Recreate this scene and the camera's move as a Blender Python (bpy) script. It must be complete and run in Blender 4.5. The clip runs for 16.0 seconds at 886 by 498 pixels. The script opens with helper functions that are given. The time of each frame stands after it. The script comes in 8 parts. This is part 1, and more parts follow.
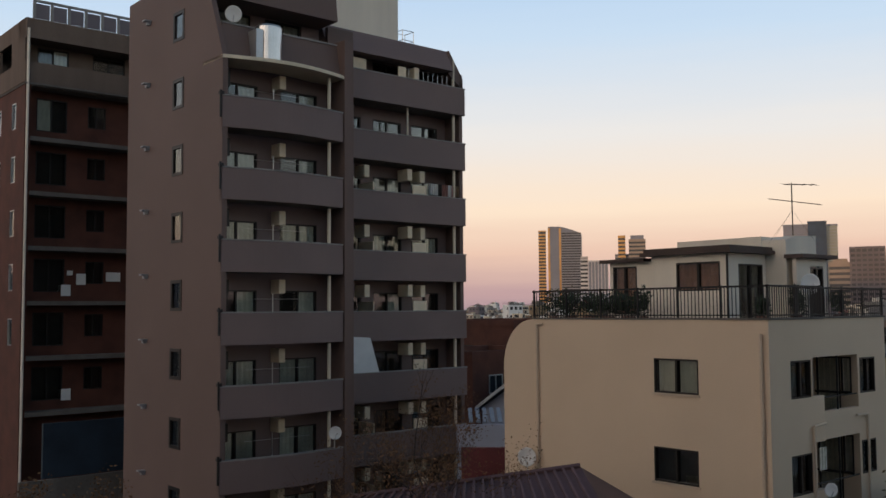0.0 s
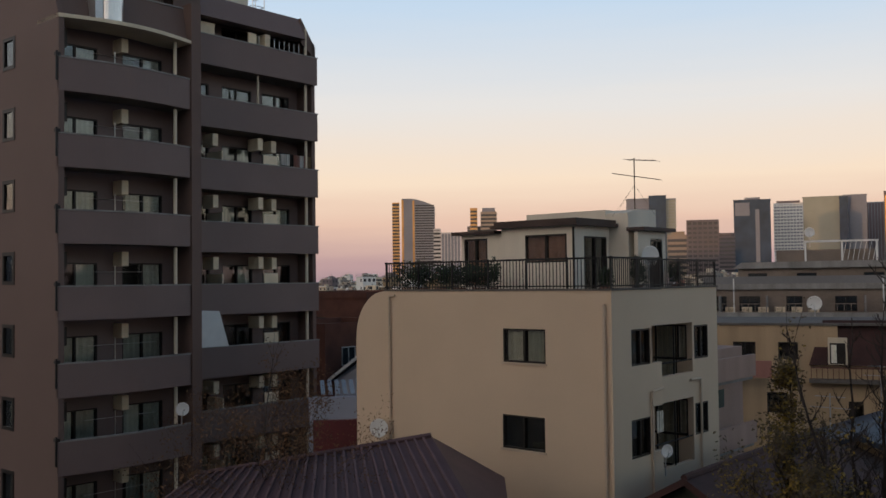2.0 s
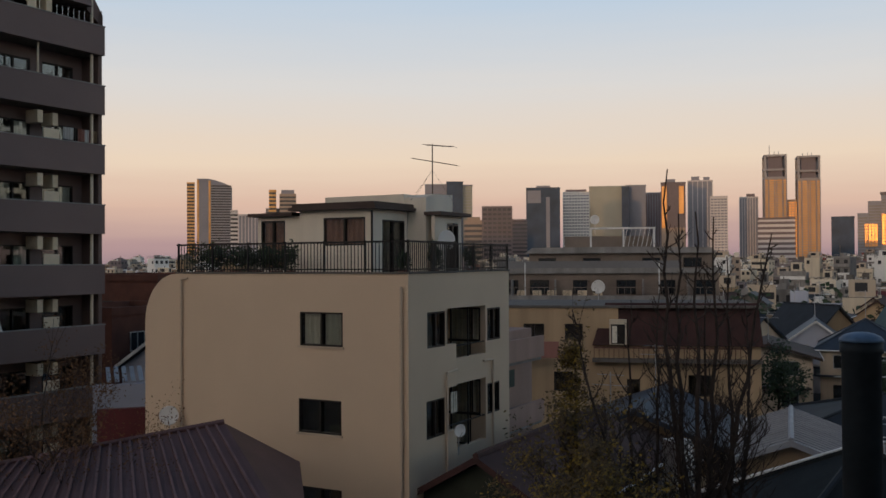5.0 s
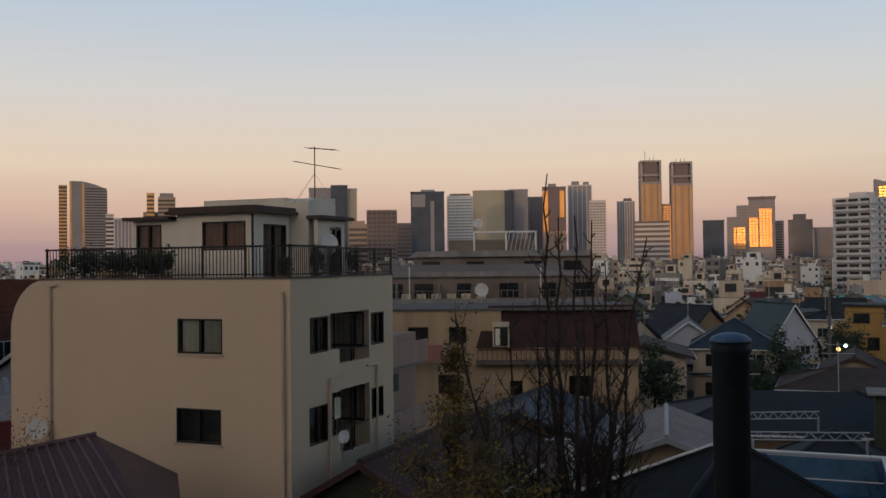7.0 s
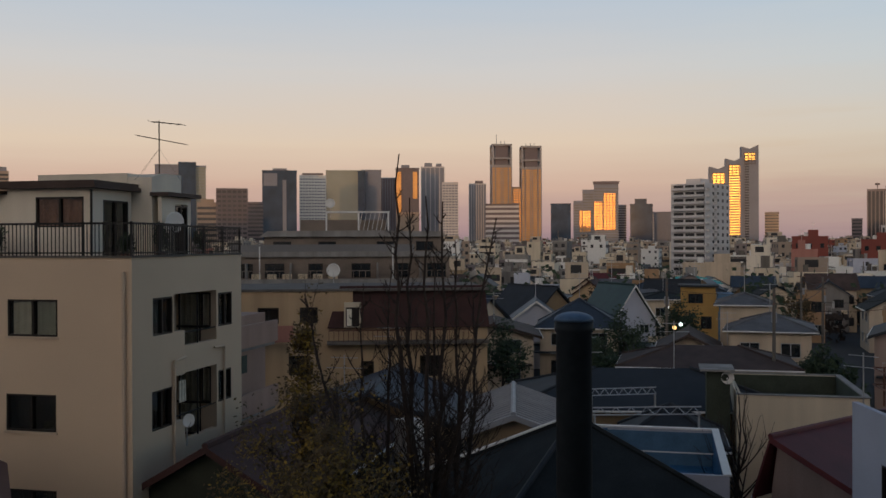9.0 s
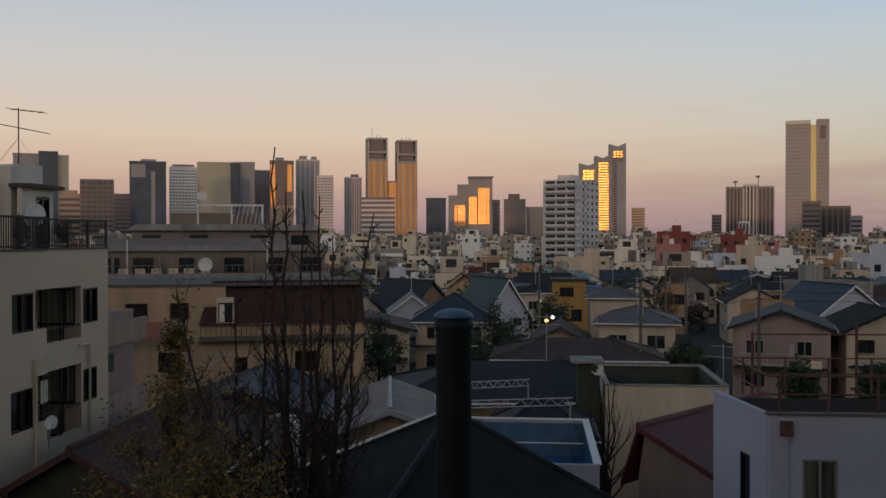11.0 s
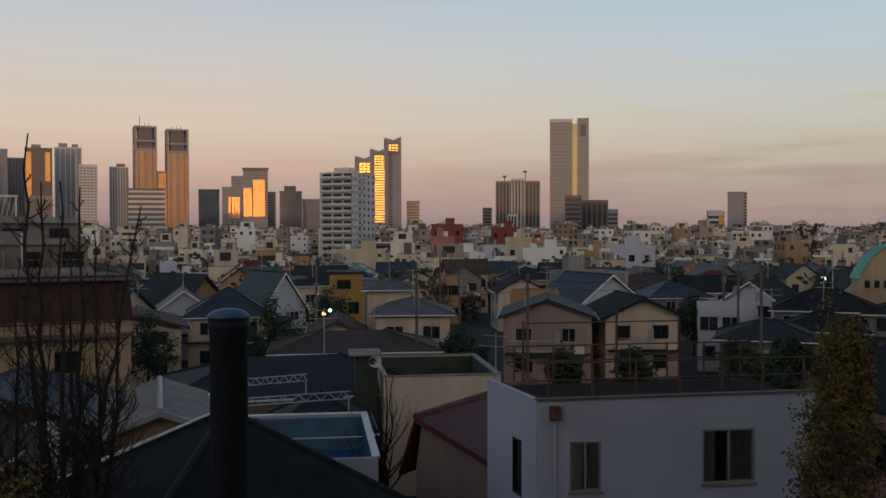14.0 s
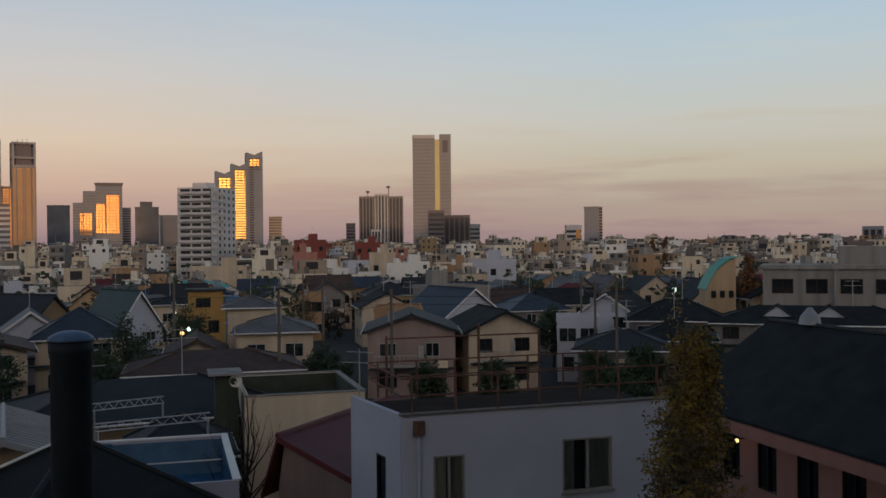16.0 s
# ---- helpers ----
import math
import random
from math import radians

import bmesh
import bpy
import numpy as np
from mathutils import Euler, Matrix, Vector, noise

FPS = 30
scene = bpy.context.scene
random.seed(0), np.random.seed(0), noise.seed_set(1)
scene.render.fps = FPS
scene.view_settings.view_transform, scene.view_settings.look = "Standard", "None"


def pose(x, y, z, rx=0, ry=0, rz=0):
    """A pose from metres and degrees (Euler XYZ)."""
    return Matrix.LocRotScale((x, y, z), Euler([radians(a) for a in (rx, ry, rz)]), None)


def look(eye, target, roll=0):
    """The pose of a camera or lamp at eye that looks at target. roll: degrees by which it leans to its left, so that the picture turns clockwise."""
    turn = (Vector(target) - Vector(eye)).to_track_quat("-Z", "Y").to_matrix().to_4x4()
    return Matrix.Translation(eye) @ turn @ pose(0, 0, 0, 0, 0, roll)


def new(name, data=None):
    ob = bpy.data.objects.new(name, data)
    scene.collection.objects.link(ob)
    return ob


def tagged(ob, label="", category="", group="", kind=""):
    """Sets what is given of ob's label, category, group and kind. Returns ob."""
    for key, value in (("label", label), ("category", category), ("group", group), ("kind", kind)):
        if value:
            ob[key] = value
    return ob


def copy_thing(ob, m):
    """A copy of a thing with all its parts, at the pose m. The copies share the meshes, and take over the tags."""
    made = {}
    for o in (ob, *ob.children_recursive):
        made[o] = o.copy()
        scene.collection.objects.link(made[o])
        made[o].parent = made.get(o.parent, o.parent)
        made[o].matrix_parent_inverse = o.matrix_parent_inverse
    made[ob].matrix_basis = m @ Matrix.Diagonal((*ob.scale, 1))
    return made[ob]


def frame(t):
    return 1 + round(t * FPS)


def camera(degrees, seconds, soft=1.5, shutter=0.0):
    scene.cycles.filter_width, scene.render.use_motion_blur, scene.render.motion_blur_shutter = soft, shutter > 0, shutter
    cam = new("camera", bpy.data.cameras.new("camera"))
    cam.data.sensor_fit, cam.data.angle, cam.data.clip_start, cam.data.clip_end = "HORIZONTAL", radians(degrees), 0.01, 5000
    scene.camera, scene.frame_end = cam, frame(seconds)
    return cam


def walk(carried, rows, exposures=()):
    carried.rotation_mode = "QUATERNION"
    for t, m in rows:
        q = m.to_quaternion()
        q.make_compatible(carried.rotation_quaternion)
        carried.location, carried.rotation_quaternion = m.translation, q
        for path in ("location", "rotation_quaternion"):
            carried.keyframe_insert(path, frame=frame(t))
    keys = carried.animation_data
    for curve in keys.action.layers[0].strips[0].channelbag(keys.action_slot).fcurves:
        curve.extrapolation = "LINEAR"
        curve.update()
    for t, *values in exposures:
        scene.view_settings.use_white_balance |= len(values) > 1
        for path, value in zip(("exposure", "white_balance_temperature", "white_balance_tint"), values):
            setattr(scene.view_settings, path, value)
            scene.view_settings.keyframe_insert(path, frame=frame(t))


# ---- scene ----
cam = camera(49.74, 16.0, soft=1.55)
EYE = 12.5
EXPOSURES = [(0.0, 0.5), (3.5, 0.33), (7.0, 0.14), (9.0, 0.06), (12.5, 0.0), (16.0, 0.0)]
# seconds, eye x, y, rise over the first eye, yaw, pitch, roll
ROWS = [
    (0.0, 0.000, 0.000, 0.000, 0.00, 3.67, 0.40),
    (0.5, 0.010, 0.011, 0.005, -2.09, 3.77, 0.31),
    (1.0, 0.030, 0.043, 0.005, -4.78, 3.20, 0.36),
    (1.5, 0.038, 0.060, 0.007, -6.66, 2.42, 0.56),
    (2.0, 0.049, 0.097, 0.008, -8.75, 1.90, 0.69),
    (2.5, 0.067, 0.125, 0.003, -10.35, 2.08, 0.51),
    (3.0, 0.072, 0.133, 0.002, -11.94, 2.13, 0.28),
    (3.5, 0.087, 0.157, 0.000, -14.44, 1.62, 0.36),
    (4.0, 0.105, 0.170, -0.006, -16.06, 1.21, 0.59),
    (4.5, 0.115, 0.191, -0.004, -18.53, 0.92, 0.43),
    (7.0, 0.219, 0.310, 0.007, -27.63, 0.97, 0.65),
    (7.5, 0.273, 0.327, 0.007, -30.04, 0.84, 0.68),
    (8.0, 0.277, 0.368, 0.001, -32.17, 0.57, 0.70),
    (8.5, 0.317, 0.384, -0.003, -34.41, 0.14, 0.39),
    (9.0, 0.329, 0.404, -0.008, -36.43, -0.26, 0.22),
    (11.5, 0.322, 0.490, 0.025, -45.52, -0.86, 0.00),
    (12.0, 0.330, 0.523, 0.023, -47.94, -1.40, 0.01),
    (12.5, 0.391, 0.605, 0.043, -53.24, -2.17, 0.21),
    (13.0, 0.494, 0.694, 0.068, -55.80, -1.80, 0.28),
    (13.5, 0.516, 0.696, 0.058, -55.74, -1.49, 0.30),
    (14.0, 0.529, 0.683, 0.049, -57.21, -1.11, 0.11),
    (14.5, 0.553, 0.676, 0.041, -59.35, -1.24, -0.01),
    (15.0, 0.596, 0.684, 0.047, -60.98, -1.50, 0.08),
    (15.5, 0.620, 0.698, 0.051, -63.09, -1.13, 0.48),
    (16.0, 0.643, 0.685, 0.051, -65.36, -0.24, 0.56),
]
walk(cam, [(t, pose(x, y, EYE + z, 90 + pitch, roll, yaw)) for t, x, y, z, yaw, pitch, roll in ROWS],
     exposures=EXPOSURES)

# ---- world and sun ----
GRID = 40.54          # the turn of the street grid against the first view
SUN_AZ, SUN_EL = 232.0, 1.1   # compass from +y clockwise; the sun is about to set behind the eye


def make_world():
    w = bpy.data.worlds.new("evening_sky")
    scene.world = w
    w.use_nodes = True
    nt = w.node_tree
    nt.nodes.clear()
    out = nt.nodes.new("ShaderNodeOutputWorld")
    bg = nt.nodes.new("ShaderNodeBackground")
    tc = nt.nodes.new("ShaderNodeTexCoord")
    sep = nt.nodes.new("ShaderNodeSeparateXYZ")
    nt.links.new(tc.outputs["Generated"], sep.inputs[0])
    mr = nt.nodes.new("ShaderNodeMapRange")
    mr.inputs[1].default_value, mr.inputs[2].default_value = 0.0, 0.5
    # thin uneven streaks low in the sky
    mp = nt.nodes.new("ShaderNodeMapping")
    mp.inputs["Scale"].default_value = (3.0, 3.0, 42.0)
    nz = nt.nodes.new("ShaderNodeTexNoise")
    nz.inputs["Scale"].default_value, nz.inputs["Detail"].default_value = 1.6, 5.0
    nt.links.new(tc.outputs["Generated"], mp.inputs[0])
    nt.links.new(mp.outputs[0], nz.inputs["Vector"])
    wob = nt.nodes.new("ShaderNodeMath")
    wob.operation = "MULTIPLY_ADD"
    wob.inputs[1].default_value, wob.inputs[2].default_value = 0.022, -0.011
    nt.links.new(nz.outputs["Fac"], wob.inputs[0])
    add = nt.nodes.new("ShaderNodeMath")
    nt.links.new(sep.outputs[2], add.inputs[0])
    nt.links.new(wob.outputs[0], add.inputs[1])
    nt.links.new(add.outputs[0], mr.inputs[0])
    ramp = nt.nodes.new("ShaderNodeValToRGB")
    stops = SKY_STOPS
    els = ramp.color_ramp.elements
    while len(els) < len(stops):
        els.new(0.5)
    for e, (p, c) in zip(els, stops):
        e.position, e.color = p, (*c, 1)
    nt.links.new(mr.outputs[0], ramp.inputs[0])
    # cooler and greyer towards +x, with a pink foot
    ramp2 = nt.nodes.new("ShaderNodeValToRGB")
    els = ramp2.color_ramp.elements
    while len(els) < len(SKY_EAST):
        els.new(0.5)
    for e, (p, c) in zip(els, SKY_EAST):
        e.position, e.color = p, (*c, 1)
    # slanting cloud streaks
    mp2 = nt.nodes.new("ShaderNodeMapping")
    mp2.inputs["Scale"].default_value = (2.0, 2.6, 30.0)
    mp2.inputs["Rotation"].default_value = (0.09, 0.0, 0.0)
    nz2 = nt.nodes.new("ShaderNodeTexNoise")
    nz2.inputs["Scale"].default_value, nz2.inputs["Detail"].default_value = 1.9, 6.0
    nt.links.new(tc.outputs["Generated"], mp2.inputs[0])
    nt.links.new(mp2.outputs[0], nz2.inputs["Vector"])
    cl = nt.nodes.new("ShaderNodeMapRange")
    cl.inputs[1].default_value, cl.inputs[2].default_value, cl.inputs[3].default_value, cl.inputs[4].default_value = 0.52, 0.72, 0.0, -0.055
    nt.links.new(nz2.outputs["Fac"], cl.inputs[0])
    shift = nt.nodes.new("ShaderNodeMath")
    nt.links.new(mr.outputs[0], shift.inputs[0])
    nt.links.new(cl.outputs[0], shift.inputs[1])
    nt.links.new(shift.outputs[0], ramp2.inputs[0])
    side = nt.nodes.new("ShaderNodeMath")
    side.operation = "SUBTRACT"
    nt.links.new(sep.outputs[0], side.inputs[0])
    nt.links.new(sep.outputs[1], side.inputs[1])
    smr = nt.nodes.new("ShaderNodeMapRange")
    smr.inputs[1].default_value, smr.inputs[2].default_value = 0.0, 0.75
    nt.links.new(side.outputs[0], smr.inputs[0])
    blend = nt.nodes.new("ShaderNodeMix")
    blend.data_type = "RGBA"
    nt.links.new(smr.outputs[0], blend.inputs[0])
    nt.links.new(ramp.outputs[0], blend.inputs[6])
    nt.links.new(ramp2.outputs[0], blend.inputs[7])
    # the warm glow round the setting sun, behind the eye
    dot = nt.nodes.new("ShaderNodeVectorMath")
    dot.operation = "DOT_PRODUCT"
    a = radians(SUN_AZ)
    dot.inputs[1].default_value = (math.sin(a), math.cos(a), 0.05)
    nt.links.new(tc.outputs["Generated"], dot.inputs[0])
    glow = nt.nodes.new("ShaderNodeMapRange")
    glow.inputs[1].default_value, glow.inputs[2].default_value = 0.45, 1.0
    nt.links.new(dot.outputs["Value"], glow.inputs[0])
    mix = nt.nodes.new("ShaderNodeMix")
    mix.data_type, mix.blend_type = "RGBA", "ADD"
    nt.links.new(glow.outputs[0], mix.inputs[0])
    nt.links.new(blend.outputs[2], mix.inputs[6])
    mix.inputs[7].default_value = (*SKY_GLOW, 1)
    nt.links.new(mix.outputs[2], bg.inputs[0])
    bg.inputs[1].default_value = 1.0
    nt.links.new(bg.outputs[0], out.inputs[0])


SKY_GLOW = (0.70, 0.50, 0.32)
SKY_STOPS = [(0.0, (0.28, 0.20, 0.22)), (0.035, (0.38, 0.25, 0.25)), (0.12, (0.60, 0.41, 0.32)), (0.21, (0.70, 0.56, 0.43)),
             (0.36, (0.60, 0.58, 0.56)), (0.55, (0.42, 0.52, 0.63)), (0.68, (0.35, 0.47, 0.62)), (1.0, (0.047, 0.087, 0.15))]
SKY_EAST = [(0.0, (0.348, 0.244, 0.237)), (0.04, (0.419, 0.304, 0.264)), (0.085, (0.439, 0.356, 0.290)), (0.15, (0.530, 0.465, 0.353)),
            (0.25, (0.561, 0.556, 0.501)), (0.37, (0.495, 0.577, 0.612)), (0.55, (0.369, 0.530, 0.686)), (1.0, (0.047, 0.090, 0.158))]
make_world()
sun = new("sun", bpy.data.lights.new("sun", "SUN"))
sun.data.energy, sun.data.angle, sun.data.color = 0.65, radians(0.6), (1.0, 0.52, 0.20)
_a, _e = radians(SUN_AZ), radians(SUN_EL)
sun.matrix_world = look((0, 0, 0), (-math.sin(_a) * math.cos(_e), -math.cos(_a) * math.cos(_e), -math.sin(_e)))


# ---- materials ----
def mat(name, color, rough=0.8, metal=0.0, scale=1.5, var=0.16, fine=14.0, bump=0.15, stain=0.0, tint=0.0, spec=0.5, streak=False, trans=0.0):
    """A surface with broad and fine variation, relief, streaks and a tint that differs from piece to piece."""
    m = bpy.data.materials.new(name)
    m.use_nodes = True
    nt = m.node_tree
    b = nt.nodes["Principled BSDF"]
    tc = nt.nodes.new("ShaderNodeTexCoord")
    n1 = nt.nodes.new("ShaderNodeTexNoise")
    n1.inputs["Scale"].default_value, n1.inputs["Detail"].default_value = scale, 4.0
    n2 = nt.nodes.new("ShaderNodeTexNoise")
    n2.inputs["Scale"].default_value, n2.inputs["Detail"].default_value = fine, 3.0
    src = tc.outputs["Object"]
    nt.links.new(src, n2.inputs["Vector"])
    if streak:
        mp = nt.nodes.new("ShaderNodeMapping")
        mp.inputs["Scale"].default_value = (1.6, 1.6, 0.16)
        nt.links.new(src, mp.inputs[0])
        src = mp.outputs[0]
    nt.links.new(src, n1.inputs["Vector"])
    s = nt.nodes.new("ShaderNodeMath")
    s.operation = "MULTIPLY_ADD"
    s.inputs[1].default_value, s.inputs[2].default_value = 0.4, 0.0
    nt.links.new(n2.outputs["Fac"], s.inputs[0])
    a = nt.nodes.new("ShaderNodeMath")
    nt.links.new(n1.outputs["Fac"], a.inputs[0])
    nt.links.new(s.outputs[0], a.inputs[1])
    last = a.outputs[0]
    if tint:
        oi = nt.nodes.new("ShaderNodeObjectInfo")
        k = nt.nodes.new("ShaderNodeMath")
        k.operation = "MULTIPLY_ADD"
        k.inputs[1].default_value, k.inputs[2].default_value = tint, -tint / 2
        nt.links.new(oi.outputs["Random"], k.inputs[0])
        a2 = nt.nodes.new("ShaderNodeMath")
        nt.links.new(last, a2.inputs[0])
        nt.links.new(k.outputs[0], a2.inputs[1])
        last = a2.outputs[0]
    r = nt.nodes.new("ShaderNodeValToRGB")
    lo = tuple(max(0.0, c * (1 - var * 1.3 - stain)) for c in color)
    hi = tuple(min(1.0, c * (1 + var)) for c in color)
    r.color_ramp.elements[0].position, r.color_ramp.elements[0].color = 0.42, (*lo, 1)
    r.color_ramp.elements[1].position, r.color_ramp.elements[1].color = 0.95, (*hi, 1)
    nt.links.new(last, r.inputs[0])
    nt.links.new(r.outputs[0], b.inputs["Base Color"])
    b.inputs["Roughness"].default_value, b.inputs["Metallic"].default_value = rough, metal
    b.inputs["Specular IOR Level"].default_value = spec
    if bump:
        bp = nt.nodes.new("ShaderNodeBump")
        bp.inputs["Strength"].default_value, bp.inputs["Distance"].default_value = bump, 0.02
        nt.links.new(n2.outputs["Fac"], bp.inputs["Height"])
        nt.links.new(bp.outputs[0], b.inputs["Normal"])
    if trans:
        b.inputs["Transmission Weight"].default_value = trans
    return m


def thin_glass(name, color, keep):
    """A thin pane: clear, with a mirror film that gains with the angle."""
    m = bpy.data.materials.new(name)
    m.use_nodes = True
    nt = m.node_tree
    nt.nodes.clear()
    out = nt.nodes.new("ShaderNodeOutputMaterial")
    t = nt.nodes.new("ShaderNodeBsdfTransparent")
    t.inputs[0].default_value = (*color, 1)
    g = nt.nodes.new("ShaderNodeBsdfGlossy")
    g.inputs["Roughness"].default_value = 0.04
    fr = nt.nodes.new("ShaderNodeFresnel")
    fr.inputs[0].default_value = 1.5
    k = nt.nodes.new("ShaderNodeMath")
    k.operation = "MULTIPLY_ADD"
    k.inputs[1].default_value, k.inputs[2].default_value = keep, 0.02
    nt.links.new(fr.outputs[0], k.inputs[0])
    mx = nt.nodes.new("ShaderNodeMixShader")
    nt.links.new(k.outputs[0], mx.inputs[0])
    nt.links.new(t.outputs[0], mx.inputs[1])
    nt.links.new(g.outputs[0], mx.inputs[2])
    nt.links.new(mx.outputs[0], out.inputs[0])
    return m


def lamp_mat(name, color, power):
    m = bpy.data.materials.new(name)
    m.use_nodes = True
    b = m.node_tree.nodes["Principled BSDF"]
    b.inputs["Base Color"].default_value = (*color, 1)
    b.inputs["Emission Color"].default_value = (*color, 1)
    b.inputs["Emission Strength"].default_value = power
    return m


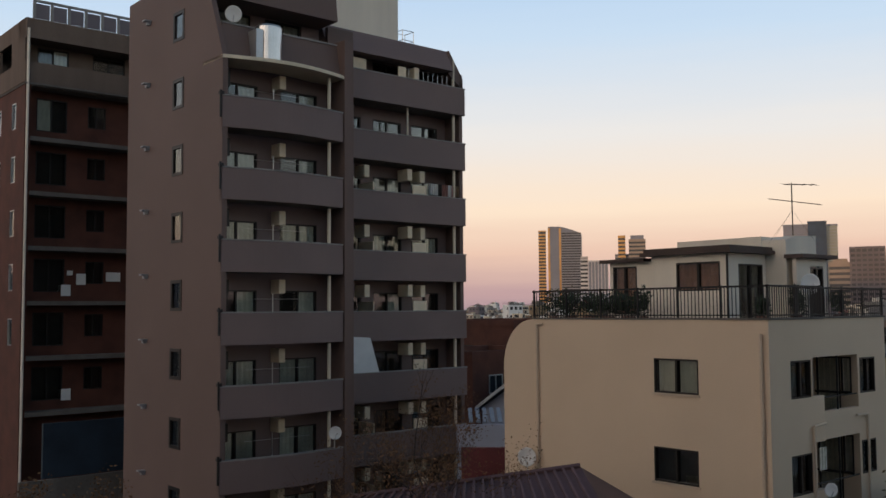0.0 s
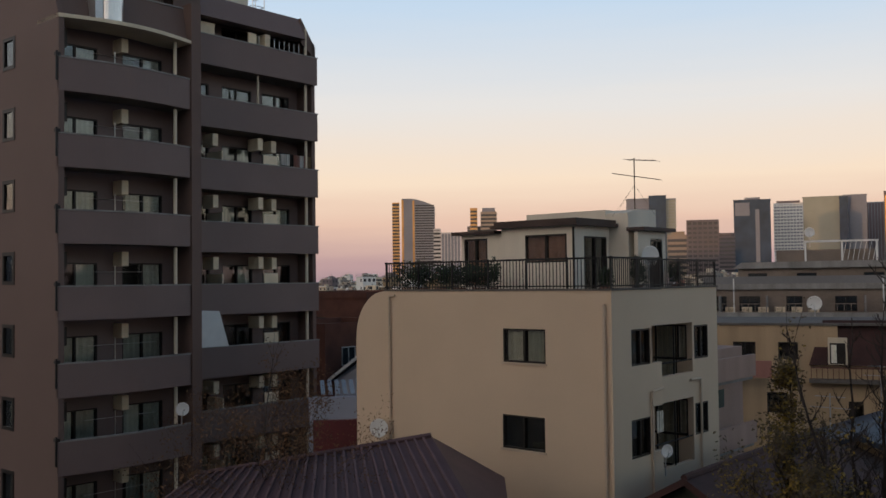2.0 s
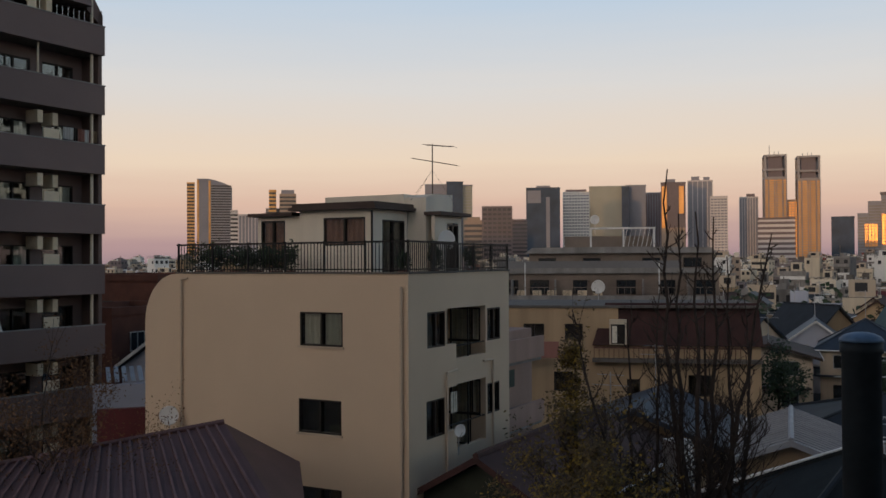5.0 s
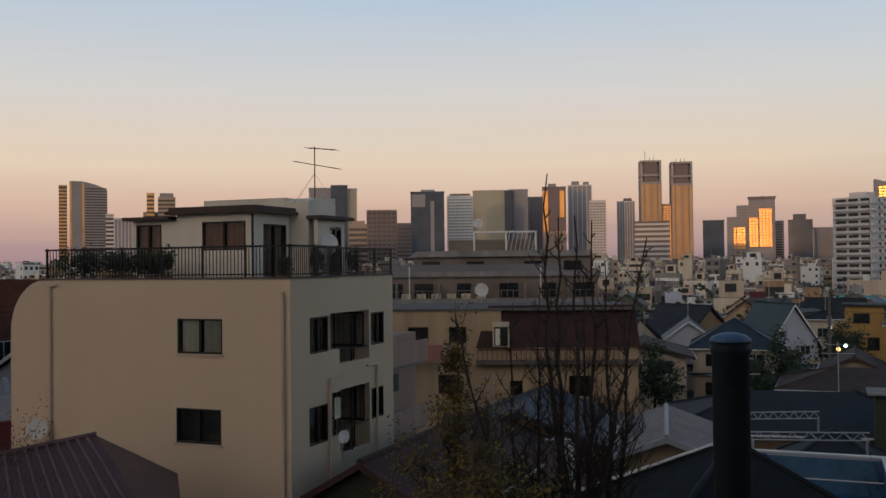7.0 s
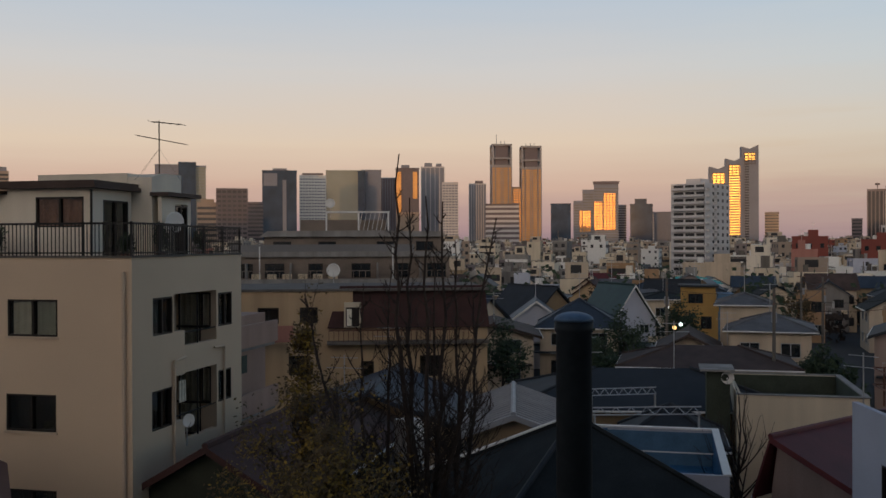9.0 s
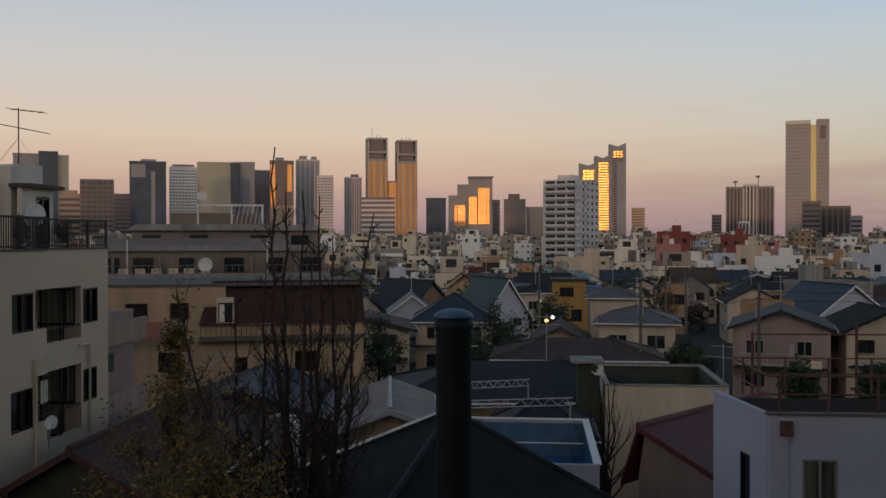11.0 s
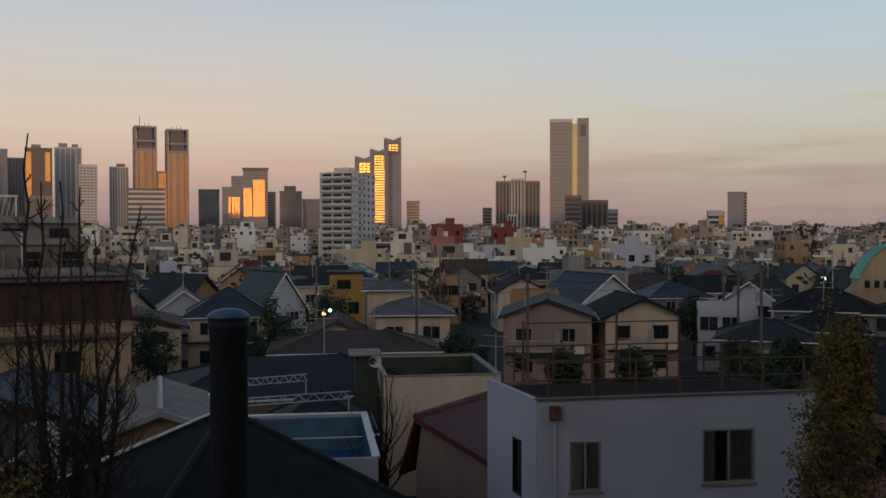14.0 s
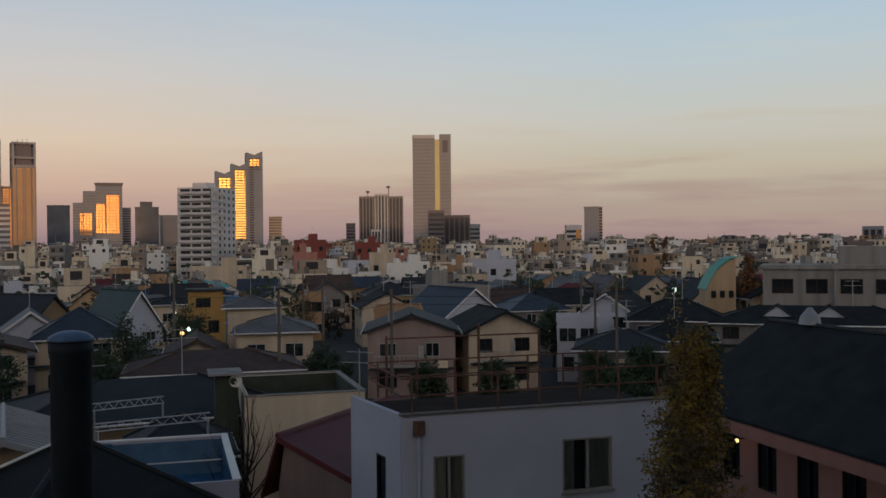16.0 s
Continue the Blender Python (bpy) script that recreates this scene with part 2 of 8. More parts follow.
M = {
    "asphalt": mat("asphalt", (0.05, 0.05, 0.052), 0.9, scale=0.05, fine=3, var=0.3),
    "dark_tile": mat("dark_tile", (0.146, 0.096, 0.081), 0.7, scale=0.25, fine=30, var=0.08),
    "dark_tile_b": mat("dark_parapet_tile", (0.190, 0.133, 0.120), 0.65, scale=0.3, fine=30, var=0.09),
    "brick_red": mat("red_brown_brick", (0.105, 0.036, 0.022), 0.85, scale=0.8, fine=22, var=0.3),
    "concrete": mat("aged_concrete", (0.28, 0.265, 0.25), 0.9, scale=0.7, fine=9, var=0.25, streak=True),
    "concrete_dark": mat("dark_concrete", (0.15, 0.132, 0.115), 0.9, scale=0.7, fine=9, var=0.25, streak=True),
    "cream_light": mat("light_cream_render", (0.78, 0.70, 0.58), 0.9, scale=0.6, fine=20, var=0.1, streak=True),
    "curtain_brown": mat("brown_curtain", (0.50, 0.28, 0.20), 0.95, scale=5, var=0.2),
    "leaf_olive": mat("olive_brown_leaves", (0.10, 0.066, 0.024), 0.75, scale=2, var=0.5),
    "beige": mat("beige_render", (0.68, 0.535, 0.385), 0.9, scale=0.22, fine=26, var=0.055, bump=0.3, stain=0.03),
    "beige_b": mat("beige_trim", (0.60, 0.48, 0.36), 0.85, scale=0.6, fine=26, var=0.12),
    "cream": mat("cream_render", (0.68, 0.585, 0.44), 0.9, scale=0.6, fine=20, var=0.12, streak=True),
    "white_paint": mat("white_wall_paint", (0.50, 0.525, 0.61), 0.85, scale=0.4, fine=18, var=0.07, stain=0.05),
    "white": mat("white_enamel", (0.78, 0.77, 0.74), 0.5, scale=2, fine=30, var=0.06),
    "frame_dark": mat("dark_bronze_frame", (0.035, 0.03, 0.027), 0.45, 0.6, var=0.1),
    "frame_light": mat("aluminium_frame", (0.5, 0.5, 0.5), 0.4, 0.8, var=0.1),
    "glass": thin_glass("window_glass", (0.86, 0.88, 0.87), 0.9),
    "glass_dark": mat("dark_window_glass", (0.02, 0.024, 0.028), 0.07, 0.0, var=0.2, bump=0.0, spec=0.9, tint=0.3),
    # darkness of unlit interiors, given as a near-black colour
    "room": mat("painted_unlit_room", (0.05, 0.045, 0.04), 0.95, var=0.3, tint=0.4),
    "curtain": mat("pale_curtain", (0.80, 0.75, 0.63), 0.95, scale=6, var=0.15, tint=0.3),
    "curtain_b": mat("grey_curtain", (0.50, 0.49, 0.42), 0.95, scale=6, var=0.15, tint=0.5),
    "ac": mat("cream_plastic", (0.74, 0.61, 0.43), 0.55, var=0.12, tint=0.2),
    "black": mat("black_iron", (0.022, 0.02, 0.02), 0.55, 0.4, var=0.2),
    "rust": mat("rusty_iron", (0.17, 0.085, 0.062), 0.85, 0.2, scale=5, var=0.4),
    "steel": mat("brushed_steel", (0.62, 0.58, 0.54), 0.28, 1.0, var=0.1),
    "roof_purple": mat("purple_brown_sheet", (0.13, 0.075, 0.075), 0.5, 0.1, scale=0.8, var=0.2),
    # seams a step lighter than the roof sheet
    "roof_seam": mat("lighter_seam", (0.20, 0.12, 0.115), 0.5, 0.1, scale=2, var=0.2),
    "roof_dark": mat("dark_slate_sheet", (0.022, 0.025, 0.030), 0.7, 0.0, scale=0.8, var=0.3, tint=0.2),
    "roof_blue": mat("blue_tile", (0.034, 0.046, 0.066), 0.5, 0.0, scale=1.0, var=0.25),
    "roof_red": mat("red_sheet", (0.12, 0.021, 0.022), 0.6, 0.0, scale=1.0, var=0.2),
    "roof_brown": mat("brown_tile", (0.070, 0.045, 0.036), 0.75, 0.0, scale=1.0, var=0.3, tint=0.3),
    "roof_grey": mat("grey_tile", (0.12, 0.12, 0.125), 0.7, 0.0, scale=1.0, var=0.3, tint=0.4),
    "roof_green": mat("green_sheet", (0.018, 0.046, 0.038), 0.5, 0.0, scale=1.0, var=0.2),
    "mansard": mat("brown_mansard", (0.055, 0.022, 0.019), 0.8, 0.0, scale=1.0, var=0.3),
    "brown_render": mat("brown_grey_render", (0.16, 0.115, 0.088), 0.9, scale=0.6, fine=14, var=0.16, streak=True, stain=0.06),
    "stepped_render": mat("brown_grey_stucco", (0.235, 0.185, 0.15), 0.9, scale=0.6, fine=12, var=0.18, stain=0.08),
    "mustard": mat("mustard_render", (0.30, 0.215, 0.13), 0.9, scale=0.6, fine=16, var=0.15, streak=True),
    "pink": mat("salmon_render", (0.42, 0.20, 0.16), 0.9, scale=0.6, fine=16, var=0.12, streak=True),
    "green_felt": mat("green_roof_coating", (0.05, 0.062, 0.045), 0.9, scale=0.8, var=0.35),
    "pale_blue": mat("pale_blue_panel", (0.07, 0.16, 0.26), 0.6, scale=1.5, var=0.2),
    "blue_sheet": mat("blue_tarpaulin", (0.02, 0.11, 0.24), 0.45, 0.0, scale=3, var=0.4),
    "grey_sheet": mat("corrugated_grey", (0.34, 0.35, 0.37), 0.5, 0.3, scale=1, var=0.15),
    "bark": mat("bark", (0.045, 0.032, 0.026), 0.95, scale=4, var=0.35, bump=0.5),
    "leaf_yellow": mat("yellow_leaves", (0.235, 0.15, 0.017), 0.7, scale=2, var=0.45, tint=0.1),
    "leaf_orange": mat("orange_leaves", (0.15, 0.07, 0.025), 0.75, scale=2, var=0.45),
    "leaf_green": mat("dark_green_leaves", (0.03, 0.05, 0.018), 0.7, scale=2, var=0.45),
    "pole": mat("dark_painted_pole", (0.021, 0.026, 0.03), 0.6, 0.0, scale=2, var=0.3, spec=0.2),
    "roof_black": mat("black_green_sheet", (0.024, 0.029, 0.031), 0.8, 0.0, scale=0.8, var=0.3, spec=0.15),
    "pole_cap": mat("blue_cap", (0.10, 0.17, 0.27), 0.5, 0.0, scale=4, var=0.25),
    # grey, white, tan and brown carry distance haze in their lighter colours
    "far_grey": mat("hazy_grey_facade", (0.25, 0.26, 0.30), 0.7, scale=0.02, fine=0.3, var=0.12),
    "far_white": mat("hazy_white_facade", (0.60, 0.58, 0.58), 0.75, scale=0.02, fine=0.3, var=0.1),
    "far_tan": mat("hazy_tan_facade", (0.36, 0.28, 0.22), 0.75, scale=0.02, fine=0.3, var=0.12),
    "far_brown": mat("hazy_brown_facade", (0.16, 0.132, 0.142), 0.6, scale=0.02, fine=0.3, var=0.15),
    "far_red": mat("red_brick_far", (0.24, 0.06, 0.045), 0.8, scale=0.02, fine=0.3, var=0.15),
    "navy_glass": mat("navy_curtain_wall", (0.034, 0.060, 0.104), 0.08, 0.0, scale=0.05, var=0.35, bump=0, spec=0.3),
    "pale_glass": mat("pale_green_curtain_wall", (0.27, 0.28, 0.24), 0.10, 0.1, scale=0.03, var=0.1, bump=0),
    # brightest sunset reflection, put into the metal's own gold colour
    "sun_glass": mat("sunset_tinted_bright_glass", (0.88, 0.52, 0.17), 0.26, 0.9, scale=0.06, fine=0.4, var=0.25, bump=0),
    "far_mauve": mat("mauve_tan_facade", (0.27, 0.225, 0.215), 0.7, scale=0.02, fine=0.3, var=0.12),
    "far_taupe": mat("pale_taupe_facade", (0.31, 0.30, 0.305), 0.6, scale=0.02, fine=0.3, var=0.08),
    "band_soft": mat("dull_window_band", (0.20, 0.195, 0.20), 0.4, scale=0.1, var=0.2, bump=0),
    "town_window": mat("dark_town_window", (0.03, 0.03, 0.034), 0.35, scale=0.1, var=0.3, bump=0, spec=0.3),
    # the sunset mirrored in tower glass, carried by a gold base colour
    "gold_glass": mat("sunset_tinted_gold_glass", (0.56, 0.30, 0.115), 0.30, 0.9, scale=0.06, fine=0.4, var=0.2, bump=0),
    "window_far": mat("far_window_band", (0.05, 0.052, 0.06), 0.08, 0.0, scale=0.1, var=0.2, bump=0),
    "deck_black": mat("tarred_roof_deck", (0.026, 0.018, 0.016), 0.95, scale=0.8, var=0.4, spec=0.1),
    "house_cream": mat("weathered_cream_render", (0.56, 0.46, 0.345), 0.9, scale=0.6, fine=16, var=0.2, streak=True),
    "house_pink": mat("greyish_pink_siding", (0.34, 0.255, 0.225), 0.9, scale=0.6, fine=16, var=0.2, streak=True),
    "house_grey": mat("dull_grey_siding", (0.22, 0.205, 0.195), 0.9, scale=0.6, fine=16, var=0.25, streak=True),
    "house_ochre": mat("ochre_yellow_render", (0.39, 0.235, 0.075), 0.9, scale=0.6, fine=16, var=0.15, streak=True),
    "house_orange": mat("orange_tan_tile", (0.37, 0.23, 0.13), 0.85, scale=0.6, fine=16, var=0.15, streak=True),
    "house_blue": mat("blue_siding", (0.10, 0.19, 0.30), 0.85, scale=0.6, fine=16, var=0.15),
    "tan_render": mat("tan_render", (0.50, 0.36, 0.22), 0.9, scale=0.6, fine=16, var=0.15, streak=True),
    "annex_pink": mat("dusky_pink_render", (0.40, 0.27, 0.22), 0.9, scale=0.6, fine=16, var=0.15, streak=True),
    "salmon": mat("bright_salmon_render", (0.44, 0.20, 0.16), 0.9, scale=0.6, fine=16, var=0.12, streak=True),
    "turquoise": mat("turquoise_sheet", (0.05, 0.38, 0.38), 0.5, scale=0.8, var=0.15),
    "moss_wall": mat("mossy_dark_boards", (0.035, 0.040, 0.028), 0.95, scale=1.0, var=0.3),
    "hoarding": mat("dark_blue_hoarding", (0.018, 0.032, 0.05), 0.8, scale=0.8, var=0.25),
    "lamp_warm": lamp_mat("warm_lamp", (1.0, 0.62, 0.22), 2.2),
    "lamp_white": lamp_mat("white_lamp", (0.8, 0.95, 0.9), 2.5),
    "lamp_blue": lamp_mat("blue_sign_light", (0.15, 0.3, 1.0), 2.0),
    # yellow-green glint of a glass corner, put into the base colour
    "strip_glass": mat("reflection_tinted_strip_glass", (0.34, 0.32, 0.19), 0.4, 0.7, scale=0.05, var=0.12, bump=0),
}


# ---- mesh helpers ----
def box(bm, x0, y0, z0, x1, y1, z1):
    v = [bm.verts.new(p) for p in ((x0, y0, z0), (x1, y0, z0), (x1, y1, z0), (x0, y1, z0), (x0, y0, z1), (x1, y0, z1), (x1, y1, z1), (x0, y1, z1))]
    for f in ((3, 2, 1, 0), (4, 5, 6, 7), (0, 1, 5, 4), (1, 2, 6, 5), (2, 3, 7, 6), (3, 0, 4, 7)):
        bm.faces.new([v[i] for i in f])


def prism(bm, pts, axis, a, b):
    """A polygon (two coordinates a point) drawn out from a to b along the axis 'x', 'y' or 'z'."""
    def at(p, k):
        return {"x": (k, p[0], p[1]), "y": (p[0], k, p[1]), "z": (p[0], p[1], k)}[axis]
    lo, hi = [bm.verts.new(at(p, a)) for p in pts], [bm.verts.new(at(p, b)) for p in pts]
    n = len(pts)
    bm.faces.new(lo)
    bm.faces.new(hi[::-1])
    for i in range(n):
        bm.faces.new((lo[i], hi[i], hi[(i + 1) % n], lo[(i + 1) % n]))


def tube(bm, p, q, r, s=None, n=8):
    """A round bar from p to q, of radius r, tapering to s."""
    p, q, s = Vector(p), Vector(q), r if s is None else s
    d = (q - p).normalized()
    a = d.orthogonal().normalized()
    b = d.cross(a)
    ring = [[bm.verts.new(c + k * (a * math.cos(6.28318 * i / n) + b * math.sin(6.28318 * i / n))) for i in range(n)] for c, k in ((p, r), (q, s))]
    for i in range(n):
        bm.faces.new((ring[0][i], ring[0][(i + 1) % n], ring[1][(i + 1) % n], ring[1][i]))
    bm.faces.new(ring[0][::-1])
    bm.faces.new(ring[1])


def data_of(name, bm, material, bevel=0.0, smooth=False):
    if bevel:
        bmesh.ops.bevel(bm, geom=list(bm.edges), offset=bevel, segments=1, affect="EDGES")
    bmesh.ops.recalc_face_normals(bm, faces=bm.faces)
    me = bpy.data.meshes.new(name)
    bm.to_mesh(me)
    bm.free()
    me.materials.append(M[material])
    if smooth:
        for p in me.polygons:
            p.use_smooth = True
    return me


def hang(name, me, parent, m=None, label=""):
    """A mesh as one more part under a thing or a part."""
    ob = new(name, me)
    ob.parent = parent
    if m is not None:
        ob.matrix_basis = m
    if label:
        ob["label"] = label
    return ob


def part(name, bm, material, parent, label="", bevel=0.0, smooth=False, m=None):
    ob = hang(name, data_of(name, bm, material, bevel, smooth), parent, m, label)
    if name in ("window_band", "mullion_grid"):
        tagged(ob, kind="stuff")
    return ob


def thing(name, m, label, category, group="", kind=""):
    ob = new(name)
    ob.empty_display_size = 0.5
    ob.matrix_basis = m
    return tagged(ob, label, category, group, kind)


def boxes(*many):
    bm = bmesh.new()
    for b in many:
        box(bm, *b)
    return bm


def wall_grid(bm, a0, a1, z0, z1, b0, b1, holes, along):
    """One closed wall with thickness and rectangular holes (a0, a1, z0, z1) right through it."""
    aa = sorted({round(k, 4) for k in (a0, a1, *(h[0] for h in holes), *(h[1] for h in holes)) if a0 <= k <= a1})
    zz = sorted({round(k, 4) for k in (z0, z1, *(h[2] for h in holes), *(h[3] for h in holes)) if z0 <= k <= z1})
    verts = {}

    def v(i, j, k):
        if (i, j, k) not in verts:
            p = (aa[i], (b0, b1)[k], zz[j]) if along == "x" else ((b0, b1)[k], aa[i], zz[j])
            verts[i, j, k] = bm.verts.new(p)
        return verts[i, j, k]

    def solid(i, j):
        if not (0 <= i < len(aa) - 1 and 0 <= j < len(zz) - 1):
            return False
        a, z = (aa[i] + aa[i + 1]) / 2, (zz[j] + zz[j + 1]) / 2
        return not any(h[0] < a < h[1] and h[2] < z < h[3] for h in holes)

    for i in range(len(aa) - 1):
        for j in range(len(zz) - 1):
            if not solid(i, j):
                continue
            for k in (0, 1):
                bm.faces.new((v(i, j, k), v(i + 1, j, k), v(i + 1, j + 1, k), v(i, j + 1, k)))
            for di, dj, e in ((-1, 0, ((i, j), (i, j + 1))), (1, 0, ((i + 1, j), (i + 1, j + 1))), (0, -1, ((i, j), (i + 1, j))), (0, 1, ((i, j + 1), (i + 1, j + 1)))):
                if not solid(i + di, j + dj):
                    (p, q), (r, t) = e
                    bm.faces.new((v(p, q, 0), v(r, t, 0), v(r, t, 1), v(p, q, 1)))


def ring(x0, y0, x1, y1, t, z0, z1):
    """A closed rectangular wall of thickness t, one welded mesh."""
    bm = bmesh.new()
    rows = []
    for z in (z0, z1):
        for k in (0, t):
            rows.append([bm.verts.new(p) for p in ((x0 + k, y0 + k, z), (x1 - k, y0 + k, z), (x1 - k, y1 - k, z), (x0 + k, y1 - k, z))])
    ob, ib, ot, it = rows
    for i in range(4):
        j = (i + 1) % 4
        bm.faces.new((ob[i], ob[j], ot[j], ot[i]))
        bm.faces.new((ib[j], ib[i], it[i], it[j]))
        bm.faces.new((ot[i], ot[j], it[j], it[i]))
        bm.faces.new((ob[j], ob[i], ib[i], ib[j]))
    return bm


def wall_x(bm, x0, x1, z0, z1, y0, y1, holes):
    wall_grid(bm, x0, x1, z0, z1, y0, y1, holes, "x")


def wall_y(bm, y0, y1, z0, z1, x0, x1, holes):
    wall_grid(bm, y0, y1, z0, z1, x0, x1, holes, "y")


WIN = {}


def window(parent, m, w, h, panes=2, frame="frame_dark", fill=(), depth=0.12, rim=0.055):
    """A sliding window: frame > panes and curtains; local x along the wall, z up from the sill, the outside at -y."""
    key = (round(w, 2), round(h, 2), panes, frame, round(depth, 2), rim)
    if key not in WIN:
        bm = bmesh.new()
        t = rim
        cuts = [t] + [k for i in range(1, panes) for k in (w * i / panes - 0.035, w * i / panes + 0.035)] + [w - t]
        wall_x(bm, 0, w, 0, h, -0.03, depth, [(cuts[2 * i], cuts[2 * i + 1], t, h - t) for i in range(panes)])
        WIN[key] = data_of("window", bm, frame)
        pw = (w - 0.11) / panes
        WIN[key, "p"] = [data_of("pane", boxes((0.055 + i * pw + 0.03, 0.03 + 0.03 * (i % 2), 0.06, 0.055 + (i + 1) * pw - 0.03, 0.038 + 0.03 * (i % 2), h - 0.06)), "glass") for i in range(panes)]
        # plate close behind the glass, coloured as dark as an unlit room
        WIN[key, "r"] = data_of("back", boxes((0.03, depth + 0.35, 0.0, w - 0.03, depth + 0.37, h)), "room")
    win = hang("window", WIN[key], parent, m)
    for p in WIN[key, "p"]:
        hang("pane", p, win)
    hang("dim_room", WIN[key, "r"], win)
    for k, (a, b, kind) in enumerate(fill):
        cw = (b - a) * w
        bm = bmesh.new()
        n = max(3, int(cw / 0.12))
        prev = None
        for i in range(n + 1):
            x, y = a * w + 0.05 + (cw - 0.1) * i / n, depth - 0.03 + 0.03 * (i % 2)
            cur = (bm.verts.new((x, y, 0.05)), bm.verts.new((x, y, h - 0.06)))
            if prev:
                bm.faces.new((prev[0], cur[0], cur[1], prev[1]))
            prev = cur
        hang("curtain", data_of("curtain", bm, kind), win)
    return win


# ---- ground and the unseen walls that close and shade the place ----
def dip(r):
    """The shallow valley beyond the nearer streets: the ground's height at a distance."""
    a, b = min(1, max(0, (r - 150) / 120)), min(1, max(0, (r - 480) / 220))
    return -5.0 * (a * a * (3 - 2 * a) - b * b * (3 - 2 * b))


def ground():
    bm = bmesh.new()
    n, m = 48, 96
    radii = [0.0] + [4400 * (i / n) ** 2.2 for i in range(1, n + 1)]
    rows = [[bm.verts.new((r * math.sin(6.283185 * k / m), r * math.cos(6.283185 * k / m), dip(r) - 0.02)) for k in range(m)] for r in radii[1:]]
    top = bm.verts.new((0, 0, -0.02))
    for k in range(m):
        bm.faces.new((top, rows[0][(k + 1) % m], rows[0][k]))
    for a, b in zip(rows, rows[1:]):
        for k in range(m):
            bm.faces.new((a[k], a[(k + 1) % m], b[(k + 1) % m], b[k]))
    tagged(new("ground", data_of("ground", bm, "asphalt")), "dark asphalt city ground between the houses", "ground", kind="structure")


def unseen_shade_walls():
    # unseen house that the eye stands at, drawn out to shade the right
    bm = boxes((-14, -60, 0, -1.2, 5.5, 27))
    ob = tagged(new("wall_behind", data_of("wall_behind", bm, "concrete")), "plain unseen apartment wall shading from behind the viewpoint", "wall", kind="structure")
    ob.matrix_basis = pose(0, 0, 0, 0, 0, GRID)
    # unseen city blocks far behind, added to keep low sun off near streets
    bm = bmesh.new()
    rnd = random.Random(5)
    y = -1500
    while y < 1500:
        w = rnd.uniform(25, 60)
        box(bm, -330 - rnd.uniform(0, 30), y, 0, -300, y + w, rnd.uniform(50, 60))
        y += w
    ob = tagged(new("backdrop", data_of("backdrop", bm, "far_grey")), "unseen row of blocks added to block the low sun", "backdrop", kind="structure")
    ob.matrix_basis = pose(0, 0, 0, 0, 0, GRID)


ground()
unseen_shade_walls()


# ---- the dark apartment block ----
FLOOR = 2.77


def ac_mesh():
    bm = boxes((-0.39, -0.15, 0.0, 0.39, 0.15, 0.56))
    bmesh.ops.bevel(bm, geom=list(bm.edges), offset=0.02, segments=1, affect="EDGES")
    return data_of("air_conditioner", bm, "ac")


def fan_mesh():
    bm = bmesh.new()
    for r in (0.08, 0.15, 0.22):
        for i in range(20):
            a, b = 6.28318 * i / 20, 6.28318 * (i + 1) / 20
            tube(bm, (-0.1 + r * math.cos(a), -0.16, 0.28 + r * math.sin(a)), (-0.1 + r * math.cos(b), -0.16, 0.28 + r * math.sin(b)), 0.008, n=4)
    return data_of("fan_grille", bm, "black")


AC, FAN = ac_mesh(), fan_mesh()


def air_conditioner(parent, x, y, z, turn=0):
    ob = hang("air_conditioner", AC, parent, pose(x, y, z, 0, 0, turn + 90), "cream outdoor unit of an air conditioner")
    hang("fan_grille", FAN, ob)
    return ob


def arc_front(x0, x1, bulge, n=10):
    """The plan of a balcony front that bulges out (to -y) between x0 and x1."""
    return [(x0 + (x1 - x0) * i / n, -bulge * math.sin(math.pi * i / n)) for i in range(n + 1)]


def curved_band(bm, pts, y_in, z0, z1):
    """A slab or parapet along a plan curve, of the thickness y_in inwards."""
    rows = []
    for x, y in pts:
        rows.append([bm.verts.new(p) for p in ((x, y, z0), (x, y, z1), (x, y + y_in, z1), (x, y + y_in, z0))])
    for a, b in zip(rows, rows[1:]):
        for i in range(4):
            bm.faces.new((a[i], b[i], b[(i + 1) % 4], a[(i + 1) % 4]))
    bm.faces.new(rows[0])
    bm.faces.new(rows[-1][::-1])


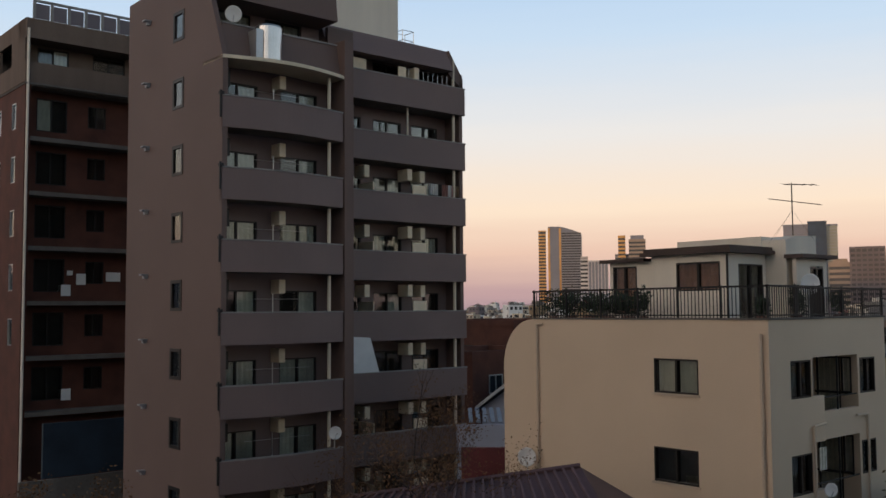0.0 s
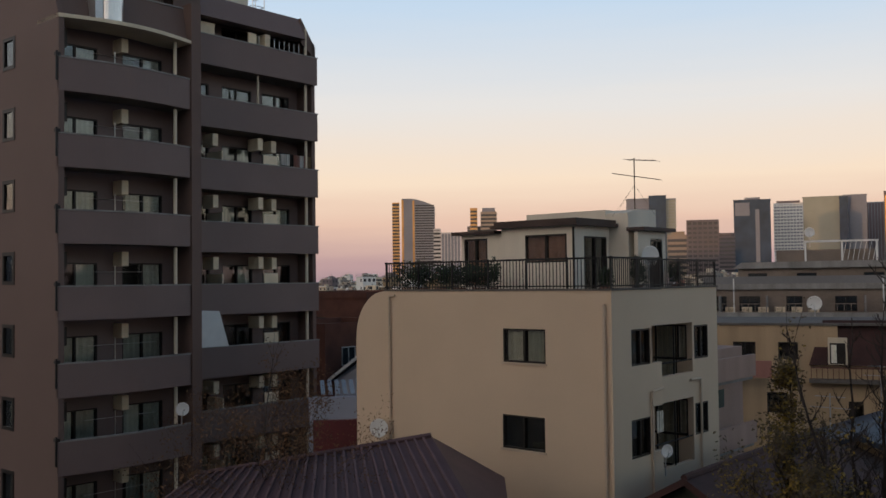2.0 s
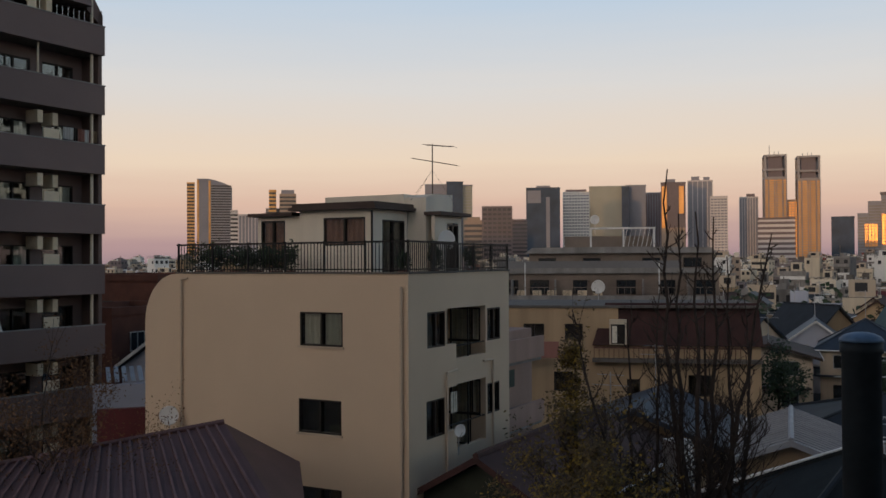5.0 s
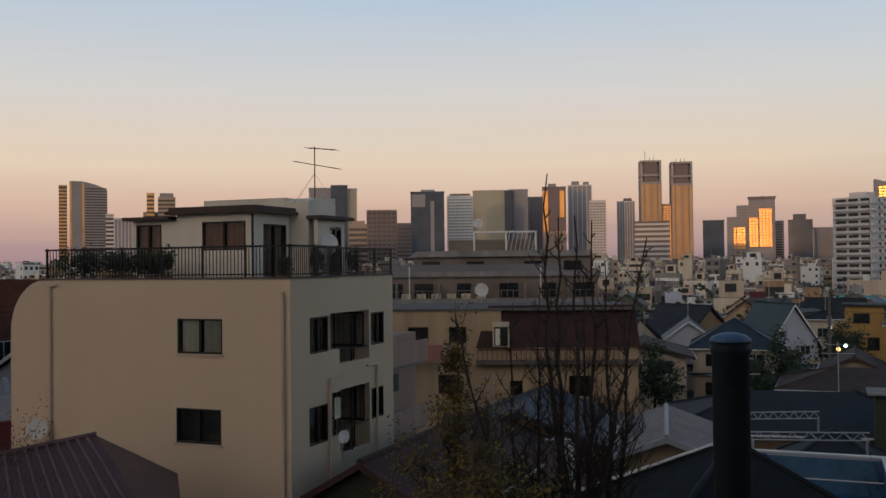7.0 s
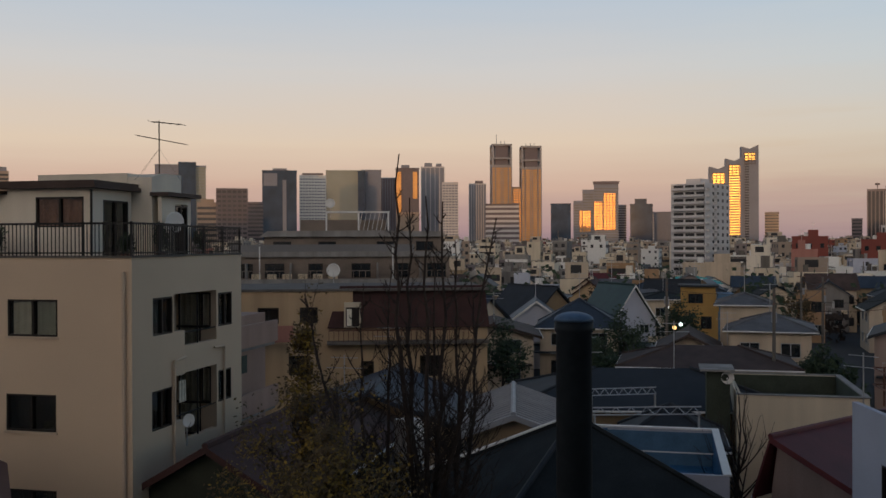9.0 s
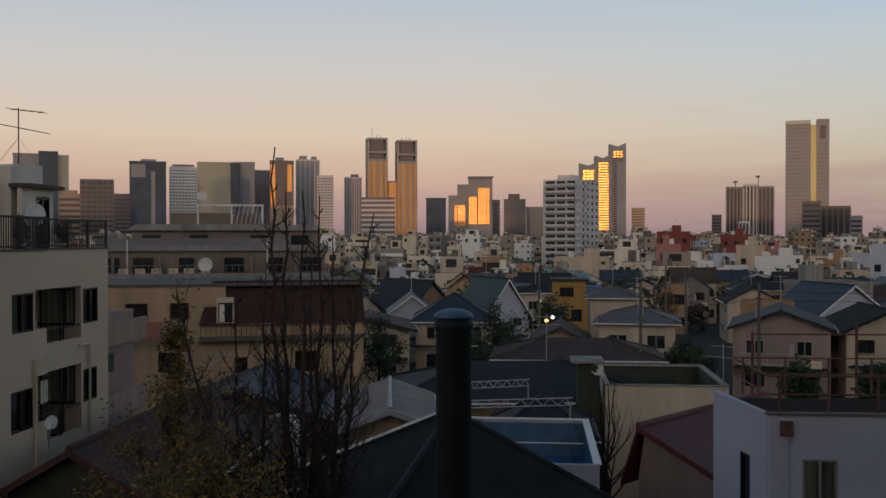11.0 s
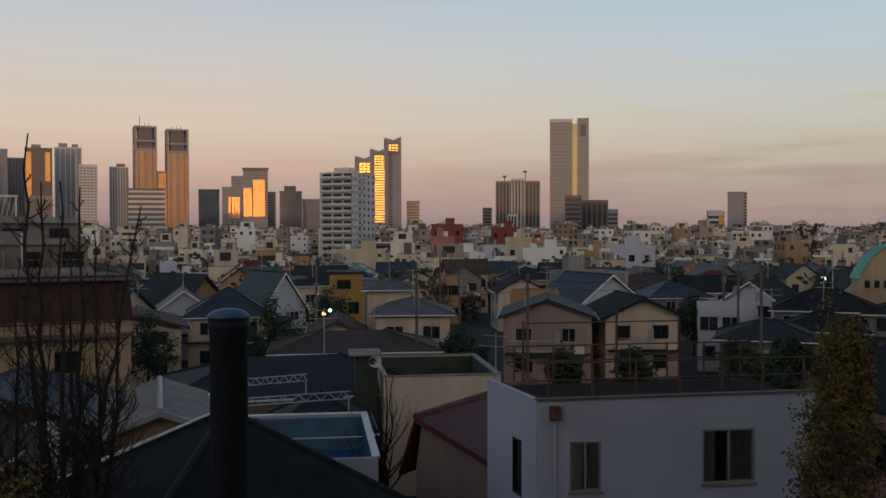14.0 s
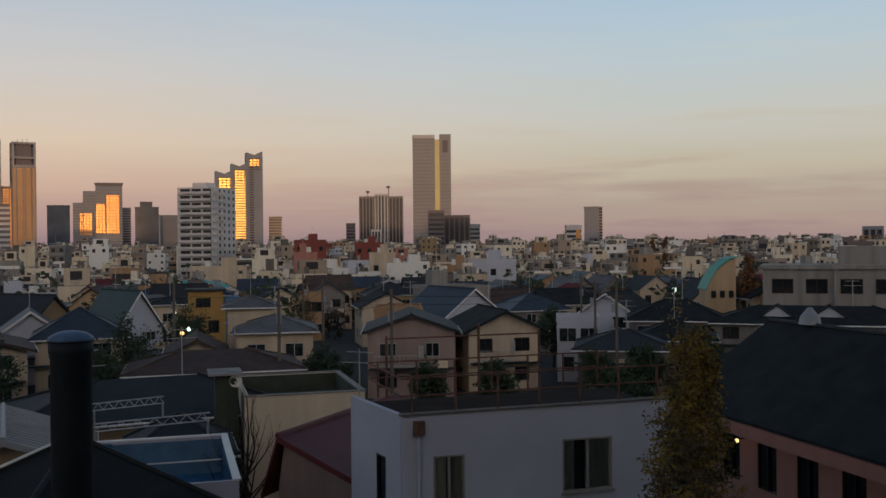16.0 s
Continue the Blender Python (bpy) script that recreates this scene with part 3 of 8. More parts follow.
def dark_block():
    t = thing("apartment_building", pose(-8.35, 36.0, 0, 0, 0, GRID), "dark grey-brown tiled apartment building with curved balconies", "building")
    rnd = random.Random(3)
    # side wall with its narrow windows
    holes = [(3.35, 4.35, 12.5 + FLOOR * k + 0.05, 12.5 + FLOOR * k + 1.3) for k in range(-4, 4)] + [(3.35, 4.35, 23.7, 24.95)]
    bm = bmesh.new()
    wall_y(bm, 0.0, 9.0, 0, 22.3, 0, 0.22, holes)
    part("side_wall", bm, "dark_tile", t)
    bm = bmesh.new()
    wall_y(bm, 1.7, 9.0, 22.3, 26.45, 0, 0.22, holes)
    part("attic_side_wall", bm, "dark_tile", t)
    bm = bmesh.new()
    prism(bm, [(0.0, 22.3), (1.7, 22.3), (1.7, 26.45)], "x", 0, 0.22)
    part("sloping_wall_end", bm, "dark_tile", t)
    for i, (a, b, c, d) in enumerate(holes):
        window(t, pose(0.0, b, c, 0, 0, -90), b - a, d - c, 1, "frame_dark", fill=((0.42, 0.92, "curtain"),) if i < 5 else ((0.1, 0.92, "curtain_b"),), rim=0.13)
    for k in range(-3, 5):
        bm = bmesh.new()
        box(bm, -0.16, 6.55, 0, 0.0, 6.75, 0.17)
        box(bm, -0.30, 6.50, 0.13, 0.0, 6.80, 0.19)
        part("vent_hood", bm, "grey_sheet", t, "small metal vent hood", m=pose(0, 0.1, 14.0 + FLOOR * k - 0.05))
    # back of the recesses, sides, and an added fill that stops light leaks
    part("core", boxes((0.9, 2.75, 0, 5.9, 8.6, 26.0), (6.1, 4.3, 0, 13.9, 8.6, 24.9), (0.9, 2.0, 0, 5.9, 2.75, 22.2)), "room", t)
    part("back_wall", boxes((5.8, 8.8, 0, 14.3, 9.0, 25.0)), "dark_tile", t)
    part("far_side_wall", boxes((14.1, 2.3, 0, 14.3, 8.8, 24.2)), "dark_tile", t)
    # left bay: recessed wall at y 1.3, parapets bulging
    holes = []
    for k in range(-4, 4):
        z = 12.5 + FLOOR * k - 1.2
        holes += [(0.45, 2.25, z + 0.1, z + 2.05), (3.3, 5.1, z + 0.1, z + 2.05)]
    bm = bmesh.new()
    wall_x(bm, 0.22, 5.9, 0, 22.3, 1.3, 1.5, holes)
    part("recess_wall", bm, "dark_tile_b", t)
    for i, (a, b, c, d) in enumerate(holes):
        f = rnd.choice((((0.0, 0.48, "curtain"), (0.5, 1, "curtain_b")), ((0.5, 1.0, "curtain"),), ((0, 1, "curtain_b"),), ((0.1, 0.5, "curtain_b"), (0.52, 1, "curtain"))))
        window(t, pose(a, 1.36, c), b - a, d - c, 2, "frame_dark", fill=f)
    pts = arc_front(0.0, 5.55, 0.36)
    for k in range(-4, 4):
        z = 12.5 + FLOOR * k
        bm = bmesh.new()
        curved_band(bm, pts, 0.14, z - 1.26, z - 0.06)
        p = part("balcony_parapet", bm, "dark_tile_b", t)
        bm = bmesh.new()
        curved_band(bm, [(x, y - 0.03) for x, y in pts], 0.2, z - 0.055, z)
        part("coping", bm, "concrete", p, "pale worn coping")
        bm = bmesh.new()
        curved_band(bm, [(max(x, 0.23), y + 0.14) for x, y in pts], 1.15, z - 1.26, z - 1.12)
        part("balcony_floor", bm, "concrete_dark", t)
        bm = bmesh.new()
        tube(bm, (1.4, 0.75, z + 0.5), (4.4, 0.75, z + 0.5), 0.011, n=5)
        part("drying_rail", bm, "steel", t)
        bm = bmesh.new()
        tube(bm, (5.0, 0.22, z), (5.0, 0.22, z + 1.46), 0.075)
        part("drain_pipe", bm, "cream", t, "cream rain pipe")
        bm = boxes((-0.1, -0.02, z - 0.9, -0.04, 0.05, z + 0.16), (-0.12, -0.05, z - 0.02, 0.05, 0.1, z + 0.1))
        part("side_pipe", bm, "black", t)
        air_conditioner(t, 3.05, 1.05, z + 0.72)
        bm = bmesh.new()
        tube(bm, (2.75, 0.9, z - 1.1), (2.75, 0.9, z + 0.75), 0.022, n=6)
        part("laundry_pole", bm, "steel", t)
        part("soffit_unit", boxes((0.25, 0.8, z + 0.55, 0.75, 1.25, z + 1.25)), "frame_dark", t)
    # pale awning slab over the top left bay and the stepped attic
    bm = bmesh.new()
    curved_band(bm, arc_front(0.0, 5.7, 0.6), 1.6, 22.22, 22.36)
    part("awning", bm, "cream", t, "pale curved concrete awning slab")
    bm = bmesh.new()
    prism(bm, [(0.25, 22.4), (0.55, 23.75), (0.75, 23.75), (0.45, 22.4)], "x", 0.22, 5.75)
    part("attic_parapet", bm, "dark_tile", t)
    part("attic_coping", boxes((0.22, 0.5, 23.75, 5.75, 0.8, 23.81)), "concrete", t)
    bm = bmesh.new()
    wall_x(bm, 0.22, 5.9, 22.36, 26.4, 2.4, 2.6, [(0.8, 2.5, 22.9, 24.9), (3.2, 5.0, 22.9, 24.9)])
    part("attic_wall", bm, "dark_tile_b", t)
    for a in (0.8, 3.2):
        window(t, pose(a, 2.46, 22.9), 1.75, 2.0, 2, "frame_dark", fill=((0, 1, "curtain_b"),))
    bm = bmesh.new()
    prism(bm, [(0.9, 24.95), (1.05, 26.2), (2.6, 26.45), (2.6, 24.95)], "x", 0.22, 5.9)
    part("mansard", bm, "dark_tile", t)
    # the fin between the bays
    part("fin", boxes((5.6, -0.05, 0, 6.05, 2.1, 23.9), (6.05, 1.9, 0, 7.4, 2.1, 25.0)), "dark_tile", t)
    # right bay
    holes = []
    for k in range(-4, 5):
        z = 12.5 + 2.74 * k - 1.2
        holes += [(7.6, 8.9, z + 0.1, z + 2.05), (9.6, 11.3, z + 0.1, z + 2.05), (11.9, 13.6, z + 0.1, z + 2.05)]
    bm = bmesh.new()
    wall_x(bm, 6.05, 14.1, 0, 25.0, 3.4, 3.6, holes)
    part("recess_wall", bm, "dark_tile_b", t)
    for i, (a, b, c, d) in enumerate(holes):
        f = rnd.choice((((0.0, 0.48, "curtain_b"),), ((0.5, 1.0, "curtain"),), (), ()))
        window(t, pose(a, 3.46, c), b - a, d - c, 2, "frame_dark", fill=f)
    for k in range(-4, 5):
        z = 12.5 + 2.74 * k
        p = part("balcony_parapet", boxes((7.4, 2.05, z - 1.36, 14.25, 2.2, z - 0.05)), "dark_tile_b", t)
        part("coping", boxes((7.4, 2.02, z - 0.05, 14.27, 2.24, z)), "concrete", p, "pale worn coping")
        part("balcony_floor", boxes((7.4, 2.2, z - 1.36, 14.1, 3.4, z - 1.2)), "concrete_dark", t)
        bm = bmesh.new()
        tube(bm, (13.75, 2.35, z), (13.75, 2.35, z + 1.38), 0.075)
        part("drain_pipe", bm, "cream", t, "cream rain pipe")
        if k < 3:
            air_conditioner(t, 8.5, 2.75, z + 0.62)
            air_conditioner(t, 11.0, 2.75, z + 0.66)
            air_conditioner(t, 11.9, 2.9, z + 0.64)
            part("partition", boxes((8.75, 2.25, z - 1.2, 8.81, 3.4, z + 0.42), ), "ac", t)
            part("partition", boxes((11.1, 2.25, z - 1.2, 11.9, 2.3, z + 0.45), ), "ac", t, "cream panel between two balconies")
        elif k == 4:
            part("partition", boxes((7.5, 2.4, z - 1.2, 8.5, 2.45, z + 0.6)), "ac", t, "cream panel between two balconies")
            part("partition", boxes((10.3, 2.3, z - 1.2, 10.75, 2.36, z + 0.55)), "ac", t, "cream panel between two balconies")
            air_conditioner(t, 11.3, 2.55, z + 0.05)
            bm = bmesh.new()
            for q in range(9):
                tube(bm, (10.9 + 0.3 * q, 2.3, z), (10.9 + 0.3 * q, 2.3, z + 0.5), 0.012, n=4)
            part("plant_rack", bm, "steel", t)
        elif k == 3:
            bm = bmesh.new()
            tube(bm, (10.9, 2.4, z - 1.2), (10.9, 2.4, z + 1.38), 0.05)
            part("post", bm, "cream", t)
    # right roof edge: sloping dark roof band, white end post, lift tower, cage
    bm = bmesh.new()
    prism(bm, [(1.95, 24.2), (2.5, 25.3), (4.2, 25.4), (4.2, 24.6), (2.6, 24.2)], "x", 6.06, 13.45)
    part("sloping_roof", bm, "dark_tile_b", t)
    bm = bmesh.new()
    prism(bm, [(13.45, 25.3), (14.35, 24.0), (14.35, 23.45), (13.45, 24.1)], "y", 2.3, 4.2)
    part("roof_gable", bm, "dark_tile", t)
    part("roof_slab", boxes((0.22, 2.6, 26.2, 5.9, 9.0, 26.45), (5.9, 4.2, 25.0, 14.1, 9.0, 25.3)), "concrete_dark", t)
    part("lift_tower", boxes((6.3, 4.6, 25.3, 12.1, 8.6, 30.5)), "cream_light", t, "cream rendered lift tower on the roof", bevel=0.04)
    bm = bmesh.new()
    for x, y in ((12.2, 4.4), (12.9, 4.4), (12.9, 5.1), (12.2, 5.1)):
        tube(bm, (x, y, 25.3), (x, y, 26.6), 0.022, n=5)
    for z in (25.7, 26.1, 26.6):
        for p, q in (((12.2, 4.4), (12.9, 4.4)), ((12.9, 4.4), (12.9, 5.1)), ((12.9, 5.1), (12.2, 5.1)), ((12.2, 5.1), (12.2, 4.4))):
            tube(bm, (*p, z), (*q, z), 0.018, n=5)
    part("ladder_cage", bm, "steel", t)
    return t


# ---- the beige block with the roof terrace ----
def loggia_wall(x0, x1, y, holes):
    bm = bmesh.new()
    wall_x(bm, x0, x1, 0, 12.15, y, y + 0.2, holes)
    return bm


def beige_block():
    t = thing("apartment_building", pose(9.43, 27.8, 0, 0, 0, GRID), "beige rendered apartment block with a railed roof terrace", "building")
    # big plain wall: local plane x = 0, y from 0 to 11
    holes = [(2.42, 4.10, 9.83, 10.92), (2.48, 4.16, 7.03, 8.12), (2.48, 4.16, 4.2, 5.3)]
    bm = bmesh.new()
    wall_y(bm, 0.0, 9.5, 0, 12.15, 0, 0.2, holes)
    part("end_wall", bm, "beige", t)
    bm = bmesh.new()
    pts = [(9.5, 0.0), (11.0, 0.0), (11.0, 10.4)]
    pts += [(9.5 + 1.5 * math.cos(a), 10.4 + 1.75 * math.sin(a)) for a in [radians(90 * i / 10) for i in range(1, 11)]]
    prism(bm, pts, "x", 0, 0.2)
    part("rounded_end", bm, "beige", t)
    for i, (a, b, c, d) in enumerate(holes):
        window(t, pose(0.04, b, c, 0, 0, -90), b - a, d - c, 2, "frame_dark", fill=(((0.04, 0.5, "curtain"), (0.52, 1, "curtain_b")), (), ())[i])
        part("sill", boxes((-0.06, a - 0.05, c - 0.07, 0.1, b + 0.05, c)), "beige_b", t)
    # rounded shoulder carried back along the building
    bm = bmesh.new()
    prism(bm, [(11.0, 0.0)] + [(9.5 + 1.5 * math.cos(a), 10.4 + 1.75 * math.sin(a)) for a in [radians(90 * i / 10) for i in range(11)]] +
          [(9.3, 12.15), (9.3, 11.95)] + [(9.5 + 1.3 * math.cos(a), 10.4 + 1.55 * math.sin(a)) for a in [radians(90 - 90 * i / 10) for i in range(11)]] + [(10.8, 0.0)], "x", 0.2, 9.0)
    part("rounded_wall", bm, "beige", t)
    part("roof_deck", boxes((0.2, 0.2, 11.7, 3.1, 9.4, 11.95), (3.1, 1.0, 11.7, 8.9, 9.4, 11.95)), "concrete", t)
    part("roof_edge", boxes((-0.04, -0.04, 12.15, 0.24, 9.5, 12.21), (0.24, -0.04, 12.15, 3.1, 0.24, 12.21), (3.1, 0.76, 12.15, 9.04, 1.04, 12.21)), "concrete_dark", t)
    # right face: a flush part up to x = 3.1, then a part set back by 0.45 with deep corner loggias
    part("front_wall", loggia_wall(0.2, 3.1, 0.0, [(1.15, 2.36, 9.78, 10.92), (2.42, 3.1, 9.8, 11.2), (1.08, 2.3, 6.92, 8.12), (2.36, 3.1, 6.95, 8.4), (1.1, 2.3, 4.2, 5.4)]), "beige", t)
    back = [(7.06, 8.19, 9.57, 10.78), (3.1, 6.93, 9.13, 10.9), (7.06, 8.1, 6.84, 7.97), (3.1, 6.93, 5.97, 8.23), (3.1, 6.93, 3.0, 5.2)]
    part("set_back_wall", loggia_wall(3.1, 9.0, 0.8, back), "beige", t)
    for a, c, w, h in ((1.15, 9.78, 1.21, 1.14), (1.08, 6.92, 1.22, 1.2), (1.1, 4.2, 1.2, 1.2)):
        window(t, pose(a, 0.05, c), w, h, 2, "frame_dark", fill=((0.0, 0.62, "curtain"),) if c > 9 else ((0.05, 0.5, "curtain_b"),))
    for a, c, w, h in ((7.06, 9.57, 1.13, 1.21), (7.06, 6.84, 1.04, 1.13)):
        window(t, pose(a, 0.83, c), w, h, 2, "frame_dark", fill=((0.0, 0.5, "curtain_b"),) if c > 9 else ((0.3, 1.0, "curtain"),))
    for z0, z1, zs in ((9.13, 10.9, 9.57), (5.97, 8.23, 6.84), (3.0, 5.2, 3.8)):
        # the loggia's far cheek: a corner window over a low wall, and a glazed door
        bm = bmesh.new()
        wall_y(bm, 1.0, 2.4, z0 - 0.8, z1, 6.93, 7.03, [(1.02, 1.4, zs, z1 - 0.1), (1.42, 2.3, z0 - 0.3, z1 - 0.1)])
        part("loggia_cheek", bm, "beige", t)
        # pale curtains here stand in for sky reflected in the panes
        window(t, pose(6.95, 1.4, zs, 0, 0, -90), 0.38, z1 - 0.1 - zs, 1, "frame_dark", fill=((0.0, 1.0, "curtain"),), depth=0.06)
        window(t, pose(6.95, 2.3, z0 - 0.3, 0, 0, -90), 0.88, z1 - z0 + 0.2, 1, "frame_dark", fill=((0.0, 1.0, "curtain"),), depth=0.06)
        part("loggia_transom", boxes((6.88, 1.02, zs - 0.04, 6.93, 2.35, zs + 0.04)), "frame_dark", t)
        part("loggia_back", boxes((2.2, 2.4, z0 - 0.8, 6.93, 2.5, z1)), "beige_b", t)
        # near cheek and ceiling in roof brown: the loggia's shade as colour
        part("shaded_loggia_cheek", boxes((2.2, 0.2, z0 - 0.8, 2.3, 2.4, z1)), "mansard", t)
        part("shaded_loggia_ceiling", boxes((2.3, 1.01, z1, 6.93, 2.4, z1 + 0.12)), "mansard", t)
        part("loggia_floor", boxes((2.3, 1.01, z0 - 0.85, 6.93, 2.4, z0 - 0.72)), "concrete", t)
        bm = bmesh.new()
        tube(bm, (3.1, 0.86, zs), (6.93, 0.86, zs), 0.028, n=6)
        tube(bm, (5.6, 0.86, z0), (5.6, 0.86, z1), 0.03, n=6)
        part("balcony_rail", bm, "black", t)
    part("corner_post", boxes((2.37, 0.02, 9.8, 2.42, 0.2, 10.92), (2.31, 0.02, 6.95, 2.36, 0.2, 8.12)), "frame_dark", t)
    bm = bmesh.new()
    for q in range(5):
        box(bm, 5.1 + 0.09 * q, 1.28 + 0.02 * (q % 2), 7.1, 5.19 + 0.09 * q, 1.31 + 0.02 * (q % 2), 7.85)
    part("hung_towel", bm, "curtain", t, "pale towel hung to dry")
    for x in (0.06,):
        bm = bmesh.new()
        tube(bm, (-0.09, 0.22, 0), (-0.09, 0.22, 11.75), 0.05)
        part("drain_pipe", bm, "beige_b", t)
        bm = bmesh.new()
        tube(bm, (-0.08, 9.2, 5.5), (-0.08, 9.2, 11.95), 0.04)
        tube(bm, (-0.08, 9.2, 11.95), (-0.08, 8.9, 12.0), 0.04)
        part("drain_pipe", bm, "beige_b", t)
    bm = bmesh.new()
    tube(bm, (2.3, -0.08, 5.0), (2.3, -0.08, 8.9), 0.045)
    tube(bm, (2.3, -0.08, 8.9), (3.0, -0.08, 8.95), 0.045)
    part("drain_pipe", bm, "beige_b", t)
    bm = bmesh.new()
    tube(bm, (7.4, 0.72, 5.0), (7.4, 0.72, 8.85), 0.045)
    tube(bm, (7.4, 0.72, 8.85), (6.6, 0.72, 8.87), 0.045)
    part("drain_pipe", bm, "beige_b", t)
    part("back_wall", boxes((8.9, 1.0, 0, 9.0, 10.8, 12.15)), "beige", t)
    # unseen dark fill added to keep daylight from behind the windows
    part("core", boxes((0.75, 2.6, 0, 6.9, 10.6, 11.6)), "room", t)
    # terrace rail
    rail = part("terrace_rail", boxes((0.02, -0.02, 13.12, 0.08, 9.5, 13.18), (0.08, -0.02, 13.12, 3.08, 0.04, 13.18), (3.08, -0.02, 13.12, 3.14, 0.86, 13.18), (3.14, 0.8, 13.12, 9.0, 0.86, 13.18),
                                      (0.03, 0.0, 12.27, 0.07, 9.5, 12.31), (0.07, 0, 12.27, 3.1, 0.04, 12.31), (3.1, 0.81, 12.27, 9.0, 0.85, 12.31)), "black", t)
    bar = data_of("baluster", boxes((-0.011, -0.011, 12.2, 0.011, 0.011, 13.13)), "black")
    post = data_of("rail_post", boxes((-0.03, -0.03, 12.2, 0.03, 0.03, 13.2)), "black")
    for i in range(73):
        hang("baluster" if i % 12 else "rail_post", bar if i % 12 else post, rail, pose(0.05, 0.03 + 9.4 * i / 72, 0))
    for i in range(1, 25):
        hang("baluster" if i % 12 else "rail_post", bar if i % 12 else post, rail, pose(0.05 + 3.05 * i / 24, 0.03, 0))
    for i in range(41):
        hang("baluster" if i % 10 else "rail_post", bar if i % 10 else post, rail, pose(3.12 + 5.83 * i / 40, 0.83, 0))
    return t


# ---- the red-brown brick block behind ----
def brick_block():
    t = thing("apartment_building", pose(-21.4, 48.5, 0, 0, 0, GRID), "red-brown brick apartment building with recessed galleries", "building")
    levels = [7.4 + 2.83 * k for k in range(7)]
    bm = bmesh.new()
    holes = []
    for k, z in enumerate(levels[:-1]):
        holes += [(0.9, 2.5, z + 0.55, z + 2.3), (3.6, 4.6, z + 1.0, z + 2.2)]
    wall_x(bm, 0.3, 14, 0, 24.4, 1.0, 1.2, holes)
    part("brick_wall", bm, "brick_red", t)
    for i, (a, b, c, d) in enumerate(holes):
        window(t, pose(a, 1.05, c), b - a, d - c, 2, "frame_dark", fill=((0.0, 0.5, "curtain"),) if i == 10 else ())
    # inner block added so that no light comes through the hollow building
    part("core", boxes((0.8, 1.8, 0, 13.8, 11.8, 27.0)), "room", t)
    bm = bmesh.new()
    h2 = [(y, y + 0.8, z + 0.6, z + 2.0) for z in levels[1:-1] for y in (1.4, 4.0, 7.0)]
    wall_y(bm, 0, 12, 0, 24.4, 0, 0.3, h2)
    part("end_wall", bm, "brick_red", t)
    for a, b, c, d in h2:
        window(t, pose(0.05, b, c, 0, 0, -90), 0.8, 1.4, 1, "frame_light", fill=((0, 1, "curtain_b"),))
    for z in levels:
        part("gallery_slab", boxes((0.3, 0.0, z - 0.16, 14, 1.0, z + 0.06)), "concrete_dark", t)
    bm = bmesh.new()
    wall_x(bm, 0.16, 14, 24.45, 27.4, 1.2, 1.4, [(0.95, 2.6, 25.0, 26.6), (3.9, 5.7, 25.0, 26.7), (7.2, 9.0, 25.0, 26.7)])
    part("top_storey", bm, "brown_render", t, "brown-grey rendered top storey")
    part("top_parapet", boxes((0, 0.0, 24.35, 14, 0.16, 25.5)), "brown_render", t)
    bm = bmesh.new()
    wall_y(bm, 0.16, 12, 24.45, 27.8, 0, 0.16, [(2.4, 4.6, 25.6, 26.9), (6.5, 8.7, 25.6, 26.9)])
    part("top_end_wall", bm, "brown_render", t)
    part("top_canopy", boxes((0.0, -0.1, 26.72, 14, 1.2, 27.75)), "brown_render", t)
    part("cornice", boxes((-0.06, -0.16, 24.28, 14, 0.05, 24.36), (-0.06, 0.05, 24.28, 0.0, 12, 24.36)), "concrete_dark", t)
    for x, w in ((0.95, 1.65), (3.9, 1.8), (7.2, 1.8)):
        window(t, pose(x, 1.22, 25.0), w, 1.6, 2, "frame_dark", fill=((0.45, 1, "curtain"),) if x < 2 else ())
    part("roof_slab", boxes((0.16, 1.4, 27.4, 14, 12, 27.75)), "concrete_dark", t)
    screen = part("roof_screen", boxes((0.5, 0.55, 28.85, 14, 0.65, 28.98), (0.5, 0.55, 27.76, 14, 0.65, 27.9)), "concrete", t)
    slat = data_of("screen_post", boxes((0, 0.54, 27.9, 0.14, 0.66, 28.85)), "concrete")
    dark = data_of("screen_panel", boxes((0.14, 0.6, 27.98, 0.85, 0.64, 28.78)), "far_brown")
    for i in range(15):
        hang("screen_post", slat, screen, pose(0.5 + 0.9 * i, 0, 0))
        hang("screen_panel", dark, screen, pose(0.5 + 0.9 * i, 0, 0))
    bm = bmesh.new()
    tube(bm, (0.1, -0.1, 2), (0.1, -0.1, 27.2), 0.07)
    part("drain_pipe", bm, "cream_light", t, "pale rain pipe at the corner")
    for x, z, w, h in ((2.3, 13.4, 0.5, 0.6), (3.1, 14.0, 0.5, 0.6), (4.7, 14.2, 0.8, 0.5), (2.4, 7.9, 0.5, 0.6), (2.6, 14.5, 0.3, 0.25)):
        part("notice", boxes((x, 0.9, z, x + w, 0.93, z + h)), "white", t, "pale paper notice")
    # base wall
    part("blue_hoarding", boxes((0.2, -3.2, 4.6, 9, -3.0, 7.2)), "hoarding", t)
    part("yard_wall", boxes((-1, -3.6, 0, 9, -3.4, 4.6)), "concrete_dark", t)
    return t


dark_block()
beige_block()
brick_block()


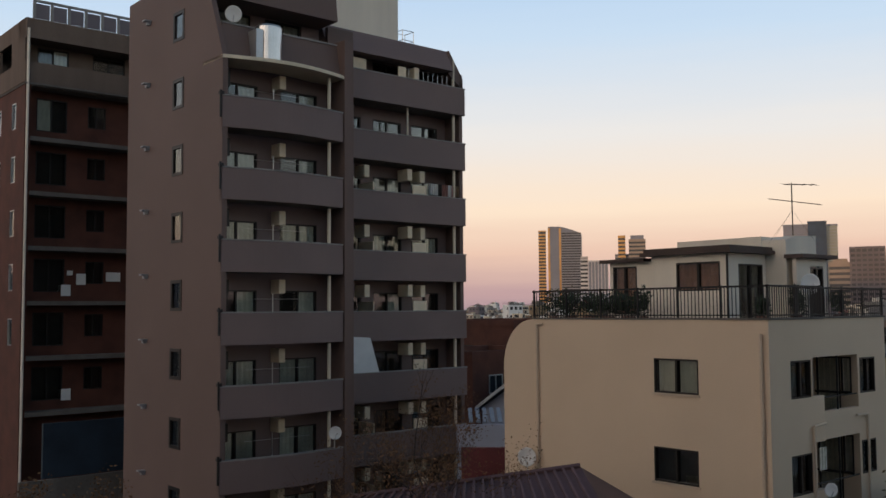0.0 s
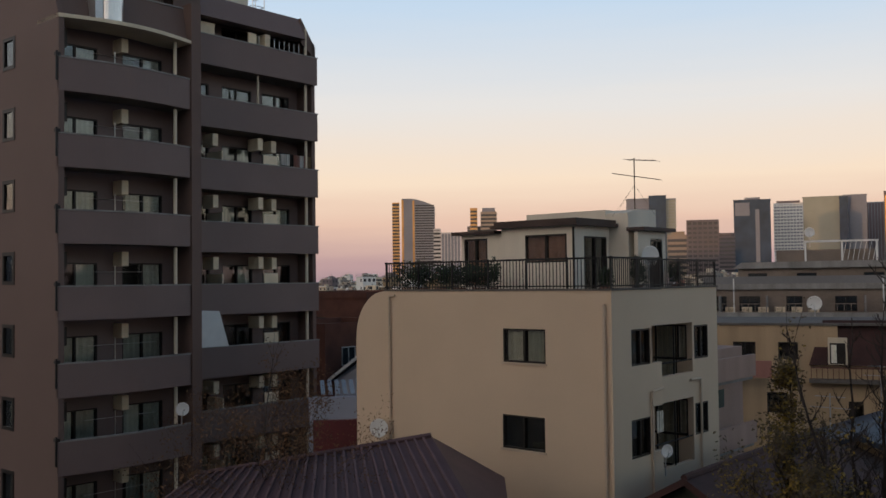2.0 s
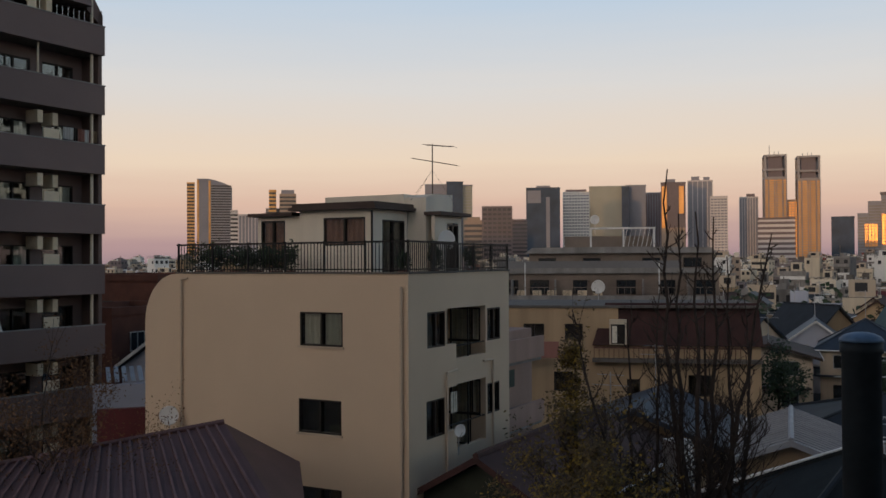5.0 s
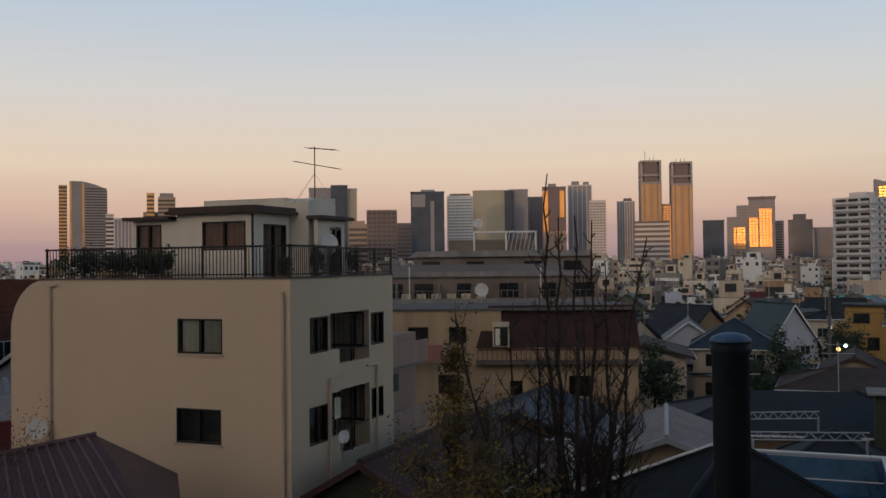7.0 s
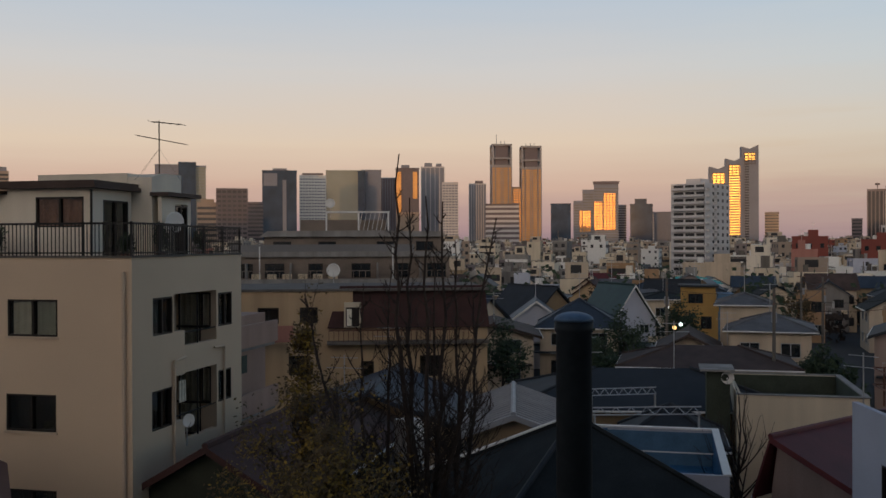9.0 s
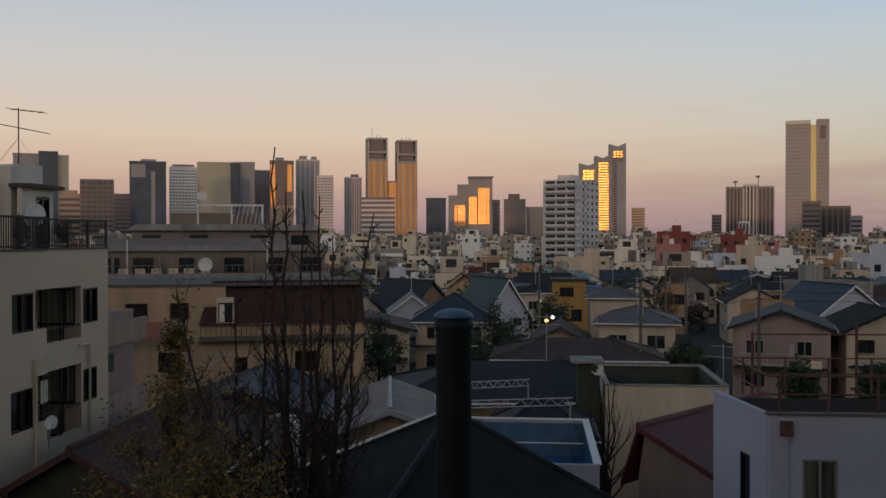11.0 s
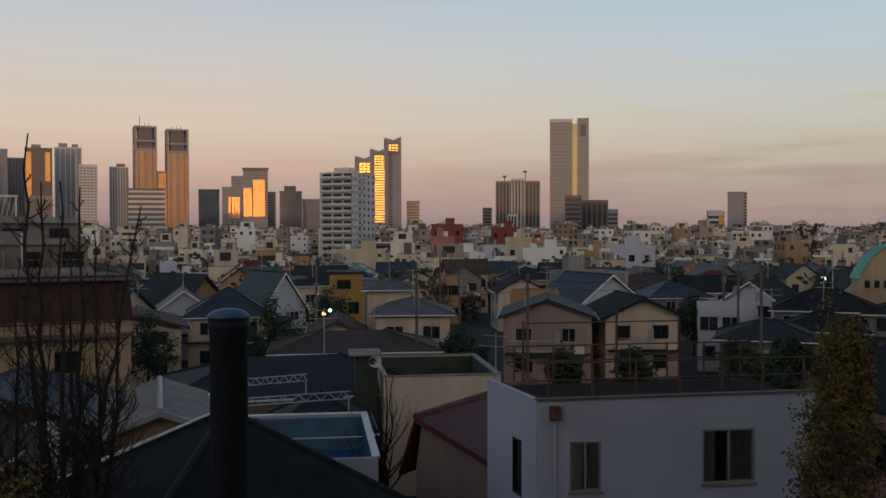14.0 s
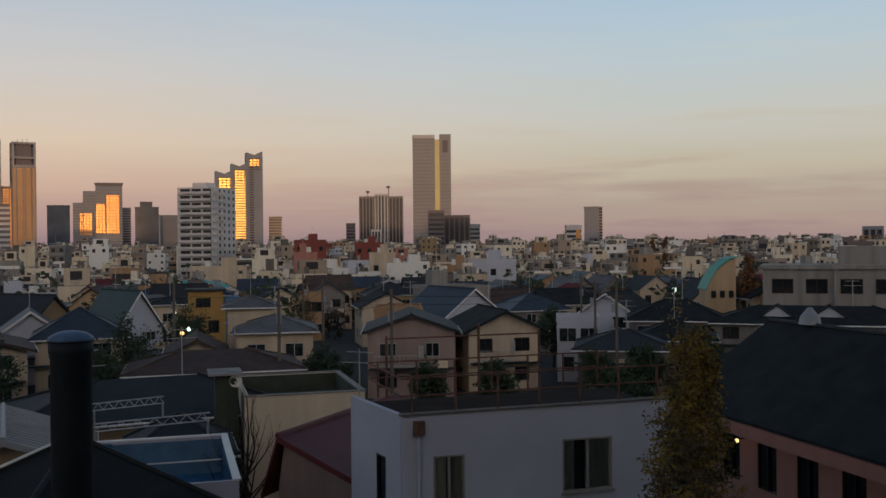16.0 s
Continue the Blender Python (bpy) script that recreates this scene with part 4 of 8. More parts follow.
# ---- towers on the skyline ----
def tower(x, y, w, d, h, face="far_grey", bands="window_far", step=4.0, ribs=0, turn=None, cap=None, label="grey office tower on the skyline", glass=None, split=None, style="bands"):
    """Body with floor bands or piers standing proud of it; local -y turns to the eye."""
    az = math.degrees(math.atan2(x, y))
    t = thing("office_tower", pose(x, y, 0, 0, 0, -az + (turn or 0)), label, "tower", "towers of the skyline")
    part("body", boxes((-w / 2, 0, -6, w / 2, d, h)), glass or bands, t)
    bm = bmesh.new()
    k = 0.35
    if style in ("bands", "grid"):
        z = 8.0
        while z < h - 1:
            box(bm, -w / 2 - k, -k, z, w / 2 + k, d + k, z + step * 0.5)
            z += step
    if style in ("piers", "grid"):
        n = ribs or max(3, int(w / 4))
        for i in range(n + 1):
            a = -w / 2 + w * i / n
            box(bm, a - 0.55, -k - 0.25, 0, a + 0.55, 0, h)
        for i in range(1, max(3, int(d / 5))):
            b = d * i / max(3, int(d / 5))
            box(bm, -w / 2 - k - 0.2, b - 0.55, 0, -w / 2, b + 0.55, h)
            box(bm, w / 2, b - 0.55, 0, w / 2 + k + 0.2, b + 0.55, h)
    if style == "glass":
        z = 8.0
        while z < h:
            box(bm, -w / 2 - 0.1, -0.1, z, w / 2 + 0.1, d + 0.1, z + 0.5)
            z += step
    tagged(part("facade", bm, face, t), kind="stuff")
    part("roof", boxes((-w / 2 - 0.4, -0.4, h, w / 2 + 0.4, d + 0.4, h + 2.0)), face, t)
    # roof blocks and face strips; gold strips carry sunset reflection as colour
    for q in (cap or ()):
        part("roof_or_face_block", boxes(q[:6]), q[6], t)
    return t


def twin_tower(x, y, h, mast):
    az = math.degrees(math.atan2(x, y))
    t = thing("office_tower", pose(x, y, 0, 0, 0, -az + 6), "twin-crowned stone and glass tower catching the last sun", "tower", "towers of the skyline")
    w, d = 32, 32
    part("shaft", boxes((-w / 2, 0, 0, w / 2, d, h - 38)), "far_tan", t)
    # window rows take their sunset gold from the material's colour
    bm = bmesh.new()
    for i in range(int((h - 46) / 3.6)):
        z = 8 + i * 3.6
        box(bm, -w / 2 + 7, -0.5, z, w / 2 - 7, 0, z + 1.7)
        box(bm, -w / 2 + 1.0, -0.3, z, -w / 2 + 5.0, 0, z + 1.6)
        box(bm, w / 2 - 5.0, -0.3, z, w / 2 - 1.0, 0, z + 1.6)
    part("window_band", bm, "gold_glass", t, "window rows tinted sunset gold")
    bm = bmesh.new()
    for a in (-w / 2, w / 2 - 1.1, -w / 2 + 5.4, w / 2 - 6.6, -2.0, 1.0):
        box(bm, a, -0.9, 0, a + 1.1, 0, h - 38)
    part("pier", bm, "far_grey", t)
    part("crown", boxes((-10, 3, h - 38, 10, d - 3, h - 2)), "far_brown", t)
    bm = bmesh.new()
    for a in (-w / 2, w / 2 - 3):
        for b in (0, d - 3):
            box(bm, a, b, h - 38, a + 3, b + 3, h - 3)
    for z in (h - 38, h - 26, h - 5):
        box(bm, -w / 2 + 0.1, 0.2, z, w / 2 - 0.1, d - 0.2, z + 3)
    part("crown_frame", bm, "far_taupe", t)
    bm = bmesh.new()
    for a in (-7, 0, 6):
        tube(bm, (a, d / 2, h - 2), (a, d / 2, h + (mast if a == -7 else 4)), 0.45, n=5)
    part("mast", bm, "far_grey", t)


def park_tower():
    az = math.degrees(math.atan2(1209, 888))
    t = thing("office_tower", pose(1209, 888, 0, 0, 0, -az + 5), "stepped tower of three shafts with gleaming glass tops", "tower", "towers of the skyline")
    for i, (a, w, h) in enumerate(((-31, 27, 122), (-8, 25, 134), (15, 25, 152))):
        y = 4.0 * i
        part("shaft", boxes((a - w / 2, y, 0, a + w / 2, y + 28, h)), "far_grey", t)
        bm = bmesh.new()
        for k in range(int(h / 3.9) - 3):
            z = 10 + k * 3.9
            box(bm, a - w / 2 + 5, y - 0.5, z, a + w / 2 - (4 if i < 2 else 14), y, z + 2.1)
        part("window_band", bm, "sun_glass" if i == 1 else "window_far", t, "windows tinted like mirrored sunset" if i == 1 else "")
        # glass top with the sunset's gleam in its colour
        part("sunset_panel", boxes((a - w / 2 + 4.5, y - 0.9, h - (20 if i < 2 else 14), a + w / 2 - 4.5, y - 0.1, h - 3)), "sun_glass", t, "glass attic tinted sunset gold")
        bm = bmesh.new()
        for k in range(5):
            box(bm, a - w / 2 + 4.5, y - 1.3, h - 20 + 4 * k, a + w / 2 - 4.5, y - 0.9, h - 18.8 + 4 * k)
        for k in range(4):
            box(bm, a - w / 2 + 4.4 + k * (w - 9) / 3.2, y - 1.35, h - 21, a - w / 2 + 5.3 + k * (w - 9) / 3.2, y - 0.9, h - 2.5)
        part("mullion_grid", bm, "far_brown", t)
        bm = bmesh.new()
        prism(bm, [(a - w / 2, h), (a + w / 2, h), (a + w / 2, h + 9), (a, h + 3), (a - w / 2, h + 7)], "y", y + 2, y + 26)
        part("pointed_top", bm, "far_grey", t)


def slab_tower():
    az = math.degrees(math.atan2(995, 470))
    t = thing("office_tower", pose(995, 470, 0, 0, 0, -az), "tall pale grey tower with a bright glass corner strip", "tower", "towers of the skyline")
    h = 139
    part("west_face", boxes((-22, 0, -6, 3.5, 40, h)), "far_taupe", t)
    # reflection on the corner glass, drawn as a coloured strip
    part("glass_strip", boxes((3.5, 0.8, 0, 9.0, 40, h - 5)), "strip_glass", t, "glass strip coloured for its yellow-green reflection")
    part("east_face", boxes((9.0, 0.5, -6, 22, 40, h + 1)), "far_taupe", t)
    part("louvre", boxes((12.5, 0.2, h - 20, 18.5, 0.5, h - 6)), "far_brown", t)
    bm = bmesh.new()
    for i in range(33):
        box(bm, -21.6, -0.25, 6 + i * 4, 3.2, 0, 6.6 + i * 4)
        box(bm, 10.9, 0.2, 6 + i * 4, 21.6, 0.5, 6.6 + i * 4) if 6 + i * 4 < h - 24 else None
    tagged(part("window_band", bm, "band_soft", t), kind="stuff")
    part("parapet", boxes((-22.3, -0.3, h - 3.5, 3.5, 40, h + 0.4)), "far_white", t)


def round_tower():
    t = thing("office_tower", pose(191, 1488, 0, 0, 0, -7.3), "pale tower with a sloping rounded roofline", "tower", "towers of the skyline")
    bm = bmesh.new()
    pts = [(-26, 0), (26, 0), (26, 129), (20, 133), (10, 137), (0, 140), (-10, 142), (-26, 142)]
    prism(bm, pts, "y", 0, 40)
    part("body", bm, "far_grey", t)
    bm = bmesh.new()
    for i in range(32):
        box(bm, -5, -0.4, 6 + i * 4, 25, 0, 8 + i * 4)
    tagged(part("window_band", bm, "window_far", t), kind="stuff")
    # sunlit edges drawn as gold-coloured strips
    part("sunset_strip", boxes((-26.3, -0.5, 0, -23, 0.2, 140), (-9, -0.5, 0, -6, 0.2, 139)), "gold_glass", t, "edge tinted sunset gold")


def condominium():
    az = 50.9
    t = thing("apartment_building", pose(333.2, 271.8, -1.9, 0, 0, -az - 28), "white fourteen-storey apartment tower with balconies on every floor", "building")
    w, d, h = 16.4, 23, 40.6
    part("body", boxes((-w / 2, 0.0, -6, w / 2, d, h)), "far_white", t)
    part("roof_block", boxes((-3, 4, h, 4, 12, h + 2.2)), "far_white", t)
    bal = data_of("balcony", boxes((-w / 2 + 1.2, -1.5, 0, w / 2, -1.35, 1.1), (-w / 2 + 1.2, -1.35, 0, w / 2, 0, 0.15)), "far_white")
    gap = data_of("recess", boxes((-w / 2 + 1.4, -0.05, 0.15, -2.2, 0.0, 2.3), (-1.2, -0.05, 0.15, 3.0, 0.0, 2.3), (4.0, -0.05, 0.15, w / 2 - 0.4, 0, 2.3)), "town_window")
    side = data_of("side_window", boxes((0, 0, 0, 0.06, 1.6, 1.4)), "window_far")
    sbal = data_of("side_balcony", boxes((0, 0, 0, 1.3, 3.0, 1.1)), "far_white")
    for k in range(-1, 13):
        z = 1.6 + k * 3.0
        hang("balcony", bal, t, pose(0, 0, z))
        hang("recess", gap, t, pose(0, 0, z))
        for y in (6.5, 11, 15.5, 20):
            hang("side_window", side, t, pose(w / 2, y, z + 0.9))
        hang("side_balcony", sbal, t, pose(w / 2, 1.2, z))
        hang("side_balcony", sbal, t, pose(w / 2, 8.0, z))


def sunset_tower():
    t = thing("office_tower", pose(1070, 1050, 0, 0, 0, -45.5), "stepped grey tower with three bays tinted like mirrored sunset", "tower", "towers of the skyline")
    for x0, x1, y, h in ((-35, -21, 3, 80), (-21, -3.5, 1.5, 97), (-3.5, 34, 0, 105)):
        part("wing", boxes((x0, y, 0, x1, 34, h)), "far_grey", t)
        bm = bmesh.new()
        for k in range(int((h - 12) / 4.2)):
            box(bm, x0 + 0.8, y - 0.25, 9 + 4.2 * k, x1 - 0.8, y, 10.8 + 4.2 * k)
        part("window_band", bm, "band_soft", t)
    bm = bmesh.new()
    prism(bm, [(-3.5, 105), (34, 105), (36, 109.5), (-5, 109.5)], "y", -1, 34)
    part("flared_crown", bm, "far_brown", t)
    # bays whose mirrored sunset is only their orange-gold colour
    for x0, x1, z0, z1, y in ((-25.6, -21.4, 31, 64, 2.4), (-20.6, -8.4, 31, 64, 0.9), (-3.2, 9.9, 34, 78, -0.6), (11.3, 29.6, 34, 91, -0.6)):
        p = part("mirror_bay", boxes((x0, y, z0, x1, y + 0.5, z1)), "gold_glass", t, "glass bay tinted like mirrored sunset")
        bm = bmesh.new()
        for k in range(int((z1 - z0) / 4.2) + 1):
            box(bm, x0, y - 0.35, z0 + 4.2 * k, x1, y, z0 + 0.9 + 4.2 * k)
        n = max(2, int((x1 - x0) / 4))
        for k in range(n + 1):
            box(bm, x0 + (x1 - x0) * k / n - 0.35, y - 0.45, z0, x0 + (x1 - x0) * k / n + 0.35, y, z1)
        part("mullion_grid", bm, "far_mauve", p)


def skyline():
    g, W_, P_ = "grid", "bands", "piers"
    round_tower()
    tower(156, 1492, 11, 20, 134, "gold_glass", step=5, label="slim tower tinted sunset gold on the skyline")
    tower(176, 1187, 8.4, 14, 76, "far_white", step=5, label="narrow white tower block")
    tower(193, 1185, 24, 20, 71, "far_white", style=P_, glass="far_grey", label="grey ribbed office block")
    tower(277, 1474, 10.6, 16, 124, "gold_glass", step=6, label="slim tower wing tinted sunset gold")
    tower(300, 1470, 25, 20, 118, "far_tan", step=6, cap=[(-10, 2, 118, 10, 16, 126, "far_grey")], label="tan tower with a raised roof block")
    tower(289, 1485, 40, 20, 96, "far_grey", step=6, label="grey tower base block")
    tower(452, 1219, 30, 30, 117, "far_grey", style="glass", glass="far_grey", label="plain grey tower wing")
    tower(474, 1205, 22, 30, 120, "navy_glass", style="glass", glass="navy_glass", label="navy glass office tower", cap=[(-11, 0, 120, 11, 30, 122, "navy_glass")])
    tower(492, 1205, 14, 28, 116, "far_grey", style="glass", glass="pale_glass", label="pale glass tower wing")
    tower(346, 831, 17.7, 16, 50, "far_tan", step=5, cap=[(-6, 2, 50, 6, 12, 55, "far_tan")], label="low tan tower with rounded cap")
    tower(366, 822, 27.5, 22, 63, "far_brown", style=g, step=4.2, ribs=6, label="dark brown gridded office tower")
    tower(427, 904, 17, 20, 55, "far_brown", step=4, label="low dark office tower")
    tower(585, 1161, 45.6, 40, 111, "navy_glass", style="glass", glass="navy_glass", cap=[(-9, 6, 113, 10, 30, 116, "far_grey"), (-21, -0.6, 92, -3, -0.1, 109, "far_grey"), (4, -0.6, 20, 9, -0.1, 100, "far_grey")], label="navy glass tower with a flat crown")
    tower(672, 1228, 37.4, 34, 112, "white", style=g, bands="far_grey", step=4.4, ribs=9, cap=[(-15, -0.6, 114, 15, 30, 117, "far_brown")], label="white gridded tower with a dark cap")
    tower(813, 1378, 60, 40, 135, "pale_glass", style="glass", glass="pale_glass", label="broad pale green glass tower")
    tower(831, 1352, 12, 20, 133, "navy_glass", style="glass", glass="navy_glass", label="narrow navy glass slot tower")
    tower(852, 1355, 33, 30, 136, "far_grey", style="glass", glass="far_grey", label="grey tower with a sloping crown")
    tower(931, 1422, 31, 30, 130, "far_grey", style=P_, glass="far_brown", label="dusky ribbed office tower")
    tower(789, 1156, 34, 34, 123, "far_brown", style="glass", glass="far_brown", step=8, cap=[(-16, -1.2, 60, -9, -0.1, 119, "gold_glass"), (8, -1.2, 80, 14.5, -0.1, 119, "gold_glass"), (-16.5, -0.6, 0, 16.5, -0.1, 60, "far_tan"), (-9, 8, 125, 3, 24, 130, "far_grey")], label="bronze tower with strips tinted sunset gold")
    tower(878, 1216, 36, 34, 133, "far_white", style=P_, ribs=5, glass="far_grey", cap=[(-13, 4, 135, -1, 24, 141, "far_grey"), (5, 4, 135, 14, 22, 140, "far_grey")], label="mauve-grey tower with roof blocks")
    tower(840, 1120, 22.7, 24, 102, "far_white", style="grid", ribs=5, glass="far_grey", label="white ribbed office tower")
    tower(1059, 1331, 30, 28, 119, "far_white", style=P_, glass="far_grey", label="grey ribbed office tower", cap=[(-4, 3, 121, 10, 14, 126, "far_brown")])
    twin_tower(964, 1150, 172, 14)
    twin_tower(999, 1120, 168.5, 3)
    tower(987, 1143, 26, 20, 101, "far_tan", step=3.8, style="grid", ribs=6, bands="gold_glass", label="tower tinted sunset gold between the twin towers")
    tower(579, 690, 31, 26, 49, "far_brown", step=4.6, bands="far_white", label="block with dark and white floor bands")
    tower(1032, 1089, 31, 28, 74, "navy_glass", style="glass", glass="navy_glass", label="dark glass office tower")
    sunset_tower()
    tower(1171, 1092, 16, 20, 75, "far_grey", step=4, label="slim grey office tower")
    tower(1118, 1001, 34, 28, 72, "navy_glass", style="glass", glass="navy_glass", cap=[(-10, 2, 72, 8, 20, 82, "navy_glass")], label="dark stepped glass tower")
    tower(1126, 993, 14, 12, 56, "far_white", step=4, label="narrow white office block")
    tower(1214, 1043, 30, 24, 63, "far_grey", style="glass", glass="far_grey", label="blue-grey distant office block")
    park_tower()
    tower(1153, 795, 18, 18, 54, "far_tan", step=4, label="tan block beside the stepped tower")
    tower(1038, 603, 11, 14, 39, "far_brown", step=4, label="small dark office block")
    tower(874, 487, 17.4, 20, 62, "far_mauve", style=P_, ribs=5, label="brown ribbed tower of a pair", cap=[(-0.4, 6, 64, 0.4, 6.8, 68, "far_brown"), (-2, 5, 68, 2, 8, 70, "far_brown")])
    tower(881, 475, 13, 14, 64.5, "far_white", style=P_, ribs=4, label="pale lift shaft of a tower")
    tower(887, 463, 18, 20, 62, "far_mauve", style=P_, ribs=5, label="brown ribbed tower of a pair", cap=[(-6, 6, 64, -5.2, 6.8, 73, "far_brown"), (-8, 5, 73, -4, 8, 75, "far_brown")])
    tower(862, 471, 9, 10, 27, "far_white", style=P_, label="white slab at the foot of a tower")
    slab_tower()
    for x, y, w, h, f, s in ((448, 48.6, 3.5, 11.8, "far_brown", "bands"), (449, 40, 4.1, 13.2, "far_brown", "bands"), (449.6, 31, 2.7, 13.6, "roof_green", "glass"), (450.5, 13.7, 4, 12.2, "far_brown", "bands"),
                             (600, 5, 10.4, 19, "far_grey", "piers"), (380.5, 7.8, 7.7, 10.4, "far_brown", "bands"), (595.6, 77.7, 6.6, 13.4, "far_grey", "bands"), (486, 119.5, 6.6, 12.9, "far_grey", "bands")):
        tower(x, y, w, w, h, f, style=s, step=3.2, label="small office block low on the horizon")
    tower(670.6, 203.4, 10.5, 10, 24, "far_white", step=3.6, label="pale low tower on the horizon", cap=[(1.5, -0.7, 4, 4.6, -0.4, 23, "gold_glass")])
    tower(635, 297, 11.5, 16, 36, "far_brown", step=3.4, label="brown banded block with a rounded corner")
    tower(659, 291, 19, 16, 33, "far_brown", style=P_, ribs=5, label="brown ribbed office block")
    tower(830, 349, 11, 12, 30, "far_grey", step=4, label="grey distant office block")
    tower(1244, 380, 17.7, 14, 36, "far_grey", step=4, label="small grey distant tower", cap=[(1, -0.6, 3, 6, 0, 33, "gold_glass")])
    tower(1244, 352, 20, 20, 60, "far_grey", style="glass", glass="far_grey", label="plain face of a distant tower")
    tower(1259, 348, 12, 20, 60, "far_tan", step=4, label="balconied face of a distant tower")
    condominium()


skyline()


# ---- houses ----
def small_window(parent, m, w, h, frame="frame_light"):
    """A distant window: frame with a dark pane set in it."""
    key = ("s", round(w, 2), round(h, 2), frame)
    if key not in WIN:
        t = 0.06
        WIN[key] = data_of("window", boxes((0, -0.06, 0, w, 0.02, t), (0, -0.06, h - t, w, 0.02, h), (0, -0.06, t, t, 0.02, h - t), (w - t, -0.06, t, w, 0.02, h - t), (w / 2 - 0.03, -0.05, t, w / 2 + 0.03, 0.02, h - t)), frame)
        WIN[key, "p"] = data_of("pane", boxes((t, -0.025, t, w - t, -0.005, h - t)), "glass_dark")
    win = hang("window", WIN[key], parent, m)
    hang("pane", WIN[key, "p"], win)


def roof_aerial(parent, x, y, z, h=2.6):
    """A thin television mast with two crossbars."""
    bm = bmesh.new()
    tube(bm, (x, y, z), (x, y, z + h), 0.03, n=5)
    for q, w in ((0.95, 0.6), (0.78, 0.8)):
        tube(bm, (x - w, y, z + h * q), (x + w, y, z + h * q), 0.02, n=4)
    part("aerial", bm, "frame_light", parent)


def gable_house(x, y, turn, w, d, eave, ridge, wall, roof, label, group="", over=0.45, seams=0, lean=0.0, wins=True, rnd=None, shift=0.0):
    """Gable front at local y = 0 facing -y; the ridge runs back along y."""
    rnd = rnd or random.Random(int(x * 7 + y))
    t = thing("house", pose(x, y, 0, 0, 0, turn), label, "house", group)
    bm = bmesh.new()
    s = shift
    prism(bm, [(-w / 2, 0), (w / 2, 0), (w / 2, eave), (s, ridge - 0.1), (-w / 2, eave)], "y", 0, d)
    part("wall", bm, wall, t)
    k = (ridge - eave) / (w / 2)
    th = 0.16
    for a in (-1, 1):
        bm = bmesh.new()
        e = a * (w / 2 + over)
        ze = eave - k * over
        prism(bm, [(s, ridge), (e, ze), (e, ze + th), (s, ridge + th)], "y", -over, d + over)
        sl = part("roof_slope", bm, roof, t)
        if seams:
            bm = bmesh.new()
            n = int((d + 2 * over) / seams)
            for i in range(n):
                yy = -over + (i + 0.5) * (d + 2 * over) / n
                prism(bm, [(s, ridge + th), (e, ze + th), (e, ze + th + 0.06), (s, ridge + th + 0.06)], "y", yy - 0.03, yy + 0.03)
            part("roof_seam", bm, roof, sl)
    bm = bmesh.new()
    tube(bm, (s, -over - 0.02, ridge + th), (s, d + over + 0.02, ridge + th), 0.11, n=6)
    part("ridge_cap", bm, roof, t)
    bm = bmesh.new()
    for a in (-1, 1):
        tube(bm, (a * (w / 2 + over + 0.05), -over, eave - k * over + 0.05), (a * (w / 2 + over + 0.05), d + over, eave - k * over + 0.05), 0.06, n=6)
    part("gutter", bm, "white", t)
    for a in (-1, 1):
        bm = bmesh.new()
        e, ze = a * (w / 2 + over), eave - k * over
        prism(bm, [(s, ridge - 0.06), (e, ze - 0.06), (e, ze + th), (s, ridge + th)], "y", -over - 0.05, -over)
        part("verge_board", bm, "white" if wall in ("concrete", "white_paint", "cream") else roof, t)
    if wins:
        roof_aerial(t, s, d * rnd.uniform(0.3, 0.8), ridge)
        part("lean_to_roof", boxes((-w * 0.48, -0.9, 2.42, w * 0.48, 0.0, 2.52)), roof, t)
        part("shutter_box", boxes((w * 0.08, -0.14, 3.3, w * 0.14, 0, 4.3)) if eave > 4.4 else boxes((w * 0.38, -0.14, 0.9, w * 0.44, 0, 2.0)), "frame_light", t)
        part("outdoor_unit", boxes((w * 0.3, -0.6, 2.52, w * 0.3 + 0.8, -0.25, 3.08)), "ac", t)
        bm = boxes((-w * 0.42, -0.75, 2.75, w * 0.1, -0.7, 2.8), (-w * 0.42, -0.75, 3.55, w * 0.1, -0.7, 3.6), (-w * 0.42, -0.75, 2.6, w * 0.1, 0, 2.72))
        for i in range(12):
            box(bm, -w * 0.42 + i * w * 0.047, -0.74, 2.8, -w * 0.42 + i * w * 0.047 + 0.03, -0.71, 3.55)
        if eave > 4.4:
            part("balcony", bm, "frame_light", t)
        else:
            bm.free()
        fl = [0.9, 3.4] if eave > 4.4 else [0.9]
        for z in fl:
            for a in (-w * 0.27, w * 0.24):
                ww = min(1.6, w * 0.26) * rnd.uniform(0.7, 1.0)
                small_window(t, pose(a - ww / 2, 0, z), ww, min(1.15, eave - z - 0.3), rnd.choice(("frame_light", "frame_dark")))
            for yy in (d * 0.25, d * 0.65):
                small_window(t, pose(-w / 2, yy + 1.2, z, 0, 0, -90), 1.2, min(1.1, eave - z - 0.3))
                small_window(t, pose(w / 2, yy, z, 0, 0, 90), 1.2, min(1.1, eave - z - 0.3))
    return t


